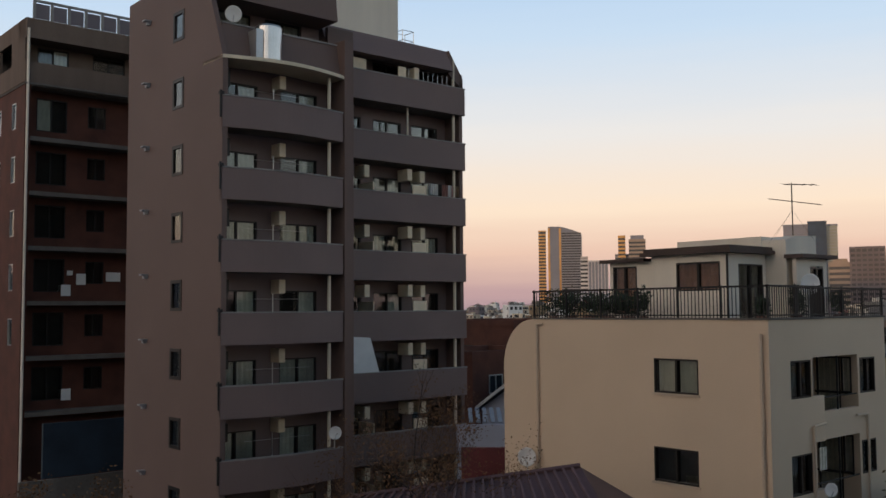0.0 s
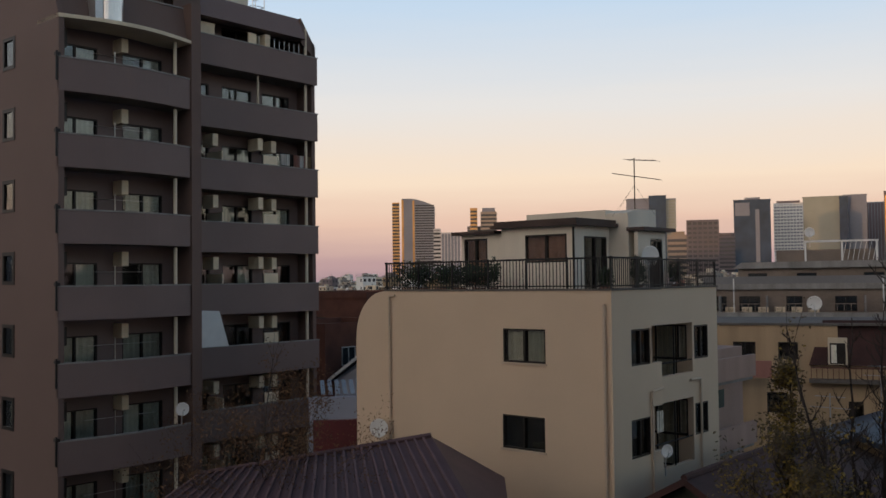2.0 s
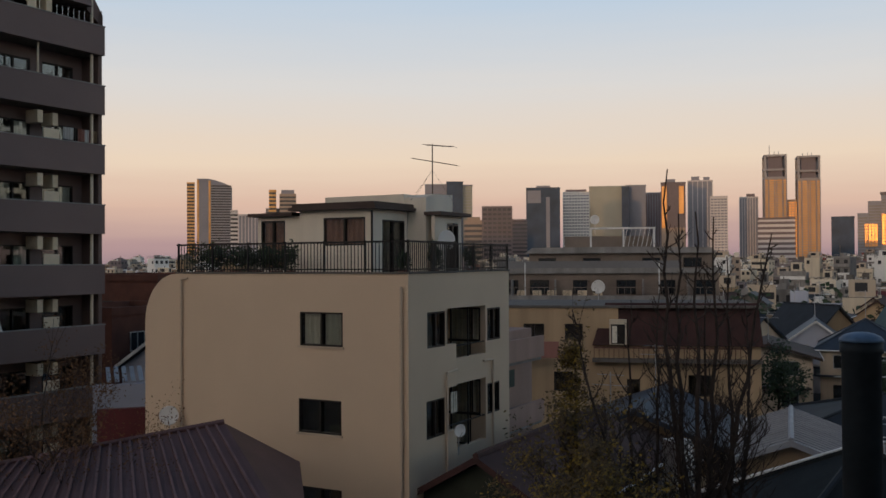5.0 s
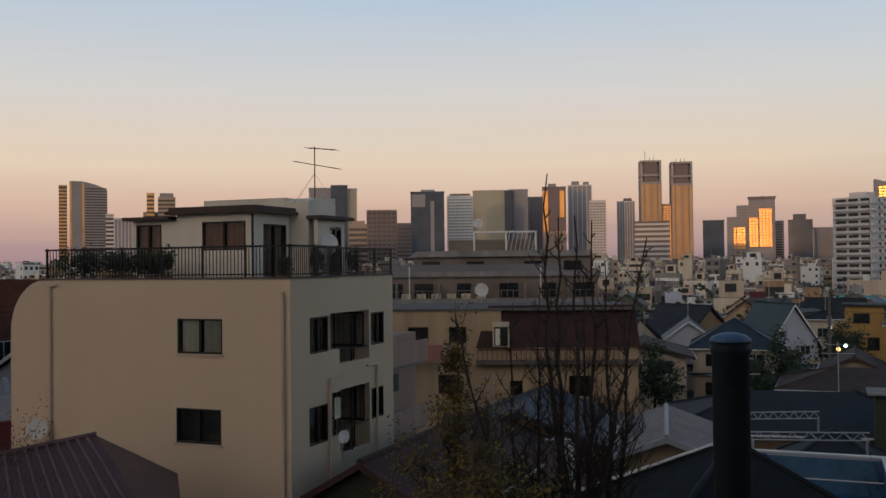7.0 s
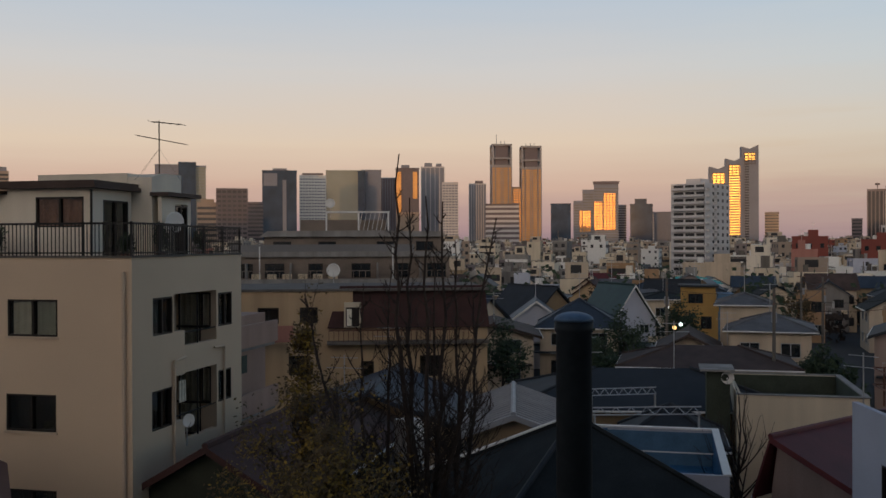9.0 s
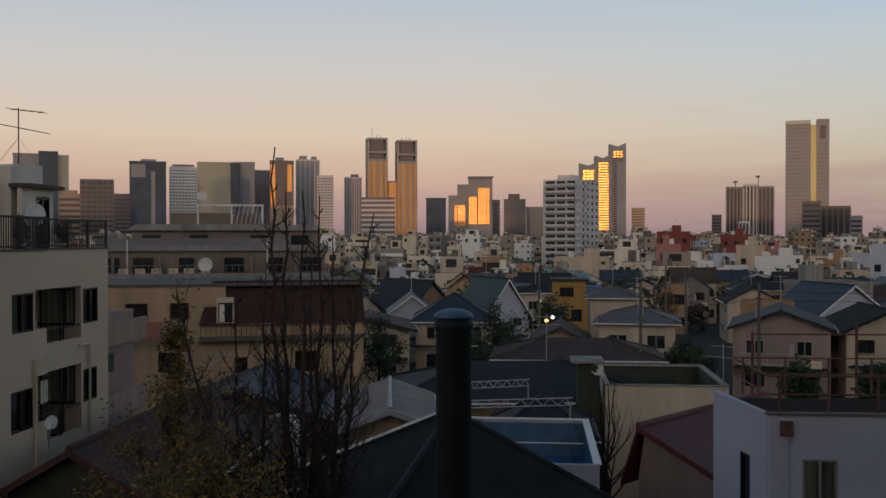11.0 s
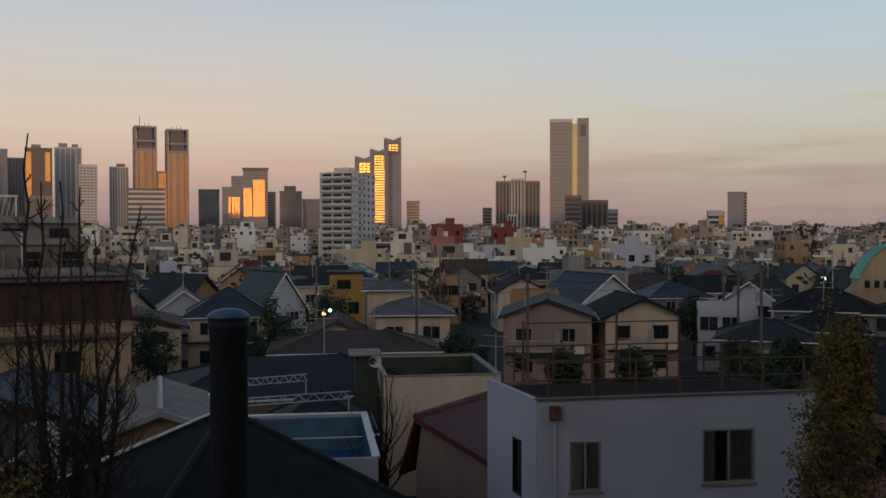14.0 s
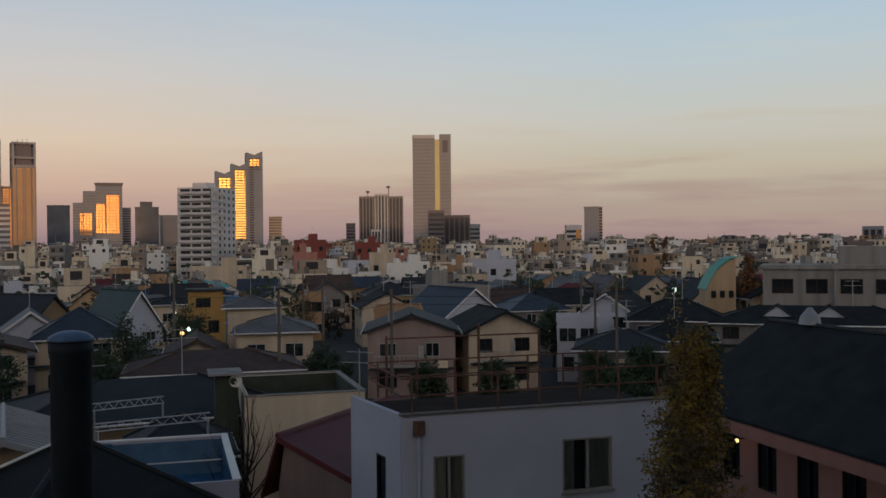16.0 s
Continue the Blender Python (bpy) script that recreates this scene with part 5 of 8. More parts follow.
def hip_house(x, y, turn, w, d, eave, ridge, wall, roof, label, group="", over=0.5, rl=None, wins=True, rnd=None, trim="white"):
    """Hipped roof; the short ridge of length rl runs along x."""
    rnd = rnd or random.Random(int(x * 5 + y))
    g = dip(math.hypot(x, y)) if y > -300 else 0.0
    eave, ridge = eave - g, ridge - g
    t = thing("house", pose(x, y, g, 0, 0, turn), label, "house", group)
    part("wall", boxes((-w / 2, -d / 2, -0.5, w / 2, d / 2, eave)), wall, t)
    rl = max(0.05, (w - d) if rl is None else rl)
    a, b = w / 2 + over, d / 2 + over
    bm = bmesh.new()
    ze = eave - 0.12
    c = [bm.verts.new(p) for p in ((-a, -b, ze), (a, -b, ze), (a, b, ze), (-a, b, ze))]
    c2 = [bm.verts.new(p) for p in ((-a, -b, ze + 0.14), (a, -b, ze + 0.14), (a, b, ze + 0.14), (-a, b, ze + 0.14))]
    r = [bm.verts.new(p) for p in ((-rl / 2, 0, ridge), (rl / 2, 0, ridge))]
    bm.faces.new(c[::-1])
    for i in range(4):
        bm.faces.new((c[i], c[(i + 1) % 4], c2[(i + 1) % 4], c2[i]))
    bm.faces.new((c2[0], c2[1], r[1], r[0]))
    bm.faces.new((c2[1], c2[2], r[1]))
    bm.faces.new((c2[2], c2[3], r[0], r[1]))
    bm.faces.new((c2[3], c2[0], r[0]))
    rf = part("roof", bm, roof, t)
    hips = [((-a, -b), -1), ((a, -b), 1), ((a, b), 1), ((-a, b), -1)]
    for (p, q), sgn in hips:
        bm = bmesh.new()
        tube(bm, (p, q, ze + 0.16), (sgn * rl / 2, 0, ridge + 0.02), 0.09, n=6)
        part("hip_cap", bm, roof, rf)
    bm = bmesh.new()
    for p, q in (((-a, -b), (a, -b)), ((a, -b), (a, b)), ((a, b), (-a, b)), ((-a, b), (-a, -b))):
        tube(bm, (*p, ze + 0.05), (*q, ze + 0.05), 0.06, n=6)
    part("gutter", bm, trim, t)
    if wins:
        roof_aerial(t, rl / 3, 0, ridge - 0.1)
        part("outdoor_unit", boxes((-w * 0.1, -d / 2 - 0.4, 2.6, -w * 0.1 + 0.8, -d / 2, 3.15)), "ac", t)
        part("eave_band", boxes((-w / 2 - 0.5, -d / 2 - 0.6, 2.75, w / 2 + 0.5, -d / 2, 2.87)), roof, t)
        for z in ([0.9, 3.4] if eave > 4.4 else [0.9]):
            for k in range(max(1, int(w / 3))):
                xx = -w / 2 + (k + 0.5) * w / max(1, int(w / 3))
                small_window(t, pose(xx - 0.75, -d / 2, z), 1.5, min(1.15, eave - z - 0.3), rnd.choice(("frame_light", "frame_dark")))
            for yy in (-d / 4, d / 6):
                small_window(t, pose(-w / 2, yy + 1.2, z, 0, 0, -90), 1.2, min(1.1, eave - z - 0.3))
                small_window(t, pose(w / 2, yy, z, 0, 0, 90), 1.2, min(1.1, eave - z - 0.3))
    return t


def flat_block(x, y, turn, w, d, h, wall, label, group="", storeys=None, cat="building", clutter=True, rnd=None):
    """A flat-roofed block: walls, parapet, windows row by row, tank or stair head."""
    rnd = rnd or random.Random(int(x * 3 + y))
    g = dip(math.hypot(x, y)) if y > -300 else 0.0
    h -= g
    t = thing("building", pose(x, y, g, 0, 0, turn), label, cat, group)
    part("wall", boxes((-w / 2, -d / 2, -0.5, w / 2, d / 2, h - 0.5)), wall, t)
    part("parapet", ring(-w / 2 - 0.08, -d / 2 - 0.08, w / 2 + 0.08, d / 2 + 0.08, 0.23, h - 0.5, h), wall, t)
    part("roof_deck", boxes((-w / 2 + 0.15, -d / 2 + 0.15, h - 0.5, w / 2 - 0.15, d / 2 - 0.15, h - 0.42)), "roof_grey", t)
    n = storeys or max(2, int(h / 3))
    st = (h - 0.6) / n
    for k in range(n):
        z = k * st + 0.95
        m = max(2, int(w / 2.9))
        style = rnd.random()
        for i in range(m):
            ww = 1.6 if style < 0.5 else 1.1
            small_window(t, pose(-w / 2 + (i + 0.5) * w / m - ww / 2, -d / 2, z), ww, 1.3, "frame_dark" if style > 0.3 else "frame_light")
        m = max(1, int(d / 3.5))
        for i in range(m):
            small_window(t, pose(-w / 2, -d / 2 + (i + 0.5) * d / m + 0.6, z, 0, 0, -90), 1.2, 1.2)
            small_window(t, pose(w / 2, -d / 2 + (i + 0.5) * d / m - 0.6, z, 0, 0, 90), 1.2, 1.2)
    if clutter:
        a, b = rnd.uniform(-w / 4, w / 4), rnd.uniform(-d / 5, d / 4)
        part("stair_head", boxes((a - w / 7, b - d / 7, h - 0.5, a + w / 7, b + d / 7, h + 1.9)), wall, t)
        bm = bmesh.new()
        tube(bm, (-a, b, h - 0.5), (-a, b, h + 1.1), 0.7, n=12)
        part("water_tank", bm, "white", t)
        bm = bmesh.new()
        tube(bm, (a, b, h + 1.9), (a, b, h + 4.2), 0.035, n=5)
        for q in (3.9, 3.4):
            tube(bm, (a - 0.8, b, h + q), (a + 0.8, b, h + q), 0.025, n=4)
        part("aerial", bm, "steel", t)
    return t


# ---- things on the beige block's terrace ----
BEIGE = pose(9.43, 27.8, 0, 0, 0, GRID)


def penthouse():
    t = thing("penthouse", BEIGE @ pose(0, 0, 11.95), "cream roof-terrace house with dark brown eaves", "penthouse")
    z = -11.95
    bm = bmesh.new()
    wall_y(bm, 2.95, 6.0, 0, 14.35 + z, 2.5, 2.65, [(3.2, 4.95, 13.1 + z, 14.08 + z)])
    part("wall", bm, "cream_light", t)
    window(t, pose(2.53, 4.95, 13.1 + z, 0, 0, -90), 1.75, 0.98, 2, "frame_dark", fill=((0, 0.5, "curtain_brown"), (0.5, 1, "curtain_brown")))
    bm = bmesh.new()
    wall_x(bm, 2.65, 4.9, 0, 14.35 + z, 2.95, 3.1, [(3.2, 4.7, 0.15, 14.0 + z)])
    part("wall", bm, "cream_light", t)
    window(t, pose(3.2, 2.98, 0.15), 1.5, 1.9, 2, "frame_dark", fill=((0.02, 0.98, "curtain"),))
    part("roof", boxes((2.2, 2.6, 14.35 + z, 5.1, 6.3, 14.47 + z), (2.3, 2.7, 14.47 + z, 5.1, 6.2, 14.6 + z)), "roof_brown", t, "dark brown projecting eaves")
    # lower wing
    bm = bmesh.new()
    wall_y(bm, 6.0, 8.1, 0, 14.2 + z, 2.75, 2.9, [(6.85, 7.95, 12.3 + z, 14.05 + z)])
    part("wing_wall", bm, "cream_light", t)
    window(t, pose(2.78, 7.95, 12.3 + z, 0, 0, -90), 1.1, 1.75, 2, "frame_dark", fill=((0.05, 0.95, "curtain_brown"),))
    part("wing_roof", boxes((2.45, 6.3, 14.2 + z, 5.0, 8.35, 14.32 + z)), "roof_brown", t)
    part("wing_end", boxes((2.9, 7.95, 0, 4.9, 8.1, 14.2 + z)), "cream", t)
    # upper roof block and stair tower
    part("upper_block", boxes((4.9, 3.1, 0, 6.6, 6.6, 15.0 + z)), "cream_light", t)
    bm = bmesh.new()
    prism(bm, [(4.95, 0), (7.0, 0), (7.0, 15.05 + z), (5.6, 15.0 + z), (4.95, 14.85 + z)], "y", 2.2, 3.1)
    part("stair_tower", bm, "cream_light", t)
    bm = bmesh.new()
    wall_x(bm, 5.0, 7.05, 0, 14.2 + z, 1.85, 2.0, [(5.9, 6.8, 0.1, 13.95 + z)])
    part("porch_wall", bm, "cream_light", t)
    window(t, pose(5.9, 1.88, 0.1), 0.9, 1.85, 2, "frame_dark", fill=((0.2, 0.9, "curtain_b"),))
    part("porch_roof", boxes((4.9, 1.55, 14.2 + z, 7.3, 2.25, 14.33 + z)), "roof_brown", t)
    bm = bmesh.new()
    tube(bm, (2.46, 2.9, 0), (2.46, 2.9, 14.3 + z), 0.04)
    part("drain_pipe", bm, "frame_dark", t)


def leaf_cloud(bm_verts, faces, centre, radii, n, size, rnd, hollow=0.25):
    """Small leaves scattered in a lump."""
    for _ in range(n):
        while True:
            p = Vector((rnd.uniform(-1, 1), rnd.uniform(-1, 1), rnd.uniform(-1, 1)))
            if hollow < p.length < 1:
                break
        c = Vector(centre) + Vector((p.x * radii[0], p.y * radii[1], p.z * radii[2]))
        a = Vector((rnd.gauss(0, 1), rnd.gauss(0, 1), rnd.gauss(0, 1))).normalized()
        b = a.orthogonal().normalized()
        s = size * rnd.uniform(0.6, 1.4)
        i = len(bm_verts)
        bm_verts += [tuple(c - a * s), tuple(c + b * s * 0.55), tuple(c + a * s), tuple(c - b * s * 0.55)]
        faces.append((i, i + 1, i + 2, i + 3))


def leaves(name, verts, faces, material, parent, label=""):
    me = bpy.data.meshes.new(name)
    me.from_pydata(verts, [], faces)
    me.materials.append(M[material])
    return hang(name, me, parent, None, label)


def potted_plant(x, y, w, h, rnd, pot="rust"):
    t = thing("potted_plant", BEIGE @ pose(x, y, 11.95), "dark leafy shrub in a pot on the roof terrace", "plant", "plants on the terrace")
    bm = bmesh.new()
    tube(bm, (0, 0, 0), (0, 0, 0.3), 0.14, 0.19, n=10)
    part("pot", bm, pot, t)
    v, f = [], []
    for i in range(4):
        leaf_cloud(v, f, (rnd.uniform(-w / 3, w / 3), rnd.uniform(-w / 3, w / 3), 0.35 + h * rnd.uniform(0.3, 0.6)), (w / 2, w / 2, h * 0.42), 130, 0.055, rnd, 0.1)
    leaves("foliage", v, f, "leaf_green", t)


def dish(m, r, label, pole=0.0):
    t = thing("satellite_dish", m, label, "satellite dish", "satellite dishes")
    bm = bmesh.new()
    rings, n = 5, 20
    rows = []
    for i in range(rings + 1):
        k = i / rings
        rows.append([bm.verts.new((r * k * math.cos(6.28318 * j / n), -0.22 * r * k * k, r * k * math.sin(6.28318 * j / n))) for j in range(n)])
    for a, b in zip(rows, rows[1:]):
        for j in range(n):
            bm.faces.new((a[j], a[(j + 1) % n], b[(j + 1) % n], b[j]))
    bmesh.ops.remove_doubles(bm, verts=bm.verts, dist=1e-4)
    bmesh.ops.solidify(bm, geom=list(bm.faces), thickness=0.015)
    part("reflector", bm, "white", t, smooth=True)
    bm = bmesh.new()
    tube(bm, (0, -0.22 * r, -r * 0.95), (0, -r * 0.9, -0.1 * r), 0.014, n=5)
    part("feed_arm", bm, "frame_light", t)
    part("receiver", boxes((-0.03, -r * 0.98, -0.14 * r, 0.03, -r * 0.84, 0.02)), "white", t)
    bm = bmesh.new()
    tube(bm, (0, 0.05, 0), (0, 0.05, -max(pole, r)), 0.025, n=6)
    part("bracket", bm, "frame_light", t)
    return t


def aerial():
    t = thing("television_aerial", BEIGE @ pose(5.72, 2.35, 14.8), "roof television aerial with two comb antennas on a mast", "aerial")
    bm = bmesh.new()
    tube(bm, (0, 0, 0), (0, 0, 2.08), 0.022, n=6)
    part("mast", bm, "frame_dark", t)
    # booms, across the sight line
    for zz, a, b, n, el in ((2.02, -0.35, 1.1, 5, 0.22), (1.42, -1.0, 1.3, 16, 0.12)):
        bm = bmesh.new()
        d = Vector((0.85, -0.35, 0.02 if n < 9 else -0.06))
        tube(bm, d * a + Vector((0, 0, zz)), d * b + Vector((0, 0, zz)), 0.016, n=5)
        boom = part("boom", bm, "frame_dark", t)
        bm = bmesh.new()
        e = Vector((0.35, 0.85, 0.25))
        for i in range(n):
            c = d * (a + (b - a) * i / (n - 1)) + Vector((0, 0, zz))
            tube(bm, c - e * el, c + e * el, 0.01, n=4)
        part("element", bm, "frame_dark", boom)
    bm = bmesh.new()
    for p in ((0.9, -0.4), (-0.9, 0.4), (-0.45, 0.6)):
        tube(bm, (0, 0, 1.1), (*p, -0.05), 0.004, n=4)
    part("guy_wire", bm, "frame_dark", t)


penthouse()
_r = random.Random(11)
for i in range(9):
    potted_plant(0.75 + 0.35 * (i % 2), 5.6 + 0.44 * i, 0.8, _r.uniform(0.7, 1.15), _r)
potted_plant(0.8, 5.1, 0.5, 1.0, _r)
potted_plant(1.2, 0.9, 0.45, 0.7, _r)
potted_plant(4.3, 1.5, 0.45, 1.0, _r)
potted_plant(7.2, 1.5, 0.5, 0.9, _r)
aerial()
dish(BEIGE @ pose(-0.45, 9.4, 7.25, 0, 0, -55), 0.34, "white satellite dish on the beige wall", 1.0)
dish(BEIGE @ pose(2.7, -0.3, 7.0, 0, 0, -30), 0.22, "white satellite dish beside a balcony", 0.8)
dish(BEIGE @ pose(5.15, 1.5, 13.30, 0, 0, -30), 0.36, "white satellite dish on the roof terrace", 0.8)
dish(pose(-8.35, 36, 0, 0, 0, GRID) @ pose(4.9, -0.35, 7.6, 0, 0, -20), 0.27, "round white satellite dish on a balcony rail", 0.6)
dish(pose(-8.35, 36, 0, 0, 0, GRID) @ pose(0.75, 0.6, 24.2, 20, 0, -25), 0.33, "round white satellite dish on the attic parapet", 0.5)


def steel_tank():
    t = thing("water_tank", pose(-8.35, 36, 0, 0, 0, GRID) @ pose(2.1, 0.2, 22.37), "upright polished steel water tank on the awning slab", "water tank")
    bm = bmesh.new()
    tube(bm, (0, 0, 0), (0, 0, 1.4), 0.52, n=28)
    part("cylinder", bm, "steel", t, smooth=False)
    bm = bmesh.new()
    tube(bm, (0, 0, 1.4), (0, 0, 1.46), 0.54, 0.5, n=28)
    part("lid", bm, "steel", t)
    part("plinth", boxes((-0.75, -0.35, 0, -0.45, 0.35, 1.2)), "frame_light", t)


steel_tank()


def laundry():
    """Washing on the right bay's balcony."""
    base = pose(-8.35, 36, 0, 0, 0, GRID)
    rnd = random.Random(4)
    cols = ("white", "white", "frame_dark", "pink", "white", "pink", "mustard")
    for i in range(7):
        bm = bmesh.new()
        w, h = rnd.uniform(0.22, 0.36), rnd.uniform(0.5, 0.8)
        n = 5
        prev = None
        for k in range(n + 1):
            x, y = w * k / n, 0.03 * math.sin(k * 2.1)
            cur = [bm.verts.new((x, y, 0)), bm.verts.new((x * 0.92, y * 1.6, -h))]
            if prev:
                bm.faces.new((prev[0], cur[0], cur[1], prev[1]))
            prev = cur
        bmesh.ops.solidify(bm, geom=list(bm.faces), thickness=0.01)
        ob = new("hung_garment", data_of("hung_garment", bm, cols[i]))
        ob.matrix_basis = base @ pose(12.15 + i * 0.27, 2.32, 12.5 + 2.74 * 2 + 0.62)
        tagged(ob, "washed garment hung out on a balcony", "laundry", "laundry on the balcony")
    bm = bmesh.new()
    prism(bm, [(7.45, 8.7), (8.9, 8.7), (8.4, 10.25), (7.45, 10.3)], "y", 2.0, 2.03)
    ob = new("hung_sheet", data_of("hung_sheet", bm, "white"))
    ob.matrix_basis = base @ pose(0, 0, 1.05)
    tagged(ob, "white bed sheet hung over a balcony parapet", "laundry")


laundry()


# ---- low roofs in front ----
# sheet-metal roof before the beige block
def purple_roof():
    t = thing("house", pose(3.9, 27.7, 0, 0, 0, -8), "low house under a purple-brown standing-seam metal roof", "house")
    bm = bmesh.new()
    ze, zr = 6.75, 8.0
    c = [bm.verts.new(p) for p in ((-7.5, -6.5, ze - 0.1), (1.9, -6.5, ze - 0.9), (2.2, 1.2, ze - 0.2), (-6.0, 1.2, ze))]
    r = [bm.verts.new(p) for p in ((-6.6, -0.3, 7.05), (0.0, 0.0, zr))]
    n = 26
    ups = [r[0]] + [bm.verts.new((-6.6 + 6.6 * i / n, -0.3 + 0.3 * i / n, 7.05 + 0.95 * i / n)) for i in range(1, n)] + [r[1]]
    lows = [c[0]] + [bm.verts.new((-7.5 + 9.4 * i / n, -6.5, ze - 0.1 - 0.8 * i / n)) for i in range(1, n)] + [c[1]]
    for i in range(n):
        bm.faces.new((lows[i], lows[i + 1], ups[i + 1], ups[i]))
    bm.faces.new((c[1], c[2], r[1]))
    bm.faces.new([c[2], c[3]] + ups)
    bm.faces.new((c[3], c[0], r[0]))
    bm.faces.new([c[3], c[2]] + lows[::-1])
    rf = part("roof", bm, "roof_purple", t)
    for i in range(26):
        k = i / 26
        bm = bmesh.new()
        tube(bm, (-6.6 + 6.6 * k, -0.3 + 0.3 * k, 7.05 + 0.95 * k + 0.03), (-7.5 + 9.4 * k, -6.5, ze - 0.1 - 0.8 * k + 0.03), 0.045, n=4)
        part("seam", bm, "roof_seam", rf)
    bm = bmesh.new()
    tube(bm, (-6.6, -0.3, 7.08), (0, 0, zr + 0.03), 0.09, n=6)
    part("ridge_cap", bm, "roof_purple", rf)
    part("wall", boxes((-6.0, -5.8, 0, 1.4, 0.8, 5.7)), "cream", t)


purple_roof()
part_walls = [("boundary_wall", (0.9, 36.2, 1.9, 0.25, 7.35), "roof_red", "dark red-brown wall beside the beige block"), ("boundary_wall", (1.6, 45.5, 3.4, 0.3, 7.1), "white_paint", "pale rendered wall between the blocks")]
for nm, (x, y, w, d, h), m_, lb in part_walls:
    ob = new(nm, data_of(nm, boxes((-w / 2, 0, 0, w / 2, d, h)), m_))
    ob.matrix_basis = pose(x + 0.7, y, 0)
    tagged(ob, lb, "wall", kind="structure")
gable_house(4.9, 58, -52, 8, 9, 6.3, 8.6, "white_paint", "roof_dark", "pale gabled house with a dark roof between the blocks")
flat_block(5.5, 84, GRID - 90, 14, 12, 11.7, "brick_red", "red brick block with pale roof edges", clutter=False)
flat_block(2.6, 66, GRID - 90, 7, 8, 9.9, "brick_red", "dark red brick building behind the blocks", clutter=False)
ob = new("striped_canopy", data_of("striped_canopy", boxes(*[(0.35 * i, 0, 0, 0.35 * i + 0.2, 2.2, 0.04) for i in range(8)]), "grey_sheet"))
ob.matrix_basis = pose(1.2, 45.9, 7.15, 12, 0, 0)
tagged(ob, "pale slatted canopy roof", "canopy")

# dark gable before the beige block's balconies
gable_house(11.4, 26.85, GRID - 90, 5.0, 10, 5.1, 6.55, "moss_wall", "mansard", "low house with a brown gable roof and a greenish gable", wins=False, over=0.35)


# ---- the middle distance behind the beige block ----
def stepped_block():
    t = thing("apartment_building", pose(40.1, 69.0, 0, 0, 0, -30.2), "long grey-brown stepped apartment building with roof terraces", "building")
    part("lower_body", boxes((-9, 0.0, 0, 9.5, 14, 9.0)), "stepped_render", t)
    part("mid_tier", boxes((-9, 1.6, 9.0, 9.5, 14, 11.5)), "stepped_render", t)
    part("tier_edge", boxes((-9.2, 1.3, 11.5, 9.7, 1.75, 11.95)), "concrete", t)
    part("terrace_edge", boxes((-9.2, -0.2, 8.9, 9.7, 0.1, 9.7)), "concrete", t)
    part("top_tier", boxes((-6.2, 3.4, 11.5, 9.2, 13, 13.3)), "stepped_render", t)
    bm = bmesh.new()
    prism(bm, [(-6.6, 13.2), (9.5, 13.2), (9.1, 13.65), (3.0, 13.75), (-5.9, 13.7)], "y", 3.0, 13)
    part("roof", bm, "concrete", t)
    for i, x in enumerate((-8.2, -6.0, -2.4, 1.2, 4.8, 7.6)):
        small_window(t, pose(x, 1.6, 9.75), 1.2 + 0.4 * (i % 2), 1.2, "frame_dark")
    for x in (-5.4, -1.6, 3.4, 6.8):
        small_window(t, pose(x, 3.4, 12.0), 1.5, 0.8, "frame_dark")
    bm = boxes((-9.2, -0.2, 10.35, 9.7, -0.15, 10.4))
    for i in range(38):
        box(bm, -9.2 + i * 0.5, -0.19, 9.7, -9.16 + i * 0.5, -0.16, 10.35)
    part("terrace_rail", bm, "stepped_render", t)
    part("roof_house", boxes((-3.2, 5, 13.7, 4.3, 10, 14.7)), "stepped_render", t)
    bm = boxes((-1.0, 4.6, 15.3, 4.6, 4.8, 15.45))
    for x in (-1.0, 1.8, 4.4):
        box(bm, x, 4.6, 13.7, x + 0.15, 4.8, 15.3)
    for i in range(7):
        tube(bm, (1.9 + 0.38 * i, 4.7, 13.8), (2.2 + 0.38 * i, 4.7, 15.3), 0.03, n=4)
    part("roof_frame", bm, "white", t, "white steel frame on the roof")
    part("glass_parapet", boxes((-8.8, 1.4, 11.95, 6.5, 1.46, 12.55)), "band_soft", t, "dull glass parapet of the upper terrace")
    for i in range(5):
        part("balcony_divider", boxes((-7.5 + 3.6 * i, 0.1, 9.0, -7.4 + 3.6 * i, 1.6, 11.0)), "concrete", t)
    for i in range(6):
        air_conditioner(t, -6.6 + i * 1.25, 0.35, 9.55, -90)
    for x in (4.6, -6.3):
        bm = bmesh.new()
        tube(bm, (x, 0.0, 9.0), (x, 0.0, 12.4), 0.05, n=6)
        part("mast", bm, "white", t)


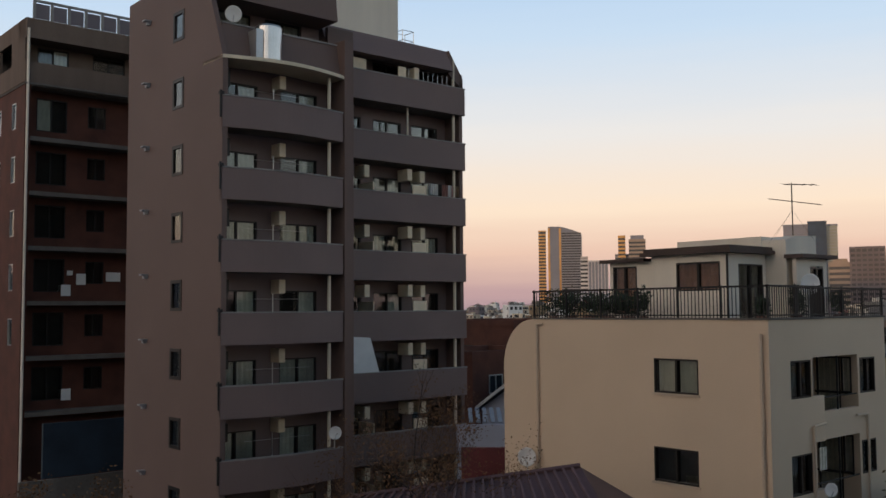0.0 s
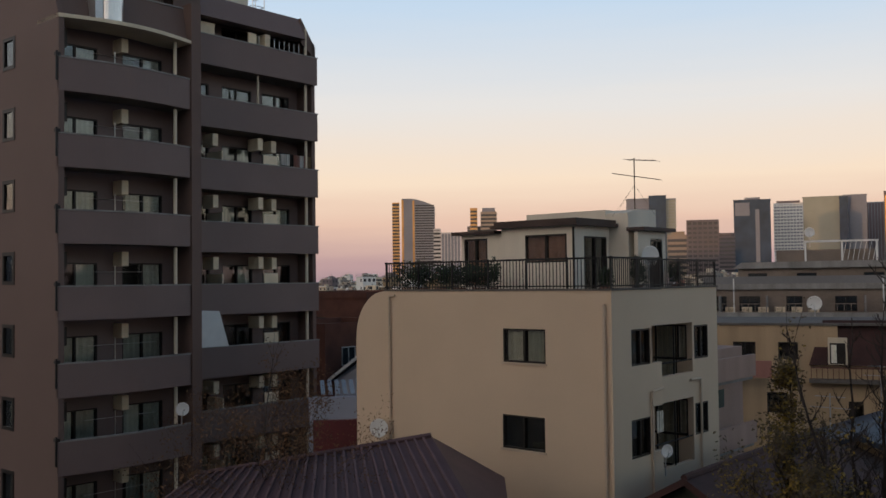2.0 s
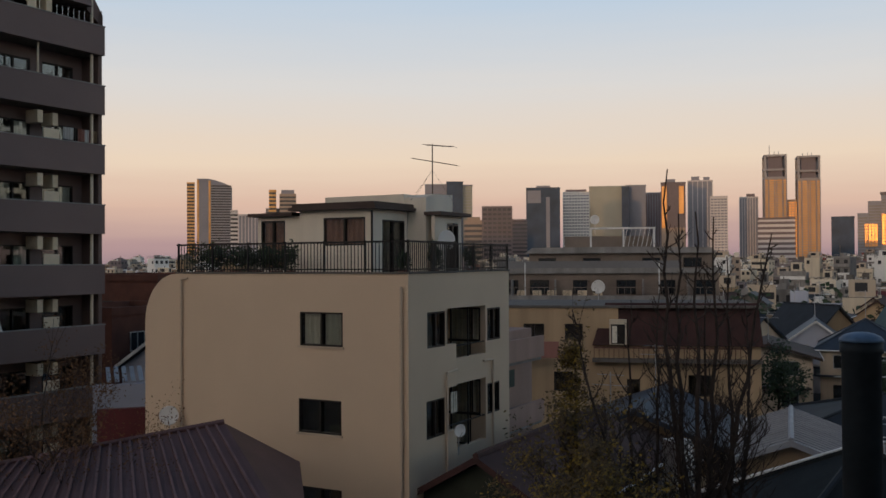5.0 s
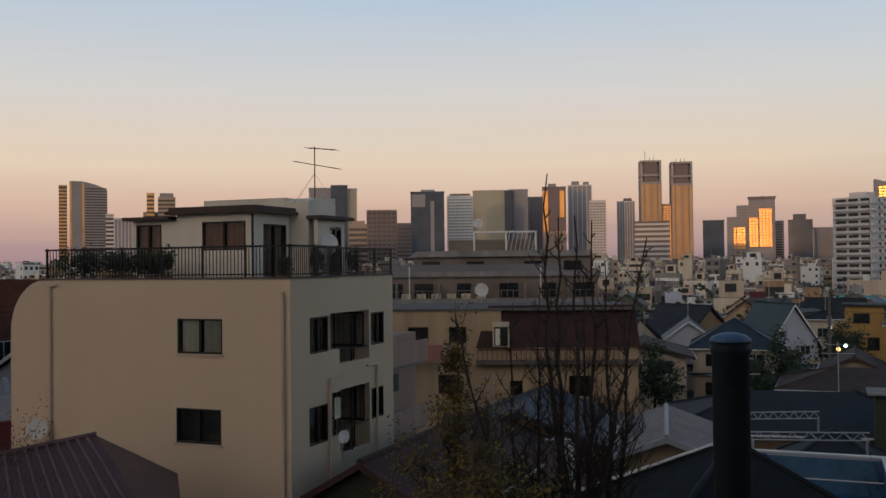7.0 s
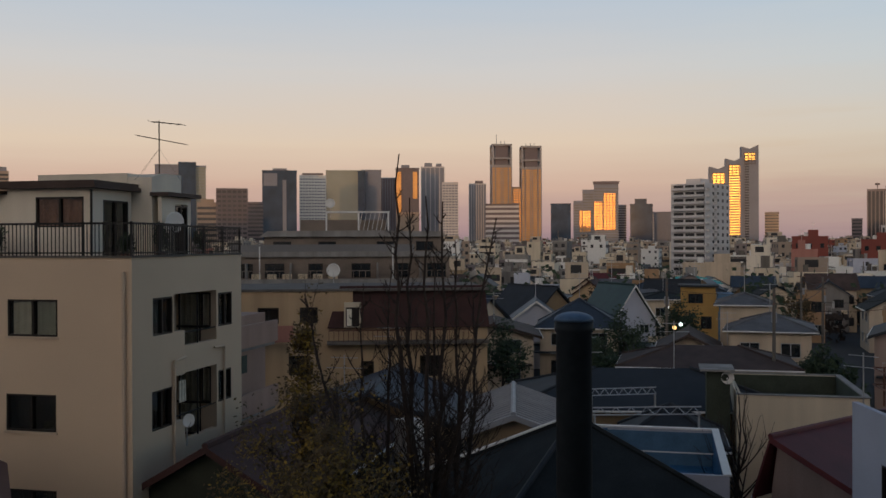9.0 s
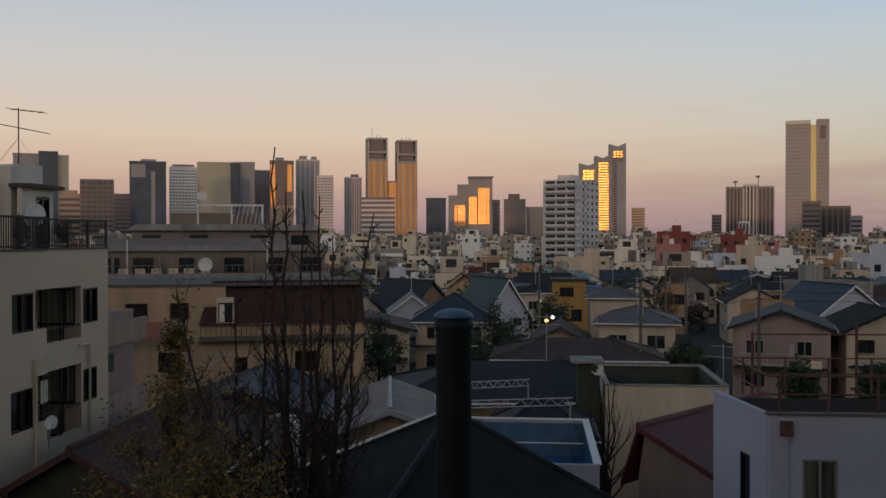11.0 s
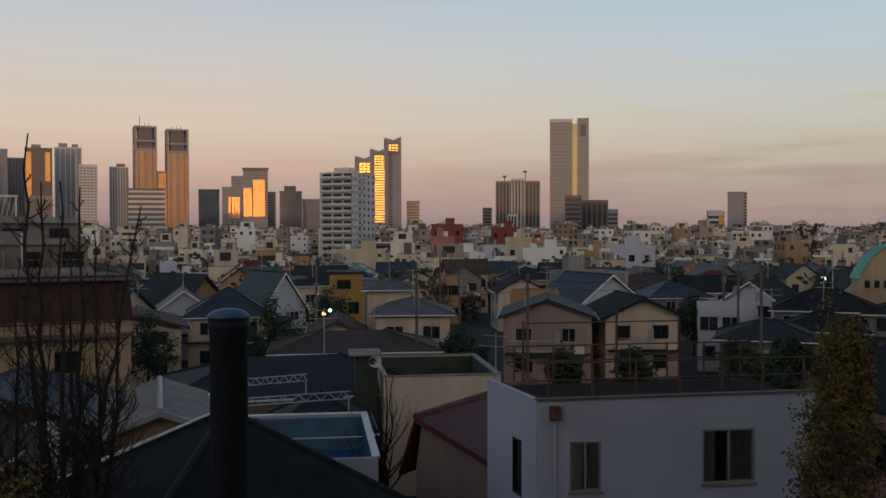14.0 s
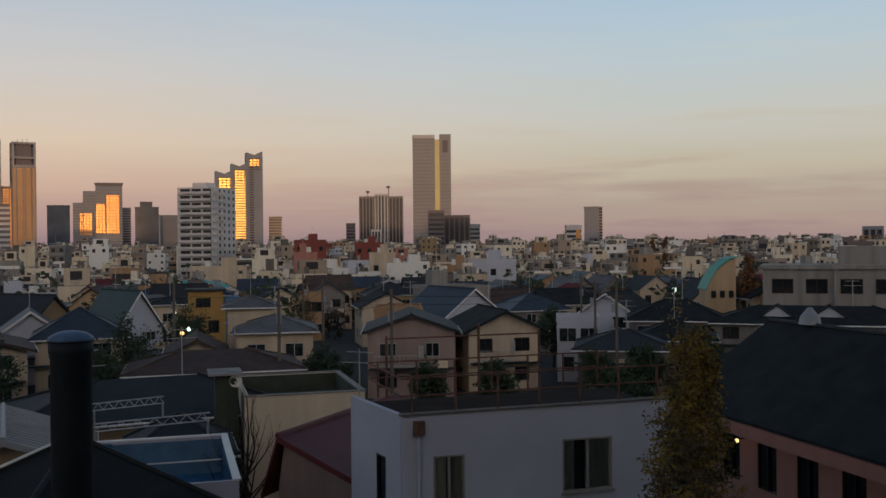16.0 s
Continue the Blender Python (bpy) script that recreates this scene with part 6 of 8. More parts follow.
def mustard_block():
    t = thing("apartment_building", pose(30.5, 52.5, 0, 0, 0, -31), "mustard rendered house with a dark brown mansard storey", "building")
    holes = [(-4.9, -3.6, 7.6, 8.6), (-2.3, -1.2, 7.6, 8.6), (0.2, 1.0, 4.2, 5.2), (1.5, 2.3, 4.2, 5.2), (-3.0, -1.8, 4.4, 5.6), (5.2, 6.6, 4.2, 5.5)]
    bm = bmesh.new()
    wall_x(bm, -8, 1.0, 0, 9.6, 0, 0.2, [h for h in holes if h[1] < 1.0])
    part("wall", bm, "tan_render", t)
    bm = bmesh.new()
    wall_x(bm, 1.0, 9.5, 0, 7.3, 0, 0.2, [h for h in holes if h[0] > 1.0])
    part("lower_wall", bm, "tan_render", t)
    for a, b, c, d in holes:
        if abs(b - 1.0) > 1e-3:
            window(t, pose(a, 0.05, c), b - a, d - c, 2, "frame_dark")
    # hidden fill, added to keep the inside dark
    part("core", boxes((-7.9, 0.7, 0, 9.4, 9, 9.3)), "room", t)
    part("roof_deck", boxes((-8.1, -0.1, 9.6, 9.6, 9.2, 9.75)), "concrete_dark", t)
    bm = bmesh.new()
    lo, hi = ((-0.6, -0.3), (9.6, -0.3), (9.6, 0.69), (-0.6, 0.69)), ((0.2, 0.45), (9.4, 0.45), (9.4, 0.69), (0.2, 0.69))
    lo, hi = [bm.verts.new((*p, 7.3)) for p in lo], [bm.verts.new((*p, 9.9)) for p in hi]
    bm.faces.new(lo)
    bm.faces.new(hi)
    for i in range(4):
        bm.faces.new((lo[i], lo[(i + 1) % 4], hi[(i + 1) % 4], hi[i]))
    part("mansard", bm, "mansard", t, "dark brown mansard slope")
    part("dormer", boxes((0.45, -0.34, 7.35, 1.5, 0.5, 8.9)), "cream", t)
    part("dormer_window", boxes((0.55, -0.36, 7.4, 1.4, -0.34, 8.6)), "frame_dark", t)
    part("dormer_curtain", boxes((0.62, -0.37, 7.45, 0.92, -0.36, 8.5)), "curtain", t)
    bm = boxes((-0.5, -0.75, 7.15, 8.8, -0.7, 7.25))
    for i in range(31):
        box(bm, -0.5 + i * 0.3, -0.74, 6.5, -0.46 + i * 0.3, -0.7, 7.15)
    part("balcony_rail", bm, "rust", t)
    part("balcony_floor", boxes((-0.6, -0.8, 6.3, 9.5, 0.0, 6.5)), "concrete_dark", t)
    part("balcony_wall", boxes((-5.5, -1.6, 6.6, -2.6, -1.45, 7.6)), "pink", t)


def side_annex():
    """Balconied block in line behind the beige one."""
    t = thing("apartment_building", BEIGE @ pose(9.12, 1.6, 0), "pinkish balconied wing behind the beige block", "building")
    part("body", boxes((0, 0.9, 0, 6.0, 9, 9.5)), "annex_pink", t)
    for z in (9.3, 6.55, 3.9):
        part("parapet", boxes((-0.08, -0.3, z - 0.9, 4.6, -0.16, z)), "annex_pink", t)
        part("slab", boxes((-0.08, -0.16, z - 1.05, 4.6, 0.9, z - 0.9)), "concrete", t)
        small_window(t, pose(0.6, 0.9, z - 0.7), 2.4, 1.9, "frame_dark")
    part("hung_cloth", boxes((1.2, -0.2, 7.4, 1.7, -0.17, 8.1)), "roof_green", t)


stepped_block()
mustard_block()
side_annex()
dish(pose(36.3, 63.0, 10.6, 0, 0, -35), 0.52, "large white satellite dish on a roof terrace", 1.6)
dish(pose(40.4, 70.6, 16.0, 0, 0, -35), 0.4, "white satellite dish on the roof frame", 1.2)
gable_house(23.5, 37.5, GRID - 90 + 8, 7.5, 9, 4.3, 5.7, "mustard", "roof_blue", "low house with a faded blue roof")
gable_house(18.6, 33.6, GRID - 90, 5.5, 6, 4.0, 5.2, "cream", "roof_brown", "small house with a brown tiled roof")


# ---- the yards and sheds below the pole ----
def grey_shed():
    t = gable_house(23.9, 27.9, -40.7, 3.1, 7.2, 5.42, 5.98, "mustard", "grey_sheet", "shed with a pale corrugated sheet roof", seams=0.5, wins=False)
    return t


grey_shed()
t_ = thing("outdoor_unit", pose(19.5, 28.5, 0, 0, 0, 10), "tall louvred plant unit beside a roof", "ventilation unit")
part("cabinet", boxes((-0.35, -0.35, 0, 0.35, 0.35, 6.3)), "frame_light", t_)
for i in range(9):
    part("louvre", boxes((-0.37, -0.42, 4.7 + i * 0.17, 0.37, -0.35, 4.8 + i * 0.17)), "white", t_)
ph = hip_house(20.25, 20.8, -23, 8.0, 8.0, 4.65, 7.35, "white_paint", "roof_black", "white-walled house under a dark pyramid roof with pale hip caps", rl=0.1, over=0.35)
for a, c in ((-1, 1), (-1, -1), (1, 1)):
    bm = bmesh.new()
    tube(bm, (0, 0, 7.44), (a * 4.37, c * 4.37, 4.77), 0.085, n=6)
    part("hip_cap", bm, "white" if a < 0 < c else "roof_dark", ph, "pale metal hip cap" if a < 0 < c else "")


def blue_deck():
    t = thing("workshop", pose(25.3, 19.15, 0, 0, 0, GRID), "workshop with an open roof deck coated blue", "building")
    part("wall", ring(0, 0, 7.6, 7.5, 0.14, 0, 5.2), "white_paint", t)
    part("deck", boxes((0.14, 0.14, 3.6, 7.46, 7.36, 3.8)), "blue_sheet", t, "blue waterproofed deck")
    part("inner_lining", boxes((7.40, 0.2, 3.8, 7.46, 4.2, 5.1)), "pale_blue", t)
    part("side_lining", boxes((0.16, 0.144, 3.8, 7.38, 0.19, 5.15), (0.16, 7.31, 3.8, 7.38, 7.356, 5.15), (0.144, 0.19, 3.8, 0.19, 7.31, 5.15)), "blue_sheet", t)
    part("coping", boxes((-0.05, -0.06, 5.2, 7.66, 0.2, 5.26), (7.4, 0.2, 5.2, 7.66, 7.5, 5.26)), "white", t)
    bm = bmesh.new()
    tube(bm, (6.0, 0.2, 4.6), (6.0, 7.3, 4.6), 0.03, n=5)
    part("rail", bm, "white", t)
    part("blue_panel", boxes((7.38, 4.2, 3.8, 7.46, 7.3, 5.15)), "blue_sheet", t)


blue_deck()
for k, (p, q) in enumerate((((28.0, 27.8, 5.6), (31.65, 25.3, 5.6)), ((31.5, 31.4, 5.6), (34.3, 29.95, 5.6)))):
    t_ = thing("lattice_beam", Matrix.Translation(p), "pale steel lattice beam over the roof deck", "beam", "lattice beams")
    d = Vector(q) - Vector(p)
    bm = bmesh.new()
    tube(bm, (0, 0, 0), d, 0.03, n=5)
    part("lower_chord", bm, "frame_light", t_)
    bm = bmesh.new()
    tube(bm, (0, 0, 0.3), d + Vector((0, 0, 0.3)), 0.03, n=5)
    part("upper_chord", bm, "frame_light", t_)
    bm = bmesh.new()
    for i in range(14):
        tube(bm, d * (i / 14) + Vector((0, 0, 0.3 * (i % 2))), d * ((i + 1) / 14) + Vector((0, 0, 0.3 * ((i + 1) % 2))), 0.018, n=4)
    part("lacing", bm, "frame_light", t_)
    for e in (0.02, 0.98):
        bm = bmesh.new()
        tube(bm, d * e + Vector((0, 0, -5.6)), d * e, 0.05, n=6)
        part("post", bm, "frame_light", t_)


def cream_block():
    t = thing("building", pose(36.7, 27.3, 0, 0, 0, GRID), "cream flat-roofed building with a green coated roof", "building")
    part("wall", ring(0, -5.6, 7.5, 0, 0.2, 0, 5.65), "cream", t)
    part("inner_lining", ring(0.204, -5.396, 7.296, -0.204, 0.03, 4.7, 5.62), "green_felt", t, "stained green inner parapet face")
    part("deck", boxes((0.24, -5.36, 4.5, 7.26, -0.24, 4.7)), "green_felt", t, "stained green roof coating")
    part("coping", boxes((-0.05, -5.65, 5.65, 0.25, 0.05, 5.70), (0.25, -5.65, 5.65, 7.55, -5.35, 5.71), (7.3, -5.35, 5.65, 7.55, 0.05, 5.71)), "concrete", t)
    part("stair_head", boxes((0.8, 0.25, 0, 2.4, 1.3, 6.6)), "green_felt", t, "small greenish stair head")
    part("stair_roof", boxes((0.5, 0.05, 6.6, 2.7, 1.6, 6.7)), "concrete", t)


cream_block()
dish(pose(37.1, 28.1, 6.3, 0, 0, -60), 0.3, "white satellite dish beside a flat roof", 0.6)
gable_house(29.6, 18.1, 2 - 90, 4.9, 9, 3.85, 5.65, "house_pink", "roof_red", "greyish gabled house with a dark red metal roof", shift=-2.2)
hip_house(39.0, 35.0, -49 + 8, 13, 8, 4.4, 5.9, "mustard", "roof_dark", "house with a broad dark tiled hip roof")
hip_house(32.5, 27.6, -49, 3.6, 4.0, 4.2, 5.6, "cream", "roof_dark", "small outbuilding with a tiled roof", wins=False)


def white_block():
    t = thing("building", pose(24.74, 13.05, 0, 0, 0, GRID + 2.0), "blue-white painted flat-roofed building with a rusty roof rail", "building")
    L = 8.6
    holes = [(-6.6, -4.95, 5.1, 6.7), (-1.85, -0.9, 5.05, 6.5), (-6.7, -4.9, 1.5, 3.6), (-1.9, -0.8, 1.5, 3.6)]
    bm = bmesh.new()
    wall_y(bm, -L, 0, 0, 7.7, 0, 0.18, holes)
    part("front_wall", bm, "white_paint", t)
    for i, (a, b, c, d) in enumerate(holes):
        window(t, pose(0.02, b, c, 0, 0, -90), b - a, d - c, 2, "concrete", fill=(((0.5, 1, "curtain_b"), (0.05, 0.3, "curtain_b")), ((0.0, 0.5, "curtain"), (0.55, 1, "curtain_b")), (), ())[i])
        part("sill", boxes((-0.08, a - 0.05, c - 0.07, 0.05, b + 0.05, c)), "concrete", t)
    holes = [(1.3, 2.0, 4.6, 6.3)]
    bm = bmesh.new()
    wall_x(bm, 0.18, 4.2, 0, 7.7, -0.18, 0, holes)
    sw = part("side_wall", bm, "white_paint", t, m=pose(0, 0, 0, 0, 0, 8))
    window(t, pose(0, 0, 0, 0, 0, 8) @ pose(2.0, -0.02, 4.6, 0, 0, 180), 0.7, 1.7, 1, "frame_dark")
    # hidden block added against light inside the shell
    part("core", boxes((0.8, -L + 0.2, 0, 4.1, -0.7, 7.0)), "room", t)
    bm = bmesh.new()
    prism(bm, [(0.18, -L), (4.3, -L), (4.3, 0.4), (0.18, -0.16)], "z", 7.25, 7.45)
    part("deck", bm, "deck_black", t, "dark tarred roof deck")
    part("far_wall", boxes((4.02, -L, 0, 4.2, -0.1, 7.24)), "white_paint", t)
    part("coping", boxes((-0.05, -L - 0.2, 7.7, 0.22, 0.06, 7.76)), "concrete_dark", t)
    bm = bmesh.new()
    tube(bm, (-0.08, -0.45, 0), (-0.08, -0.45, 7.2), 0.05, n=8)
    part("drain_pipe", bm, "white_paint", t)
    part("rain_head", boxes((-0.2, -0.6, 7.15, 0.0, -0.3, 7.55)), "rust", t, "rusty rain-water head")
    bm = bmesh.new()
    for y in [-0.3 - 1.32 * i for i in range(7)]:
        tube(bm, (0.1, y, 7.7), (0.1, y, 8.75), 0.036, n=5)
        tube(bm, (4.1, y, 7.6), (4.1, y, 8.75), 0.036, n=5)
    for z in (8.25, 8.75):
        tube(bm, (0.1, 0, z), (0.1, -L, z), 0.027, n=5)
        tube(bm, (4.1, 0, z), (4.1, -L, z), 0.027, n=5)
        tube(bm, (0.1, 0, z), (4.1, 0, z), 0.027, n=5)
    for y, h in ((-0.6, 9.6), (-3.8, 9.9), (-6.0, 9.6)):
        tube(bm, (4.1, y, 7.6), (4.1, y, h), 0.045, n=5)
    tube(bm, (4.1, -0.6, 9.5), (4.1, -6.0, 9.5), 0.028, n=5)
    part("roof_rail", bm, "rust", t, "rusty pipe railing round the roof")


white_block()


def salmon_house():
    t = thing("house", pose(42.6, 6.4, 0, 0, 0, GRID), "salmon rendered house under a huge dark roof", "house")
    bm = bmesh.new()
    prism(bm, [(0.5, 5.1), (0.5, 5.25), (-4.9, 8.75), (-10.2, 5.25), (-10.2, 5.1), (-4.9, 8.5)], "x", -16, 4.6)
    part("roof", bm, "roof_black", t)
    bm = bmesh.new()
    tube(bm, (-16, -4.9, 8.78), (4.6, -4.9, 8.78), 0.1, n=6)
    part("ridge_cap", bm, "roof_dark", t)
    holes = [(-15.2 + 2.6 * i, -13.9 + 2.6 * i, 2.3, 4.3) for i in range(7)]
    bm = bmesh.new()
    wall_x(bm, -16, 4.0, 0, 5.12, -0.7, -0.5, holes)
    part("wall", bm, "pink", t)
    for a, b, c, d in holes:
        window(t, pose(b, -0.55, c, 0, 0, 180), b - a, d - c, 2, "frame_dark")
    part("fascia", boxes((-16, 0.3, 4.55, 4.6, 0.5, 5.15)), "pink", t, "salmon fascia under the eaves")
    part("end_wall", boxes((3.8, -9.6, 0, 4.0, -0.7, 5.1)), "pink", t)
    # unseen fill that darkens the inside behind the windows
    part("core", boxes((-15.8, -9.5, 0, 3.6, -1.3, 5.0)), "room", t)
    lamp = thing("wall_lamp", pose(42.6, 6.4, 0, 0, 0, GRID) @ pose(-0.3, 0.1, 4.2), "small lit warm wall lamp under the eaves", "lamp")
    bm = bmesh.new()
    bmesh.ops.create_icosphere(bm, subdivisions=2, radius=0.09)
    part("bulb", bm, "lamp_warm", lamp)
    part("arm", boxes((-0.03, -0.6, 0.05, 0.03, 0.0, 0.1)), "black", lamp)
    v = thing("roof_ventilator", pose(42.6, 6.4, 0, 0, 0, GRID) @ pose(1.5, -4.9, 8.8), "pale domed ventilator on the ridge", "ventilator")
    bm = bmesh.new()
    tube(bm, (0, 0, 0), (0, 0, 0.35), 0.5, 0.42, n=12)
    tube(bm, (0, 0, 0.35), (0, 0, 0.75), 0.42, 0.1, n=12)
    part("dome", bm, "grey_sheet", v)


salmon_house()


def school():
    t = thing("school_building", pose(106, 2.5, 0, 0, 0, -86), "long pale three-storey school-like building with window bays", "building")
    part("body", boxes((-9.5, 0, 0, 22, 10, 9.7)), "concrete", t)
    part("roof_edge", boxes((-9.8, -0.3, 9.7, 22.3, 10.3, 10.1)), "concrete", t)
    part("roof_house", boxes((-2, 2, 10.1, 5, 8, 12.0)), "concrete", t)
    for k in range(3):
        for i in range(9):
            small_window(t, pose(-8.6 + i * 3.3, 0, 1.0 + 3.1 * k), 2.1, 1.5, "frame_dark")
    for i in (2, 5, 8):
        part("pier", boxes((-9.2 + i * 3.3, -0.5, 0, -8.8 + i * 3.3, 0, 9.7)), "concrete", t)


def green_slope():
    t = thing("building", pose(123.8, 18.9, 0, 0, 0, -64), "tan building with a curved teal-green roof", "building")
    bm = bmesh.new()
    prism(bm, [(-1.8, 0), (1.8, 0), (1.8, 10.5), (0.9, 10.2), (-0.4, 9.2), (-1.3, 7.9), (-1.8, 6.9)], "y", 0, 3.4)
    part("wall", bm, "tan_render", t)
    M["teal"] = mat("teal_roof_sheet", (0.03, 0.30, 0.22), 0.5, scale=0.6, var=0.15)
    bm = bmesh.new()
    top = [(-2.0, 6.6), (-1.4, 7.9), (-0.45, 9.3), (0.9, 10.35), (1.9, 10.65)]
    prism(bm, top + [(x, z + 0.12) for x, z in top[::-1]], "y", -0.3, 3.6)
    part("roof", bm, "teal", t, "curved teal roof")
    for i in range(3):
        small_window(t, pose(-1.3 + i * 1.1, -0.01, 5.6), 0.6, 0.9, "frame_dark")
    s = thing("light_sign", pose(122, 24.4, 0, 0, 0, -80), "small lit blue-white street sign on a post", "sign")
    bm = bmesh.new()
    tube(bm, (0, 0, 0), (0, 0, 6.6), 0.06, n=6)
    part("post", bm, "steel", s)
    part("panel", boxes((-0.25, -0.1, 6.1, 0.25, 0.1, 6.9)), "lamp_white", s)
    part("strip", boxes((-0.2, -0.08, 5.0, 0.2, 0.08, 6.0)), "lamp_blue", s)


school()
green_slope()


# ---- the pole near the eye ----
def vent_pole():
    t = thing("utility_pole", pose(6.94, 7.2, 0), "dark steel pole with a faded blue rounded cap", "pole")
    bm = bmesh.new()
    n, rows = 28, []
    for z, r in ((0, 0.185), (6, 0.18), (11.62, 0.175), (11.64, 0.19), (11.73, 0.19)):
        rows.append([bm.verts.new((r * math.cos(6.28318 * i / n), r * math.sin(6.28318 * i / n), z)) for i in range(n)])
    for a, b in zip(rows, rows[1:]):
        for i in range(n):
            bm.faces.new((a[i], a[(i + 1) % n], b[(i + 1) % n], b[i]))
    bm.faces.new(rows[0][::-1])
    bm.faces.new(rows[-1])
    part("shaft", bm, "pole", t, smooth=True)
    bm = bmesh.new()
    rows = []
    for k in range(6):
        a = radians(90 * k / 5)
        rows.append([bm.verts.new((max(0.002, 0.2 * math.cos(a)) * math.cos(6.28318 * i / n), max(0.002, 0.2 * math.cos(a)) * math.sin(6.28318 * i / n), 11.74 + 0.09 * math.sin(a))) for i in range(n)])
    for a, b in zip(rows, rows[1:]):
        for i in range(n):
            bm.faces.new((a[i], a[(i + 1) % n], b[(i + 1) % n], b[i]))
    bm.faces.new(rows[0][::-1])
    part("cap", bm, "pole_cap", t, "faded blue cap", smooth=True)


vent_pole()


# ---- trees ----
def branches(bm, p, d, length, r, depth, rnd, tips, up=0.25, spread=0.55, kids=(2, 4)):
    """A limb of several bent pieces that forks into thinner ones."""
    n = 4 if depth > 1 else 3
    q = Vector(p)
    d = Vector(d).normalized()
    for i in range(n):
        d = (d + Vector((rnd.gauss(0, 0.10), rnd.gauss(0, 0.10), rnd.gauss(0, 0.06) + up * 0.12))).normalized()
        e = q + d * (length / n)
        ra, rb = r * (1 - 0.55 * i / n), r * (1 - 0.55 * (i + 1) / n)
        tube(bm, q, e, ra, rb, n=7 if r > 0.05 else 4)
        if depth > 0 and i > 0:
            for _ in range(rnd.randint(*kids) - 1):
                s = Vector((rnd.gauss(0, spread), rnd.gauss(0, spread), rnd.gauss(0, spread * 0.4) + up))
                branches(bm, e, d + s, length * rnd.uniform(0.42, 0.68), rb * 0.62, depth - 1, rnd, tips, up, spread, kids)
        q = e
        if depth <= 1:
            tips.append(q.copy())
    return tips


def tree(x, y, h, label, leaf, per_tip, seed, limbs=6, depth=2, size=0.07, r=0.16, up=0.35, spread=0.5, base=0.25, lump=0.35, kids=(2, 3), narrow=0.4, column=0.0, stout=0.42, lead=0.2, second=None, clumps=90):
    g = dip(math.hypot(x, y))
    h -= g
    t = thing("tree", pose(x, y, g), label, "tree")
    rnd = random.Random(seed)
    bm = bmesh.new()
    tips = []
    q = Vector((0, 0, 0))
    n = 7
    pts = [q]
    for i in range(n):
        pts.append(Vector((rnd.gauss(0, 0.05) * i, rnd.gauss(0, 0.05) * i, h * 0.8 * (i + 1) / n)))
    for i in range(n):
        tube(bm, pts[i], pts[i + 1], r * (1 - 0.8 * i / n), r * (1 - 0.8 * (i + 1) / n), n=9)
    part("trunk", bm, "bark", t)
    bm = bmesh.new()
    for k in range(limbs):
        f = base + (0.95 - base) * (k + rnd.random() * 0.6) / limbs
        i = min(n - 1, int(f * n))
        p = pts[i].lerp(pts[i + 1], f * n - i)
        a = k * 2.4 + rnd.uniform(-0.4, 0.4)
        L = h * narrow * (1.15 - f * 0.75)
        branches(bm, p, (math.cos(a), math.sin(a), 0.55 + up), L, r * stout * (1.1 - f * 0.7), depth, rnd, tips, up, spread, kids)
    branches(bm, pts[-1], (0, 0, 1), h * lead, r * 0.24, 1, rnd, tips, up, spread * 0.6, kids)
    tagged(part("branching", bm, "bark", t), kind="stuff")
    if per_tip:
        sets = {leaf: ([], []), second or leaf: ([], [])}
        kinds = (leaf, leaf, second or leaf)
        for _ in range(clumps if column else 0):
            k = rnd.uniform(0.40, 1.0)
            rad = column * (1.12 - k) ** 0.8
            a, q = rnd.uniform(0, 6.28), rad * math.sqrt(rnd.random())
            leaf_cloud(*sets[rnd.choice(kinds)], (q * math.cos(a), q * math.sin(a), h * k), (0.27, 0.27, 0.24), 44, size, rnd, 0.0)
        for p in tips:
            if rnd.random() < 0.85:
                leaf_cloud(*sets[rnd.choice(kinds)], p, (lump, lump, lump), max(1, int(per_tip * rnd.uniform(0.4, 1.5))), size, rnd, 0.0)
        for k, (v, f) in sets.items():
            leaves("crown", v, f, k, t)
    return t


def twig(bm, p, d, length, r, rnd, kids):
    """A thin bent shoot that turns upwards, with finer shoots on it."""
    q, d = Vector(p), Vector(d).normalized()
    for i in range(4):
        d = (d + Vector((rnd.gauss(0, 0.12), rnd.gauss(0, 0.12), 0.16 + rnd.gauss(0, 0.08)))).normalized()
        e = q + d * length / 4
        tube(bm, q, e, r * (1 - 0.2 * i), r * (0.8 - 0.2 * i) + 0.002, n=4)
        if kids and i > 0:
            for _ in range(rnd.randint(1, 2)):
                twig(bm, e, d + Vector((rnd.gauss(0, 0.7), rnd.gauss(0, 0.7), rnd.gauss(0.1, 0.3))), length * rnd.uniform(0.3, 0.6), r * 0.5, rnd, kids - 1)
        q = e


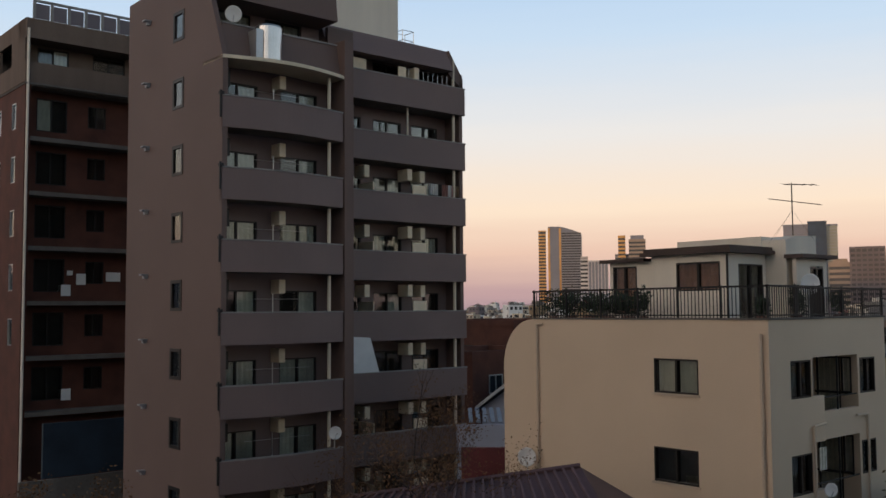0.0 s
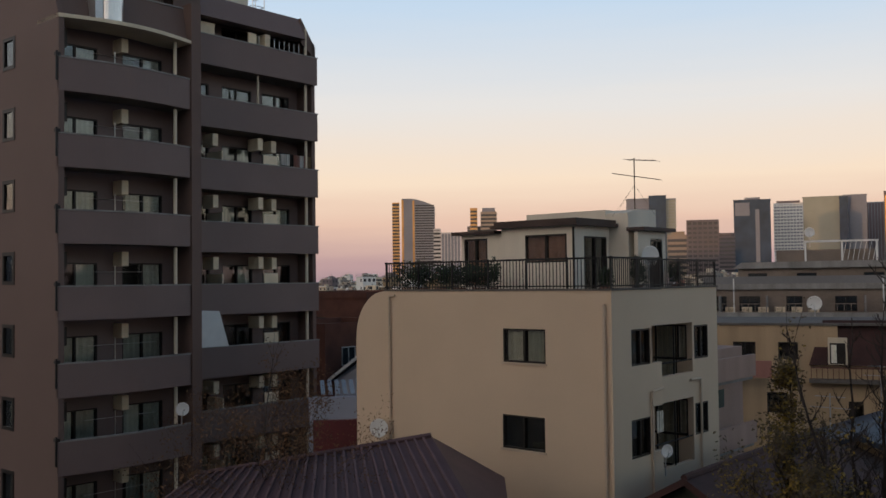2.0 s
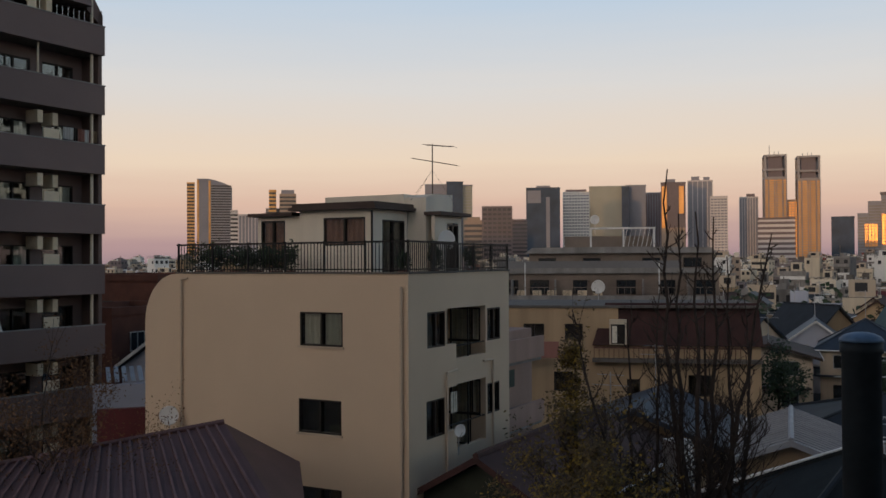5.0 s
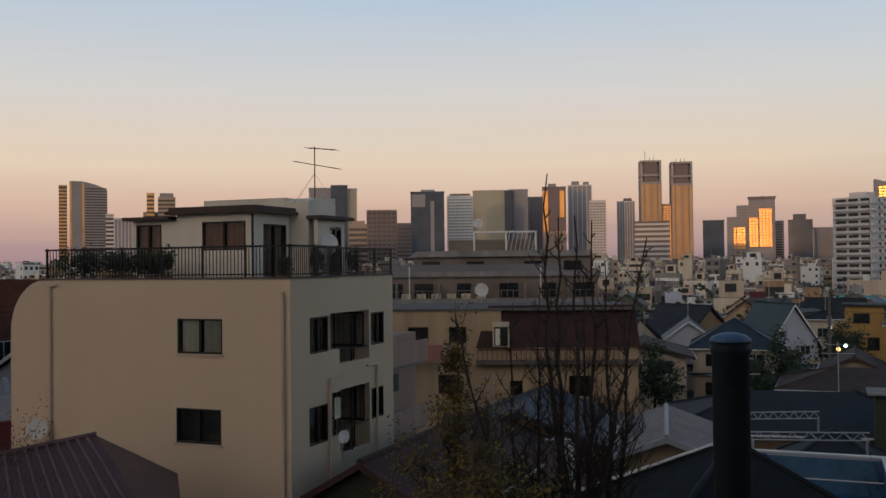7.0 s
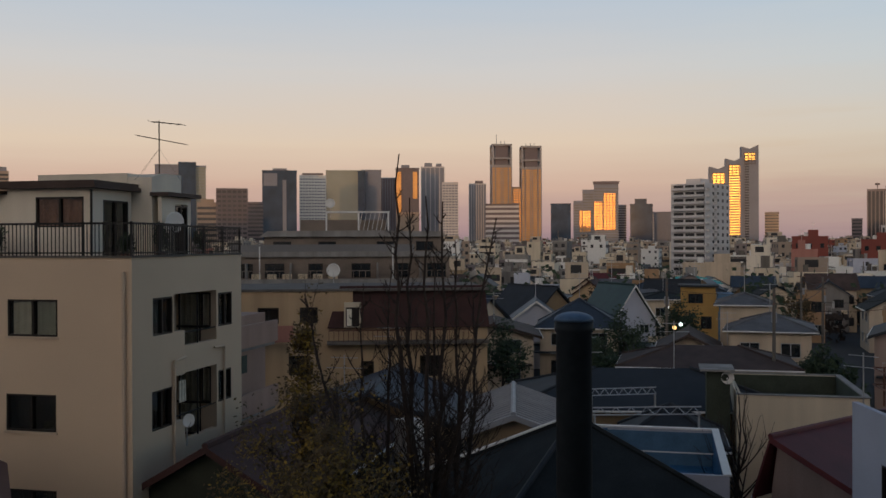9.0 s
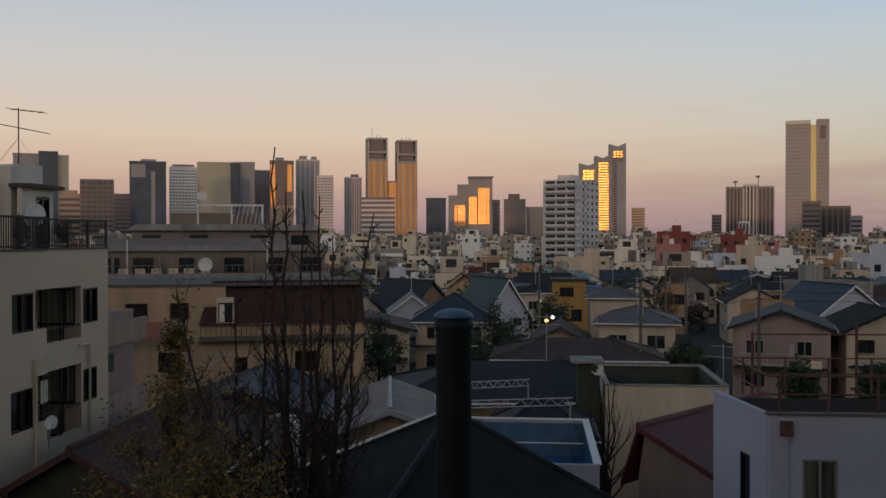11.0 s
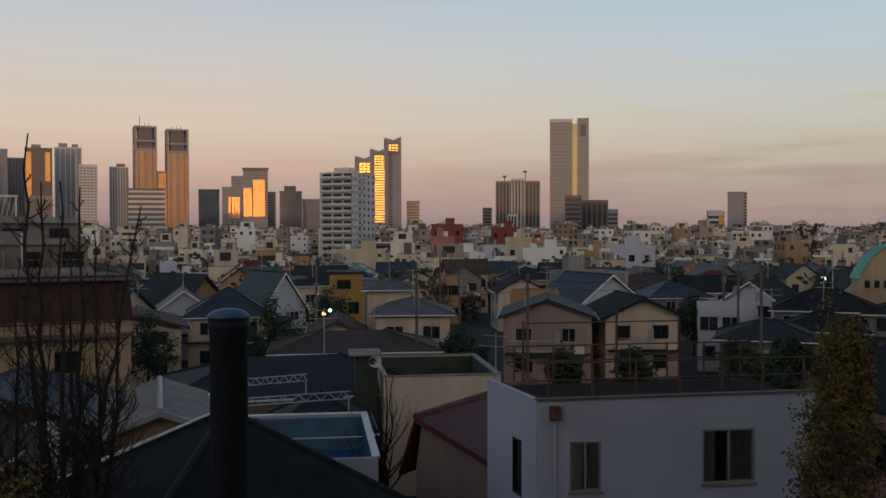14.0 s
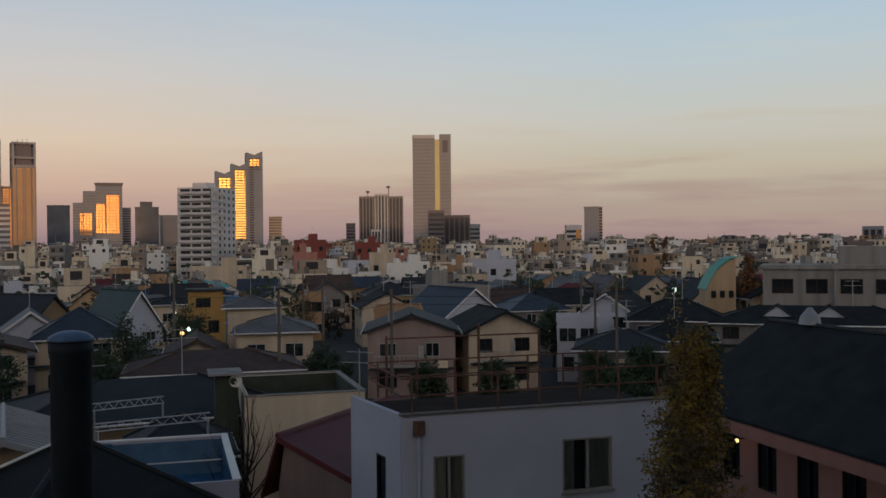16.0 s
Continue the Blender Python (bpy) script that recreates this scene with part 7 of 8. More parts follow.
def bare_tree(x, y, stems, seed, fork=5.5, r=0.17, twigs=34, reach=1.5, label="tall leafless tree with several upright stems"):
    """Upright stems, each (across the view, along it, top height), that part low on one trunk."""
    t = thing("tree", pose(x, y, 0), label, "tree")
    rnd = random.Random(seed)
    b = math.atan2(x, y)
    across, along = Vector((math.cos(b), -math.sin(b), 0)), Vector((math.sin(b), math.cos(b), 0))
    bm = bmesh.new()
    tube(bm, (0, 0, 0), (0.05, 0, fork * 0.5), r, r * 0.85, n=9)
    tube(bm, (0.05, 0, fork * 0.5), (0, 0, fork), r * 0.85, r * 0.7, n=9)
    part("trunk", bm, "bark", t)
    for a, c, top in stems:
        bm = bmesh.new()
        foot = across * a + along * c
        n = 12
        pts = []
        for i in range(n + 1):
            k = i / n
            z = fork - 0.2 + (top - fork + 0.2) * k
            out = min(1.0, (k * 1.9) ** 0.75) if abs(a) < 1.2 else k ** 0.8
            pts.append(foot * out + Vector((rnd.gauss(0, 0.035), rnd.gauss(0, 0.035), z)) if i else Vector((0, 0, z)))
        for i in range(n):
            tube(bm, pts[i], pts[i + 1], r * 0.5 * (1 - 0.82 * i / n), r * 0.5 * (1 - 0.82 * (i + 1) / n), n=6)
        stem = part("stem", bm, "bark", t)
        bm = bmesh.new()
        for _ in range(twigs):
            k = rnd.random() ** 1.35 * 0.96
            i = min(n - 1, int(k * n))
            p = pts[i].lerp(pts[i + 1], k * n - i)
            g = rnd.uniform(0, 6.283)
            twig(bm, p, (math.cos(g), math.sin(g), rnd.uniform(0.2, 1.0)), reach * (1.15 - k) * rnd.uniform(0.4, 1.0), 0.02, rnd, 2 if k < 0.55 else 1)
        tagged(part("twigwork", bm, "bark", stem), kind="stuff")
    return t


tree(-0.75, 27.6, 10.3, "slender street tree with sparse orange autumn leaves", "leaf_orange", 8, 21, limbs=20, depth=2, r=0.12, size=0.034, narrow=0.36, lump=0.35, kids=(2, 4))
tree(-9.6, 21.0, 9.0, "autumn tree with thin brown leaves", "leaf_orange", 22, 22, limbs=14, depth=2, r=0.12, size=0.036)
tree(11.4, 21.1, 10.6, "ginkgo tree with thinning dull yellow leaves", "leaf_olive", 7, 23, limbs=22, depth=2, r=0.14, size=0.048, narrow=0.22, lump=0.32, kids=(2, 3), column=0.85, second="leaf_yellow", clumps=170)
tree(10.4, 18.0, 8.6, "low tree with mottled orange and yellow leaves", "leaf_olive", 9, 29, limbs=18, depth=2, r=0.11, size=0.045, narrow=0.34, lump=0.38, kids=(2, 4), second="leaf_yellow", column=1.5, clumps=170)
bare_tree(13.1, 18.4, ((-0.62, 0.0, 14.6), (-0.38, 0.5, 13.6), (0.02, -0.3, 13.6), (0.42, 0.2, 13.5), (1.65, 0.1, 13.1)), 24)
bare_tree(14.3, 18.9, ((-0.5, 0.2, 12.2), (0.1, -0.2, 12.6), (0.5, 0.3, 11.6)), 35, r=0.14, label="leafless tree with thin upright stems")
bare_tree(12.2, 19.0, ((-0.4, 0.2, 11.6), (-1.7, -0.2, 11.4), (0.25, 0.3, 12.0)), 34, r=0.12, label="leafless tree with thin upright stems")
tree(22.1, 4.5, 10.6, "narrow ginkgo tree with dull yellow leaves", "leaf_yellow", 9, 25, limbs=26, depth=1, r=0.15, size=0.05, narrow=0.14, lump=0.3, base=0.3, column=1.9, second="leaf_olive", clumps=360)
tree(31.3, 23.4, 6.6, "bare pollarded garden tree", "leaf_orange", 0, 26, limbs=9, depth=1, r=0.14, up=0.6)
tree(33.2, 24.6, 6.2, "bare pollarded garden tree", "leaf_orange", 0, 27, limbs=9, depth=1, r=0.12, up=0.6)
tree(57.5, 53.5, 6.5, "dark evergreen garden tree", "leaf_green", 26, 31, limbs=12, depth=1, r=0.15, size=0.12, lump=0.7)
tree(72.0, 60.0, 6.5, "dark evergreen garden tree", "leaf_green", 26, 32, limbs=12, depth=1, r=0.15, size=0.14, lump=0.8)
tree(46.5, 55.5, 6.0, "dark evergreen garden tree", "leaf_green", 24, 33, limbs=12, depth=1, r=0.14, size=0.12, lump=0.7)
for x, y, h, s in ((293.8, 63.8, 11.6, 41), (294.3, 61.2, 12.0, 42)):
    tree(x, y, h, "distant reddish conical tree above the roofs", "leaf_orange", 18, s, limbs=16, depth=1, r=0.3, size=0.4, lump=0.5, narrow=0.13)
tree(139.6, 17.6, 10.0, "dark leafless tree beside the long pale building", "leaf_orange", 18, 43, limbs=14, depth=1, r=0.25, size=0.28, lump=0.7, narrow=0.24)
tree(116, 30, 6.6, "dark evergreen tree among dark roofs", "leaf_green", 24, 44, limbs=14, depth=1, r=0.2, size=0.2, lump=0.9)
tree(113, 22.5, 6.4, "dark evergreen tree among dark roofs", "leaf_green", 24, 45, limbs=14, depth=1, r=0.2, size=0.2, lump=0.9)
for x, y, h, s in ((76, 17.5, 4.2, 47), (72, 20.5, 4.0, 48), (79, 13.5, 4.4, 49), (66, 16.5, 3.8, 50), (62, 30, 4.0, 51), (66, 26.5, 3.6, 52), (58, 35, 4.0, 53), (65, 41, 4.4, 54), (79, 40, 5.0, 55), (52, 51, 4.6, 56), (58, 58, 5.0, 57)):
    tree(x, y, h, "dark dense garden shrub tree in a yard", "leaf_green", 22, s, limbs=12, depth=1, r=0.12, size=0.14, lump=0.6, base=0.15)
tree(92, 30.5, 5.6, "dark evergreen shrub tree beside a house", "leaf_green", 24, 46, limbs=12, depth=1, r=0.15, size=0.16, lump=0.6)


# ---- houses that can be told apart ----
gable_house(60.4, 74.3, -39 + 55, 7.5, 10, 4.6, 7.2, "house_cream", "roof_blue", "cream house with a blue-grey tiled gable roof")
gable_house(64.8, 72.0, -41, 4.6, 7, 5.0, 6.7, "white_paint", "roof_blue", "white gabled house with a blue-grey roof")
gable_house(72.5, 77.5, -43 + 40, 6.0, 8, 4.8, 7.7, "mustard", "roof_dark", "tan house with a dark steep gable roof")
gable_house(51.2, 62.2, -39.5, 6.6, 8, 4.9, 5.8, "house_cream", "roof_brown", "cream single-gabled house with a brown roof", over=0.7)
hip_house(63.4, 64.5, -45, 7, 7, 5.0, 7.4, "house_cream", "roof_blue", "house with a dark blue hip roof")
gable_house(73.5, 67.0, -48 + 30, 5.0, 7, 4.6, 8.2, "white_paint", "roof_green", "white house with a steep dark green roof")
yh = flat_block(83.0, 67.0, -51, 4.8, 5.5, 5.9, "house_ochre", "ochre yellow house with two rows of windows", storeys=2, clutter=False)
part("upper_storey", boxes((-1.4, -1.6, 5.5, 2.2, 2.6, 7.9)), "house_ochre", yh)
small_window(yh, pose(-0.6, -1.6, 6.2), 1.5, 1.0, "frame_dark")
part("dark_roof", boxes((-1.7, -1.9, 7.9, 2.5, 2.9, 8.1)), "roof_dark", yh)
part("blue_side", boxes((2.4, -2.3, 0, 4.0, 2.6, 7.2)), "house_blue", yh, "blue side wall")
hip_house(133, 108.5, -50.5, 10, 7, 5.7, 6.8, "white_paint", "turquoise", "white house with a turquoise metal roof")
flat_block(177, 114.5, -57, 5.0, 6, 11.3, "salmon", "bright salmon-pink rendered block", storeys=3)
flat_block(168, 104, -57, 9, 7, 8.0, "white", "white stepped flat-roofed house", storeys=2)
flat_block(172, 134, -52, 12, 8, 8.4, "house_cream", "long cream flat-roofed building", storeys=2)
flat_block(200, 108, -60, 6, 7, 11.0, "house_cream", "tall pale yellow block with square windows", storeys=3)
flat_block(192, 98, -60, 8, 6, 8.6, "white", "white box building with square windows", storeys=2)
flat_block(180, 72, -66, 9, 8, 9.6, "white_paint", "white three-storey flat-roofed building", storeys=3)
flat_block(176, 78, -64, 6, 6, 8.6, "house_orange", "orange-tan flat-roofed building with small windows", storeys=3)
hip_house(69.5, 48.3, -55, 6.2, 7, 5.5, 6.7, "house_cream", "roof_grey", "cream two-storey house with a grey hip roof")
hip_house(72.5, 53.0, -54, 4.0, 5, 7.2, 8.1, "house_cream", "roof_grey", "upper storey house with a low hip roof")
gable_house(61.6, 50.3, -51, 4.2, 7, 4.1, 5.15, "house_cream", "roof_brown", "low cream gable beside a brown roof", over=0.6, wins=False)
hip_house(57.0, 45.0, -50, 11.5, 7, 3.9, 5.1, "mustard", "roof_brown", "low house with a wide brown hip roof")
gable_house(70.8, 35.8, -63, 7.2, 9, 5.5, 6.8, "house_pink", "roof_dark", "grey-pink gabled house with two window rows")
gable_house(77.0, 30.0, -69 + 18, 6.4, 7.5, 5.3, 6.8, "house_cream", "roof_black", "cream gabled house with a low dark roof", over=0.6)
flat_block(87.2, 26.6, -72, 3.8, 5, 5.9, "white_paint", "small white box house", storeys=2, clutter=False)
gable_house(97.5, 41.5, -67 + 34, 7.5, 9, 4.8, 7.6, "white_paint", "roof_blue", "white gabled house with a slate blue roof")
flat_block(92, 48.0, -62, 5.0, 7, 6.1, "house_orange", "tan flat-roofed corner building", storeys=2, clutter=False)
hip_house(131, 40.5, -72, 7, 6, 5.2, 7.0, "white_paint", "roof_red", "white house with a red hipped roof")
gable_house(103, 28.0, -75 - 22, 6.0, 7, 5.0, 7.0, "white_paint", "roof_black", "white house under a dark gable roof")
hip_house(97.5, 19.5, -78, 9, 7, 5.0, 6.9, "house_grey", "roof_black", "low house with a dark hipped roof")
hip_house(80.5, 20.5, -76, 7.5, 7, 3.9, 5.3, "house_grey", "roof_dark", "low dark-roofed house beside the yard")
hip_house(86.5, 17.5, -79, 6.5, 6.5, 4.2, 5.7, "house_pink", "roof_black", "small house with a dark pyramid roof")
lh = hip_house(98.8, 6.5, -86, 18, 8, 4.9, 6.4, "house_grey", "roof_black", "long low house with dark roof and white gablets")
for q in (-3.4, 1.2):
    bm = bmesh.new()
    prism(bm, [(q - 1.3, 5.5), (q + 1.3, 5.5), (q, 6.5)], "y", -2.9, -0.6)
    part("gablet", bm, "white_paint", lh)
    for s in (-1, 1):
        bm = bmesh.new()
        prism(bm, [(q, 6.5), (q + s * 1.6, 5.3), (q + s * 1.6, 5.42), (q, 6.62)], "y", -3.1, -0.4)
        part("gablet_roof", bm, "roof_black", lh)
flat_block(111, 71, -58, 3.4, 5, 6.4, "house_orange", "small orange-tan flat building", storeys=2, clutter=False)
flat_block(258, 165, -57, 10, 9, 14.6, "far_red", "dark red brick office building", storeys=5)
flat_block(264, 147, -61, 9, 9, 13.6, "far_red", "dark red brick office building", storeys=5)
LAMPS = ((67.6, 56.8), (70.9, 58.8), (88.5, 75.4), (77.3, 57.9))
for x, y in LAMPS:
    s = thing("street_lamp", pose(x, y, 0), "lit street lamp among the houses", "lamp", "street lamps")
    bm = bmesh.new()
    tube(bm, (0, 0, 0), (0, 0, 4.9), 0.05, n=6)
    part("post", bm, "frame_dark", s)
    bm = bmesh.new()
    bmesh.ops.create_icosphere(bm, subdivisions=1, radius=0.2)
    part("bulb", bm, "lamp_white" if y > 58.5 else "lamp_warm", s, m=pose(0, 0, 5.0))


# ---- the carpet of houses out to the towers ----
TAKEN = [(36, 69, 14), (30, 52, 12), (51, 62, 7), (60, 74, 9), (65, 73, 5), (72, 77, 7), (63, 64, 7), (73, 67, 7), (86, 68, 6), (69, 48, 6), (61, 50, 6), (57, 45, 8), (71, 36, 8), (75, 28, 8), (88, 27, 6),
         (97, 41, 8), (93, 48, 7), (131, 40, 6), (103, 30, 7), (97, 19, 7), (99, 6, 11), (80, 20, 6), (86, 17, 6), (133, 108, 8), (172, 134, 7), (116, 30, 4), (113, 22, 4), (111, 71, 6), (124, 20, 6), (106, 3, 22), (122, 24, 4), (60, 12, 12)]


def town():
    """The nearer streets: single houses, each a thing."""
    rnd = random.Random(77)
    walls = ("house_cream", "white_paint", "mustard", "house_grey", "house_pink", "house_cream", "house_grey", "tan_render")
    roofs = ("roof_dark", "roof_brown", "roof_black", "roof_blue", "roof_dark", "roof_black", "roof_grey", "mansard")
    hues = ("cream", "white", "ochre", "grey", "pinkish", "cream", "dull grey", "tan")
    hs, bs = [], []
    for i in range(8):
        hs.append(gable_house(0, -400 - i, 0, rnd.uniform(5, 7), rnd.uniform(6, 8.5), rnd.uniform(4.5, 5.4), rnd.uniform(6.2, 7.6), walls[i], roofs[i], hues[i] + " gabled town house with small windows", "town houses", rnd=rnd))
        hs.append(hip_house(0, -420 - i, 0, rnd.uniform(6, 8), rnd.uniform(5.5, 7), rnd.uniform(4.8, 5.6), rnd.uniform(6.2, 7.2), walls[-1 - i], roofs[(i * 3) % 8], hues[-1 - i] + " town house with a hipped roof", "town houses", rnd=rnd))
    for i in range(5):
        bs.append(flat_block(0, -440 - i, 0, rnd.uniform(6, 9), rnd.uniform(6, 8), (6.4, 6.9, 7.2, 6.2, 7.4)[i], ("white_paint", "house_cream", "house_orange", "white_paint", "concrete")[i], ("white", "cream", "orange-tan", "bluish white", "grey")[i] + " flat-roofed town building with tank", "town blocks", storeys=(2, 2, 3, 2, 3)[i], rnd=rnd))
    shrubs = [tree(1.0 + i, -140 - i, (5.6, 6.6, 5.0, 7.2)[i], ("dark evergreen garden tree between houses", "brown half-bare garden tree between houses")[i % 2], ("leaf_green", "leaf_olive")[i % 2], (20, 7)[i % 2], 60 + i, limbs=12, depth=1, r=0.14, size=0.15, lump=0.65, narrow=0.3) for i in range(4)]
    used = set()
    R = 84.0
    while R < 150:
        a = 38.0
        while a < 94:
            a += math.degrees(7.6 * rnd.uniform(0.9, 1.4) / R)
            rr = R + rnd.uniform(-3, 3)
            x, y = rr * math.sin(radians(a)), rr * math.cos(radians(a))
            if any((x - p) ** 2 + (y - q) ** 2 < (s + 3.5) ** 2 for p, q, s in TAKEN):
                continue
            if rnd.random() < 0.2:
                src = rnd.choice(shrubs)
                m = pose(x, y, 0, 0, 0, rnd.uniform(0, 360))
                if src.name not in used:
                    used.add(src.name)
                    src.matrix_basis = m
                else:
                    copy_thing(src, m)
                continue
            src = rnd.choice(bs if rnd.random() < 0.1 and R > 100 else hs if R > 100 else [h for i, h in enumerate(hs) if i in (6, 8, 7, 9, 12)])
            m = pose(x, y, 0, 0, 0, -49.5 + rnd.choice((0, 90, 180, 270)) + rnd.gauss(0, 5))
            if src.name not in used:
                used.add(src.name)
                src.matrix_basis = m
            else:
                copy_thing(src, m)
        R += 10.5


def far_town():
    """The uncountable roofs further off, one joined sheet of small buildings."""
    rnd = random.Random(78)
    mats = ["cream_light", "cream", "white_paint", "far_tan", "concrete", "mustard", "far_red", "roof_dark", "roof_brown", "roof_grey", "roof_blue", "roof_green", "roof_red", "window_far", "concrete_dark", "white", "leaf_green", "house_grey", "house_orange", "salmon", "house_cream", "bark", "town_window", "far_brown", "far_mauve"]
    V, F, MI = [], [], []

    def quad(m, pts, mi):
        i = len(V)
        V.extend(tuple(m @ Vector(p)) for p in pts)
        F.append(tuple(range(i, i + len(pts))))
        MI.append(mi)

    def block(m, x0, y0, z0, x1, y1, z1, mi):
        quad(m, ((x0, y0, z0), (x1, y0, z0), (x1, y0, z1), (x0, y0, z1)), mi)
        quad(m, ((x1, y0, z0), (x1, y1, z0), (x1, y1, z1), (x1, y0, z1)), mi)
        quad(m, ((x1, y1, z0), (x0, y1, z0), (x0, y1, z1), (x1, y1, z1)), mi)
        quad(m, ((x0, y1, z0), (x0, y0, z0), (x0, y0, z1), (x0, y1, z1)), mi)
        quad(m, ((x0, y0, z1), (x1, y0, z1), (x1, y1, z1), (x0, y1, z1)), 14 if x1 - x0 > 4 else mi)

    R = 152.0
    while R < 1150:
        a = 1.0
        while a < 96:
            a += math.degrees((5.4 + R * 0.009) * rnd.uniform(0.7, 1.6) / R)
            rr = R + rnd.uniform(-6, 6)
            x, y = rr * math.sin(radians(a)), rr * math.cos(radians(a))
            if (x - 340) ** 2 + (y - 276) ** 2 < 20 ** 2 or abs(a - 50.6) < 2.3 and 285 < R < 425 or a < 9 and R < 300:
                continue
            turn = -49.5 + rnd.choice((0, 90)) + rnd.gauss(0, 7)
            g = dip(math.hypot(x, y))
            m = pose(x, y, g - 0.6, 0, 0, turn)
            k = 1 + min(1.0, (R - 150) / 600)
            w, d = rnd.uniform(3.4, 6.8) * k ** 0.6, rnd.uniform(4.0, 6.8) * k ** 0.6
            wall = rnd.choices((0, 1, 2, 3, 4, 5, 6, 14, 15, 17, 18, 19, 20, 23, 24), (4.5, 4.5, 0.6, 3, 2.6, 2.6, 1.0, 2.6, 3.2, 1.4, 1.8, 0.4, 5, 1.6, 2.4))[0]
            if rnd.random() < (0.62 if R < 260 else 0.30):
                h = rnd.uniform(4.8, 6.8)
                block(m, -w / 2, -d / 2, 0, w / 2, d / 2, h, wall)
                r = rnd.uniform(1.2, 2.2)
                rf = rnd.choices((7, 8, 9, 10, 11, 12), (8, 5, 2.5, 3, 1, 0.8))[0]
                o = 0.45
                quad(m, ((-w / 2 - o, -d / 2 - o, h - 0.2), (w / 2 + o, -d / 2 - o, h - 0.2), (w / 2 + o, 0, h + r), (-w / 2 - o, 0, h + r)), rf)
                quad(m, ((w / 2 + o, d / 2 + o, h - 0.2), (-w / 2 - o, d / 2 + o, h - 0.2), (-w / 2 - o, 0, h + r), (w / 2 + o, 0, h + r)), rf)
                for s in (-1, 1):
                    quad(m, ((s * w / 2, -d / 2, h), (s * w / 2, d / 2, h), (s * w / 2, 0, h + r)), wall)
            else:
                top = (8.0 if R < 230 else 9.5 if R < 400 else 12.0 if R < 700 else 15.0) - g + 0.6
                h = min(top * rnd.uniform(0.85, 1.0), rnd.choice((6.5, 7.0, 8.0, 9.0, 10.0, 12.0, 13.0, 15.0, 18.0)) * rnd.uniform(0.9, 1.1))
                if R > 330 and rnd.random() < 0.07 + R / 9000:
                    h = 12.5 - g + R * rnd.uniform(0.0, 0.009) * rnd.random() ** 0.6
                if abs(a - 50.6) < 2.6 and R < 440:
                    h = min(h, 12.5 - g - R * 0.033)
                block(m, -w / 2, -d / 2, 0, w / 2, d / 2, h, wall)
                q = rnd.uniform(-0.25, 0.2) * w
                block(m, q, -d / 6, h, q + w * 0.25, d / 5, h + rnd.uniform(1.2, 2.4), rnd.choice((wall, 0, 4, 14)))
                if rnd.random() < 0.4:
                    q, e = rnd.uniform(-0.45, 0.0) * w, w * rnd.uniform(0.3, 0.5)
                    z = h + rnd.uniform(2.0, 2.7)
                    block(m, q, -d / 2 + 0.6, h, q + e, d / 3, z, rnd.choice((wall, 1, 3, 17, 20)))
                    for y0 in (-d / 2 + 0.56, d / 3 + 0.04):
                        quad(m, ((q + 0.2 * e, y0, h + 0.8), (q + 0.8 * e, y0, h + 0.8), (q + 0.8 * e, y0, z - 0.4), (q + 0.2 * e, y0, z - 0.4)), 22)
                    for x0 in (q - 0.04, q + e + 0.04):
                        quad(m, ((x0, -d / 6, h + 0.8), (x0, d / 6, h + 0.8), (x0, d / 6, z - 0.4), (x0, -d / 6, z - 0.4)), 22)
                if rnd.random() < 0.45:
                    for f in range(int(h / 2.9)):
                        z = (f + 1) * 2.9 - 1.6
                        for y0, y1 in ((-d / 2 - 0.9, -d / 2), (d / 2, d / 2 + 0.9)):
                            block(m, -w * 0.46, y0, z, w * 0.46, y1, z + 0.95, rnd.choice((wall, wall, 15, 4)))
                if rnd.random() < 0.5:
                    q = rnd.uniform(-0.4, 0.4) * w
                    block(m, q, 0, h, q + 0.12 + R * 0.0003, 0.1, h + rnd.uniform(2.2, 4.2), 14)
                    block(m, q - 0.7, 0, h + 2.0, q + 0.8, 0.06, h + 2.1, 14)
                if rnd.random() < 0.6:
                    for y0 in (-d / 2, d / 2 - 0.1):
                        block(m, -w / 2, y0, h + 0.75, w / 2, y0 + 0.1, h + 0.85 + R * 0.0001, rnd.choice((4, 15, 14)))
                        for q in range(int(w / 1.2)):
                            block(m, -w / 2 + 1.2 * q, y0, h, -w / 2 + 1.2 * q + 0.1, y0 + 0.08, h + 0.8, 14)
                for _ in range(rnd.randint(1, 5)):
                    q, p = rnd.uniform(-0.4, 0.35) * w, rnd.uniform(-0.4, 0.3) * d
                    block(m, q, p, h, q + 0.8, p + 0.8, h + rnd.uniform(0.7, 1.5), rnd.choice((15, 4, 14)))
                block(m, -w / 2, -d / 2 - 0.1, h - 0.15, w / 2, -d / 2 + 0.3, h + 0.35, rnd.choice((wall, 15, 4)))
            n = max(1, int((h - 0.5) / 2.9))
            band = rnd.random() < 0.25
            if rnd.random() < 0.7:
                for s in (-1, 1):
                    for _ in range(rnd.randint(1, 4)):
                        p, z = rnd.uniform(-0.42, 0.3) * w, rnd.uniform(h * 0.3, h - 0.9)
                        block(m, p, s * d / 2 - 0.35, z, p + 0.8, s * d / 2 + 0.35, z + 0.6, rnd.choice((15, 20, 4, 14)))
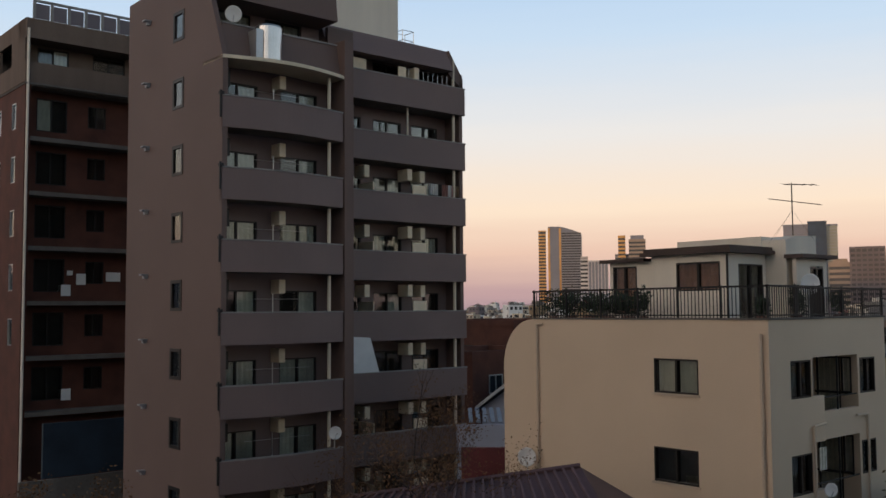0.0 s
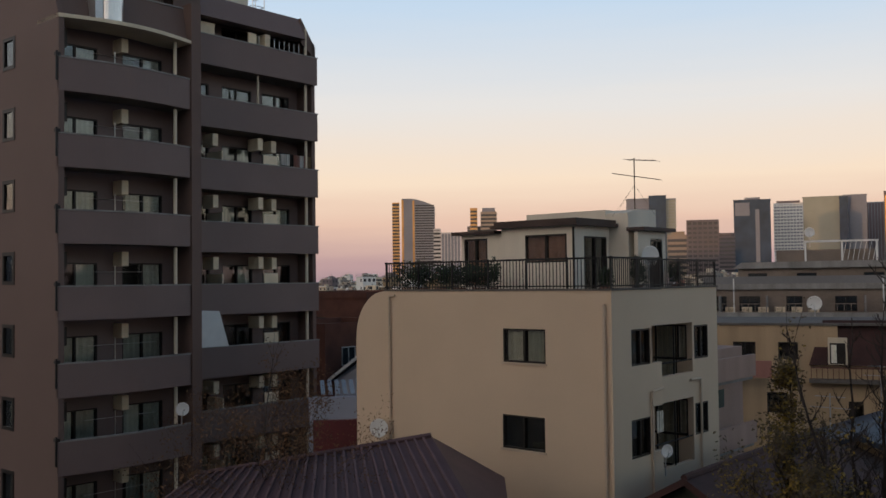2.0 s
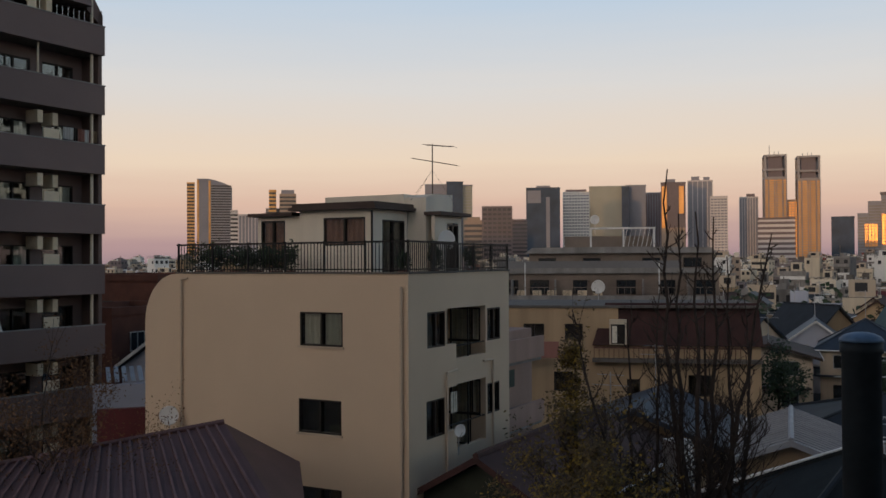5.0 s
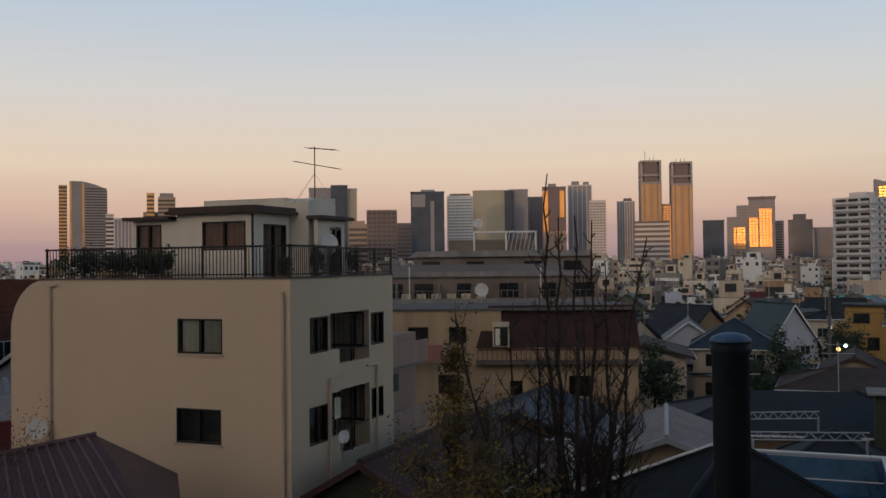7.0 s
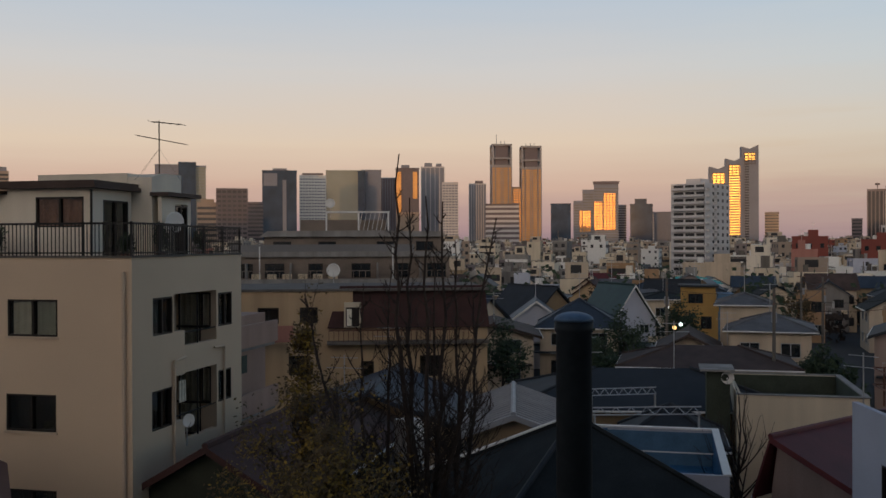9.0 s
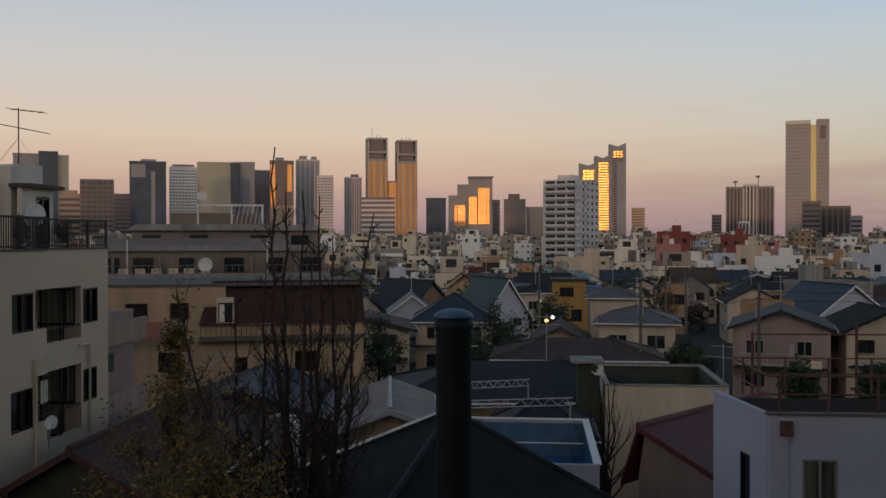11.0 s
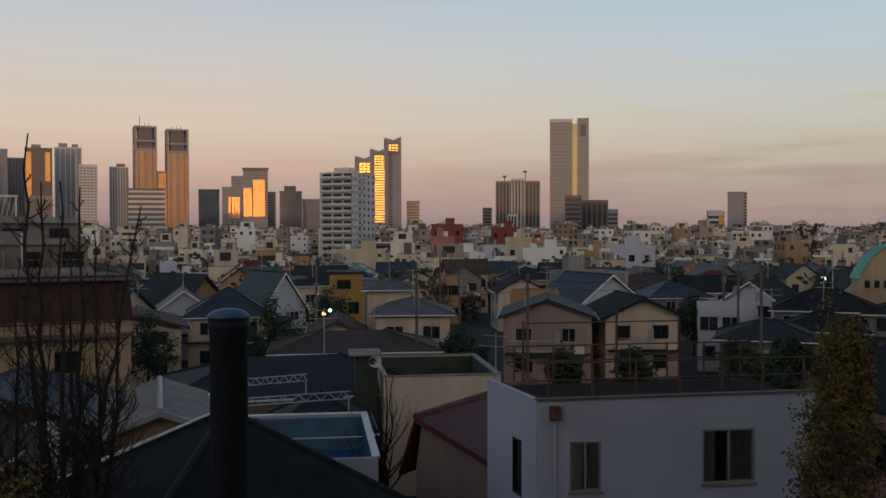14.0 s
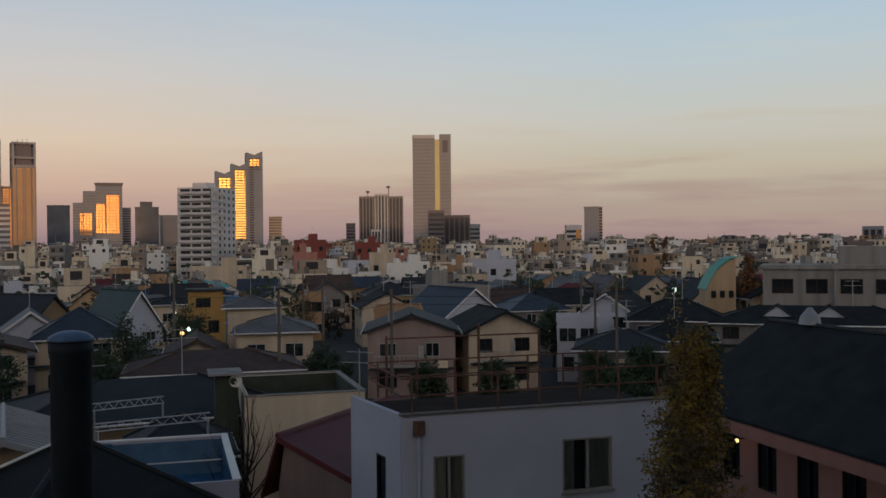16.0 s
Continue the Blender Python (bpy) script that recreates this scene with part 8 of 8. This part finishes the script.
            for f in range(n):
                z = (f + 1) * (h - 0.4) / n - 1.75
                for s in (-1, 1):
                    if band:
                        quad(m, ((-w * 0.44, s * (d / 2 + 0.04), z), (w * 0.44, s * (d / 2 + 0.04), z), (w * 0.44, s * (d / 2 + 0.04), z + 1.2), (-w * 0.44, s * (d / 2 + 0.04), z + 1.2)), 22)
                    else:
                        c = max(2, int(w / 2.1))
                        for g in range(c):
                            p = -w / 2 + (g + 0.5) * w / c
                            if rnd.random() < 0.85:
                                quad(m, ((p - 0.6, s * (d / 2 + 0.04), z), (p + 0.6, s * (d / 2 + 0.04), z), (p + 0.6, s * (d / 2 + 0.04), z + 1.3), (p - 0.6, s * (d / 2 + 0.04), z + 1.3)), 22)
                    c = max(2, int(d / 2.5))
                    for g in range(c):
                        p = -d / 2 + (g + 0.5) * d / c
                        if rnd.random() < 0.7:
                            quad(m, ((s * (w / 2 + 0.04), p - 0.5, z), (s * (w / 2 + 0.04), p + 0.5, z), (s * (w / 2 + 0.04), p + 0.5, z + 1.2), (s * (w / 2 + 0.04), p - 0.5, z + 1.2)), 22)
        R += 8.8 + R * 0.02
    # dark tree clumps between the roofs
    for _ in range(760):
        a, rr = radians(rnd.uniform(20, 96)), rnd.uniform(128, 600)
        c = Vector((rr * math.sin(a), rr * math.cos(a), dip(rr)))
        s = rnd.uniform(1.6, 3.8)
        for _ in range(70):
            p = c + Vector((rnd.gauss(0, s * 0.5), rnd.gauss(0, s * 0.5), abs(rnd.gauss(s * 1.3, s * 0.55))))
            n1 = Vector((rnd.gauss(0, 1), rnd.gauss(0, 1), rnd.gauss(0, 1))).normalized() * 0.55
            n2 = n1.orthogonal().normalized() * 0.4
            quad(Matrix(), (p - n1, p + n2, p + n1, p - n2), 16 if s > 2.4 else 21)
    me = bpy.data.meshes.new("far_houses")
    me.from_pydata(V, [], F)
    for k in mats:
        me.materials.append(M[k])
    me.polygons.foreach_set("material_index", MI)
    tagged(new("far_houses", me), "dense sea of pale and dark city houses", "houses", kind="stuff")


town()
far_town()


def utility_poles():
    rnd = random.Random(9)
    for x, y in ((62, 33), (58, 40), (80, 50), (84, 24), (92, 60), (68, 58), (76, 20), (100, 30)):
        t = thing("utility_pole", pose(x, y, 0, 0, 0, rnd.uniform(0, 90)), "grey concrete utility pole with crossarms", "pole", "utility poles")
        bm = bmesh.new()
        tube(bm, (0, 0, 0), (0, 0, 9.4), 0.15, 0.1, n=8)
        part("post", bm, "concrete_dark", t)
        for z in (8.9, 8.3):
            part("crossarm", boxes((-0.8, -0.05, z, 0.8, 0.05, z + 0.08)), "rust", t)
        bm = bmesh.new()
        tube(bm, (0.28, 0, 7.0), (0.28, 0, 7.7), 0.2, n=10)
        part("transformer", bm, "grey_sheet", t)


utility_poles()


def cable(p, q, sag):
    bm = bmesh.new()
    p, q = Vector(p), Vector(q)
    pts = [p.lerp(q, i / 12) - Vector((0, 0, sag * 4 * (i / 12) * (1 - i / 12))) for i in range(13)]
    for a, b in zip(pts, pts[1:]):
        tube(bm, a, b, 0.022, n=4)
    tagged(new("cable", data_of("cable", bm, "black")), "thin black overhead cable between poles", "cable", "overhead cables")


for a, b in (((62, 33), (58, 40)), ((62, 33), (84, 24)), ((58, 40), (80, 50)), ((80, 50), (92, 60)), ((84, 24), (76, 20)), ((80, 50), (68, 58)), ((100, 30), (84, 24))):
    for z in (8.95, 8.35):
        cable((*a, z), (*b, z), 0.5)
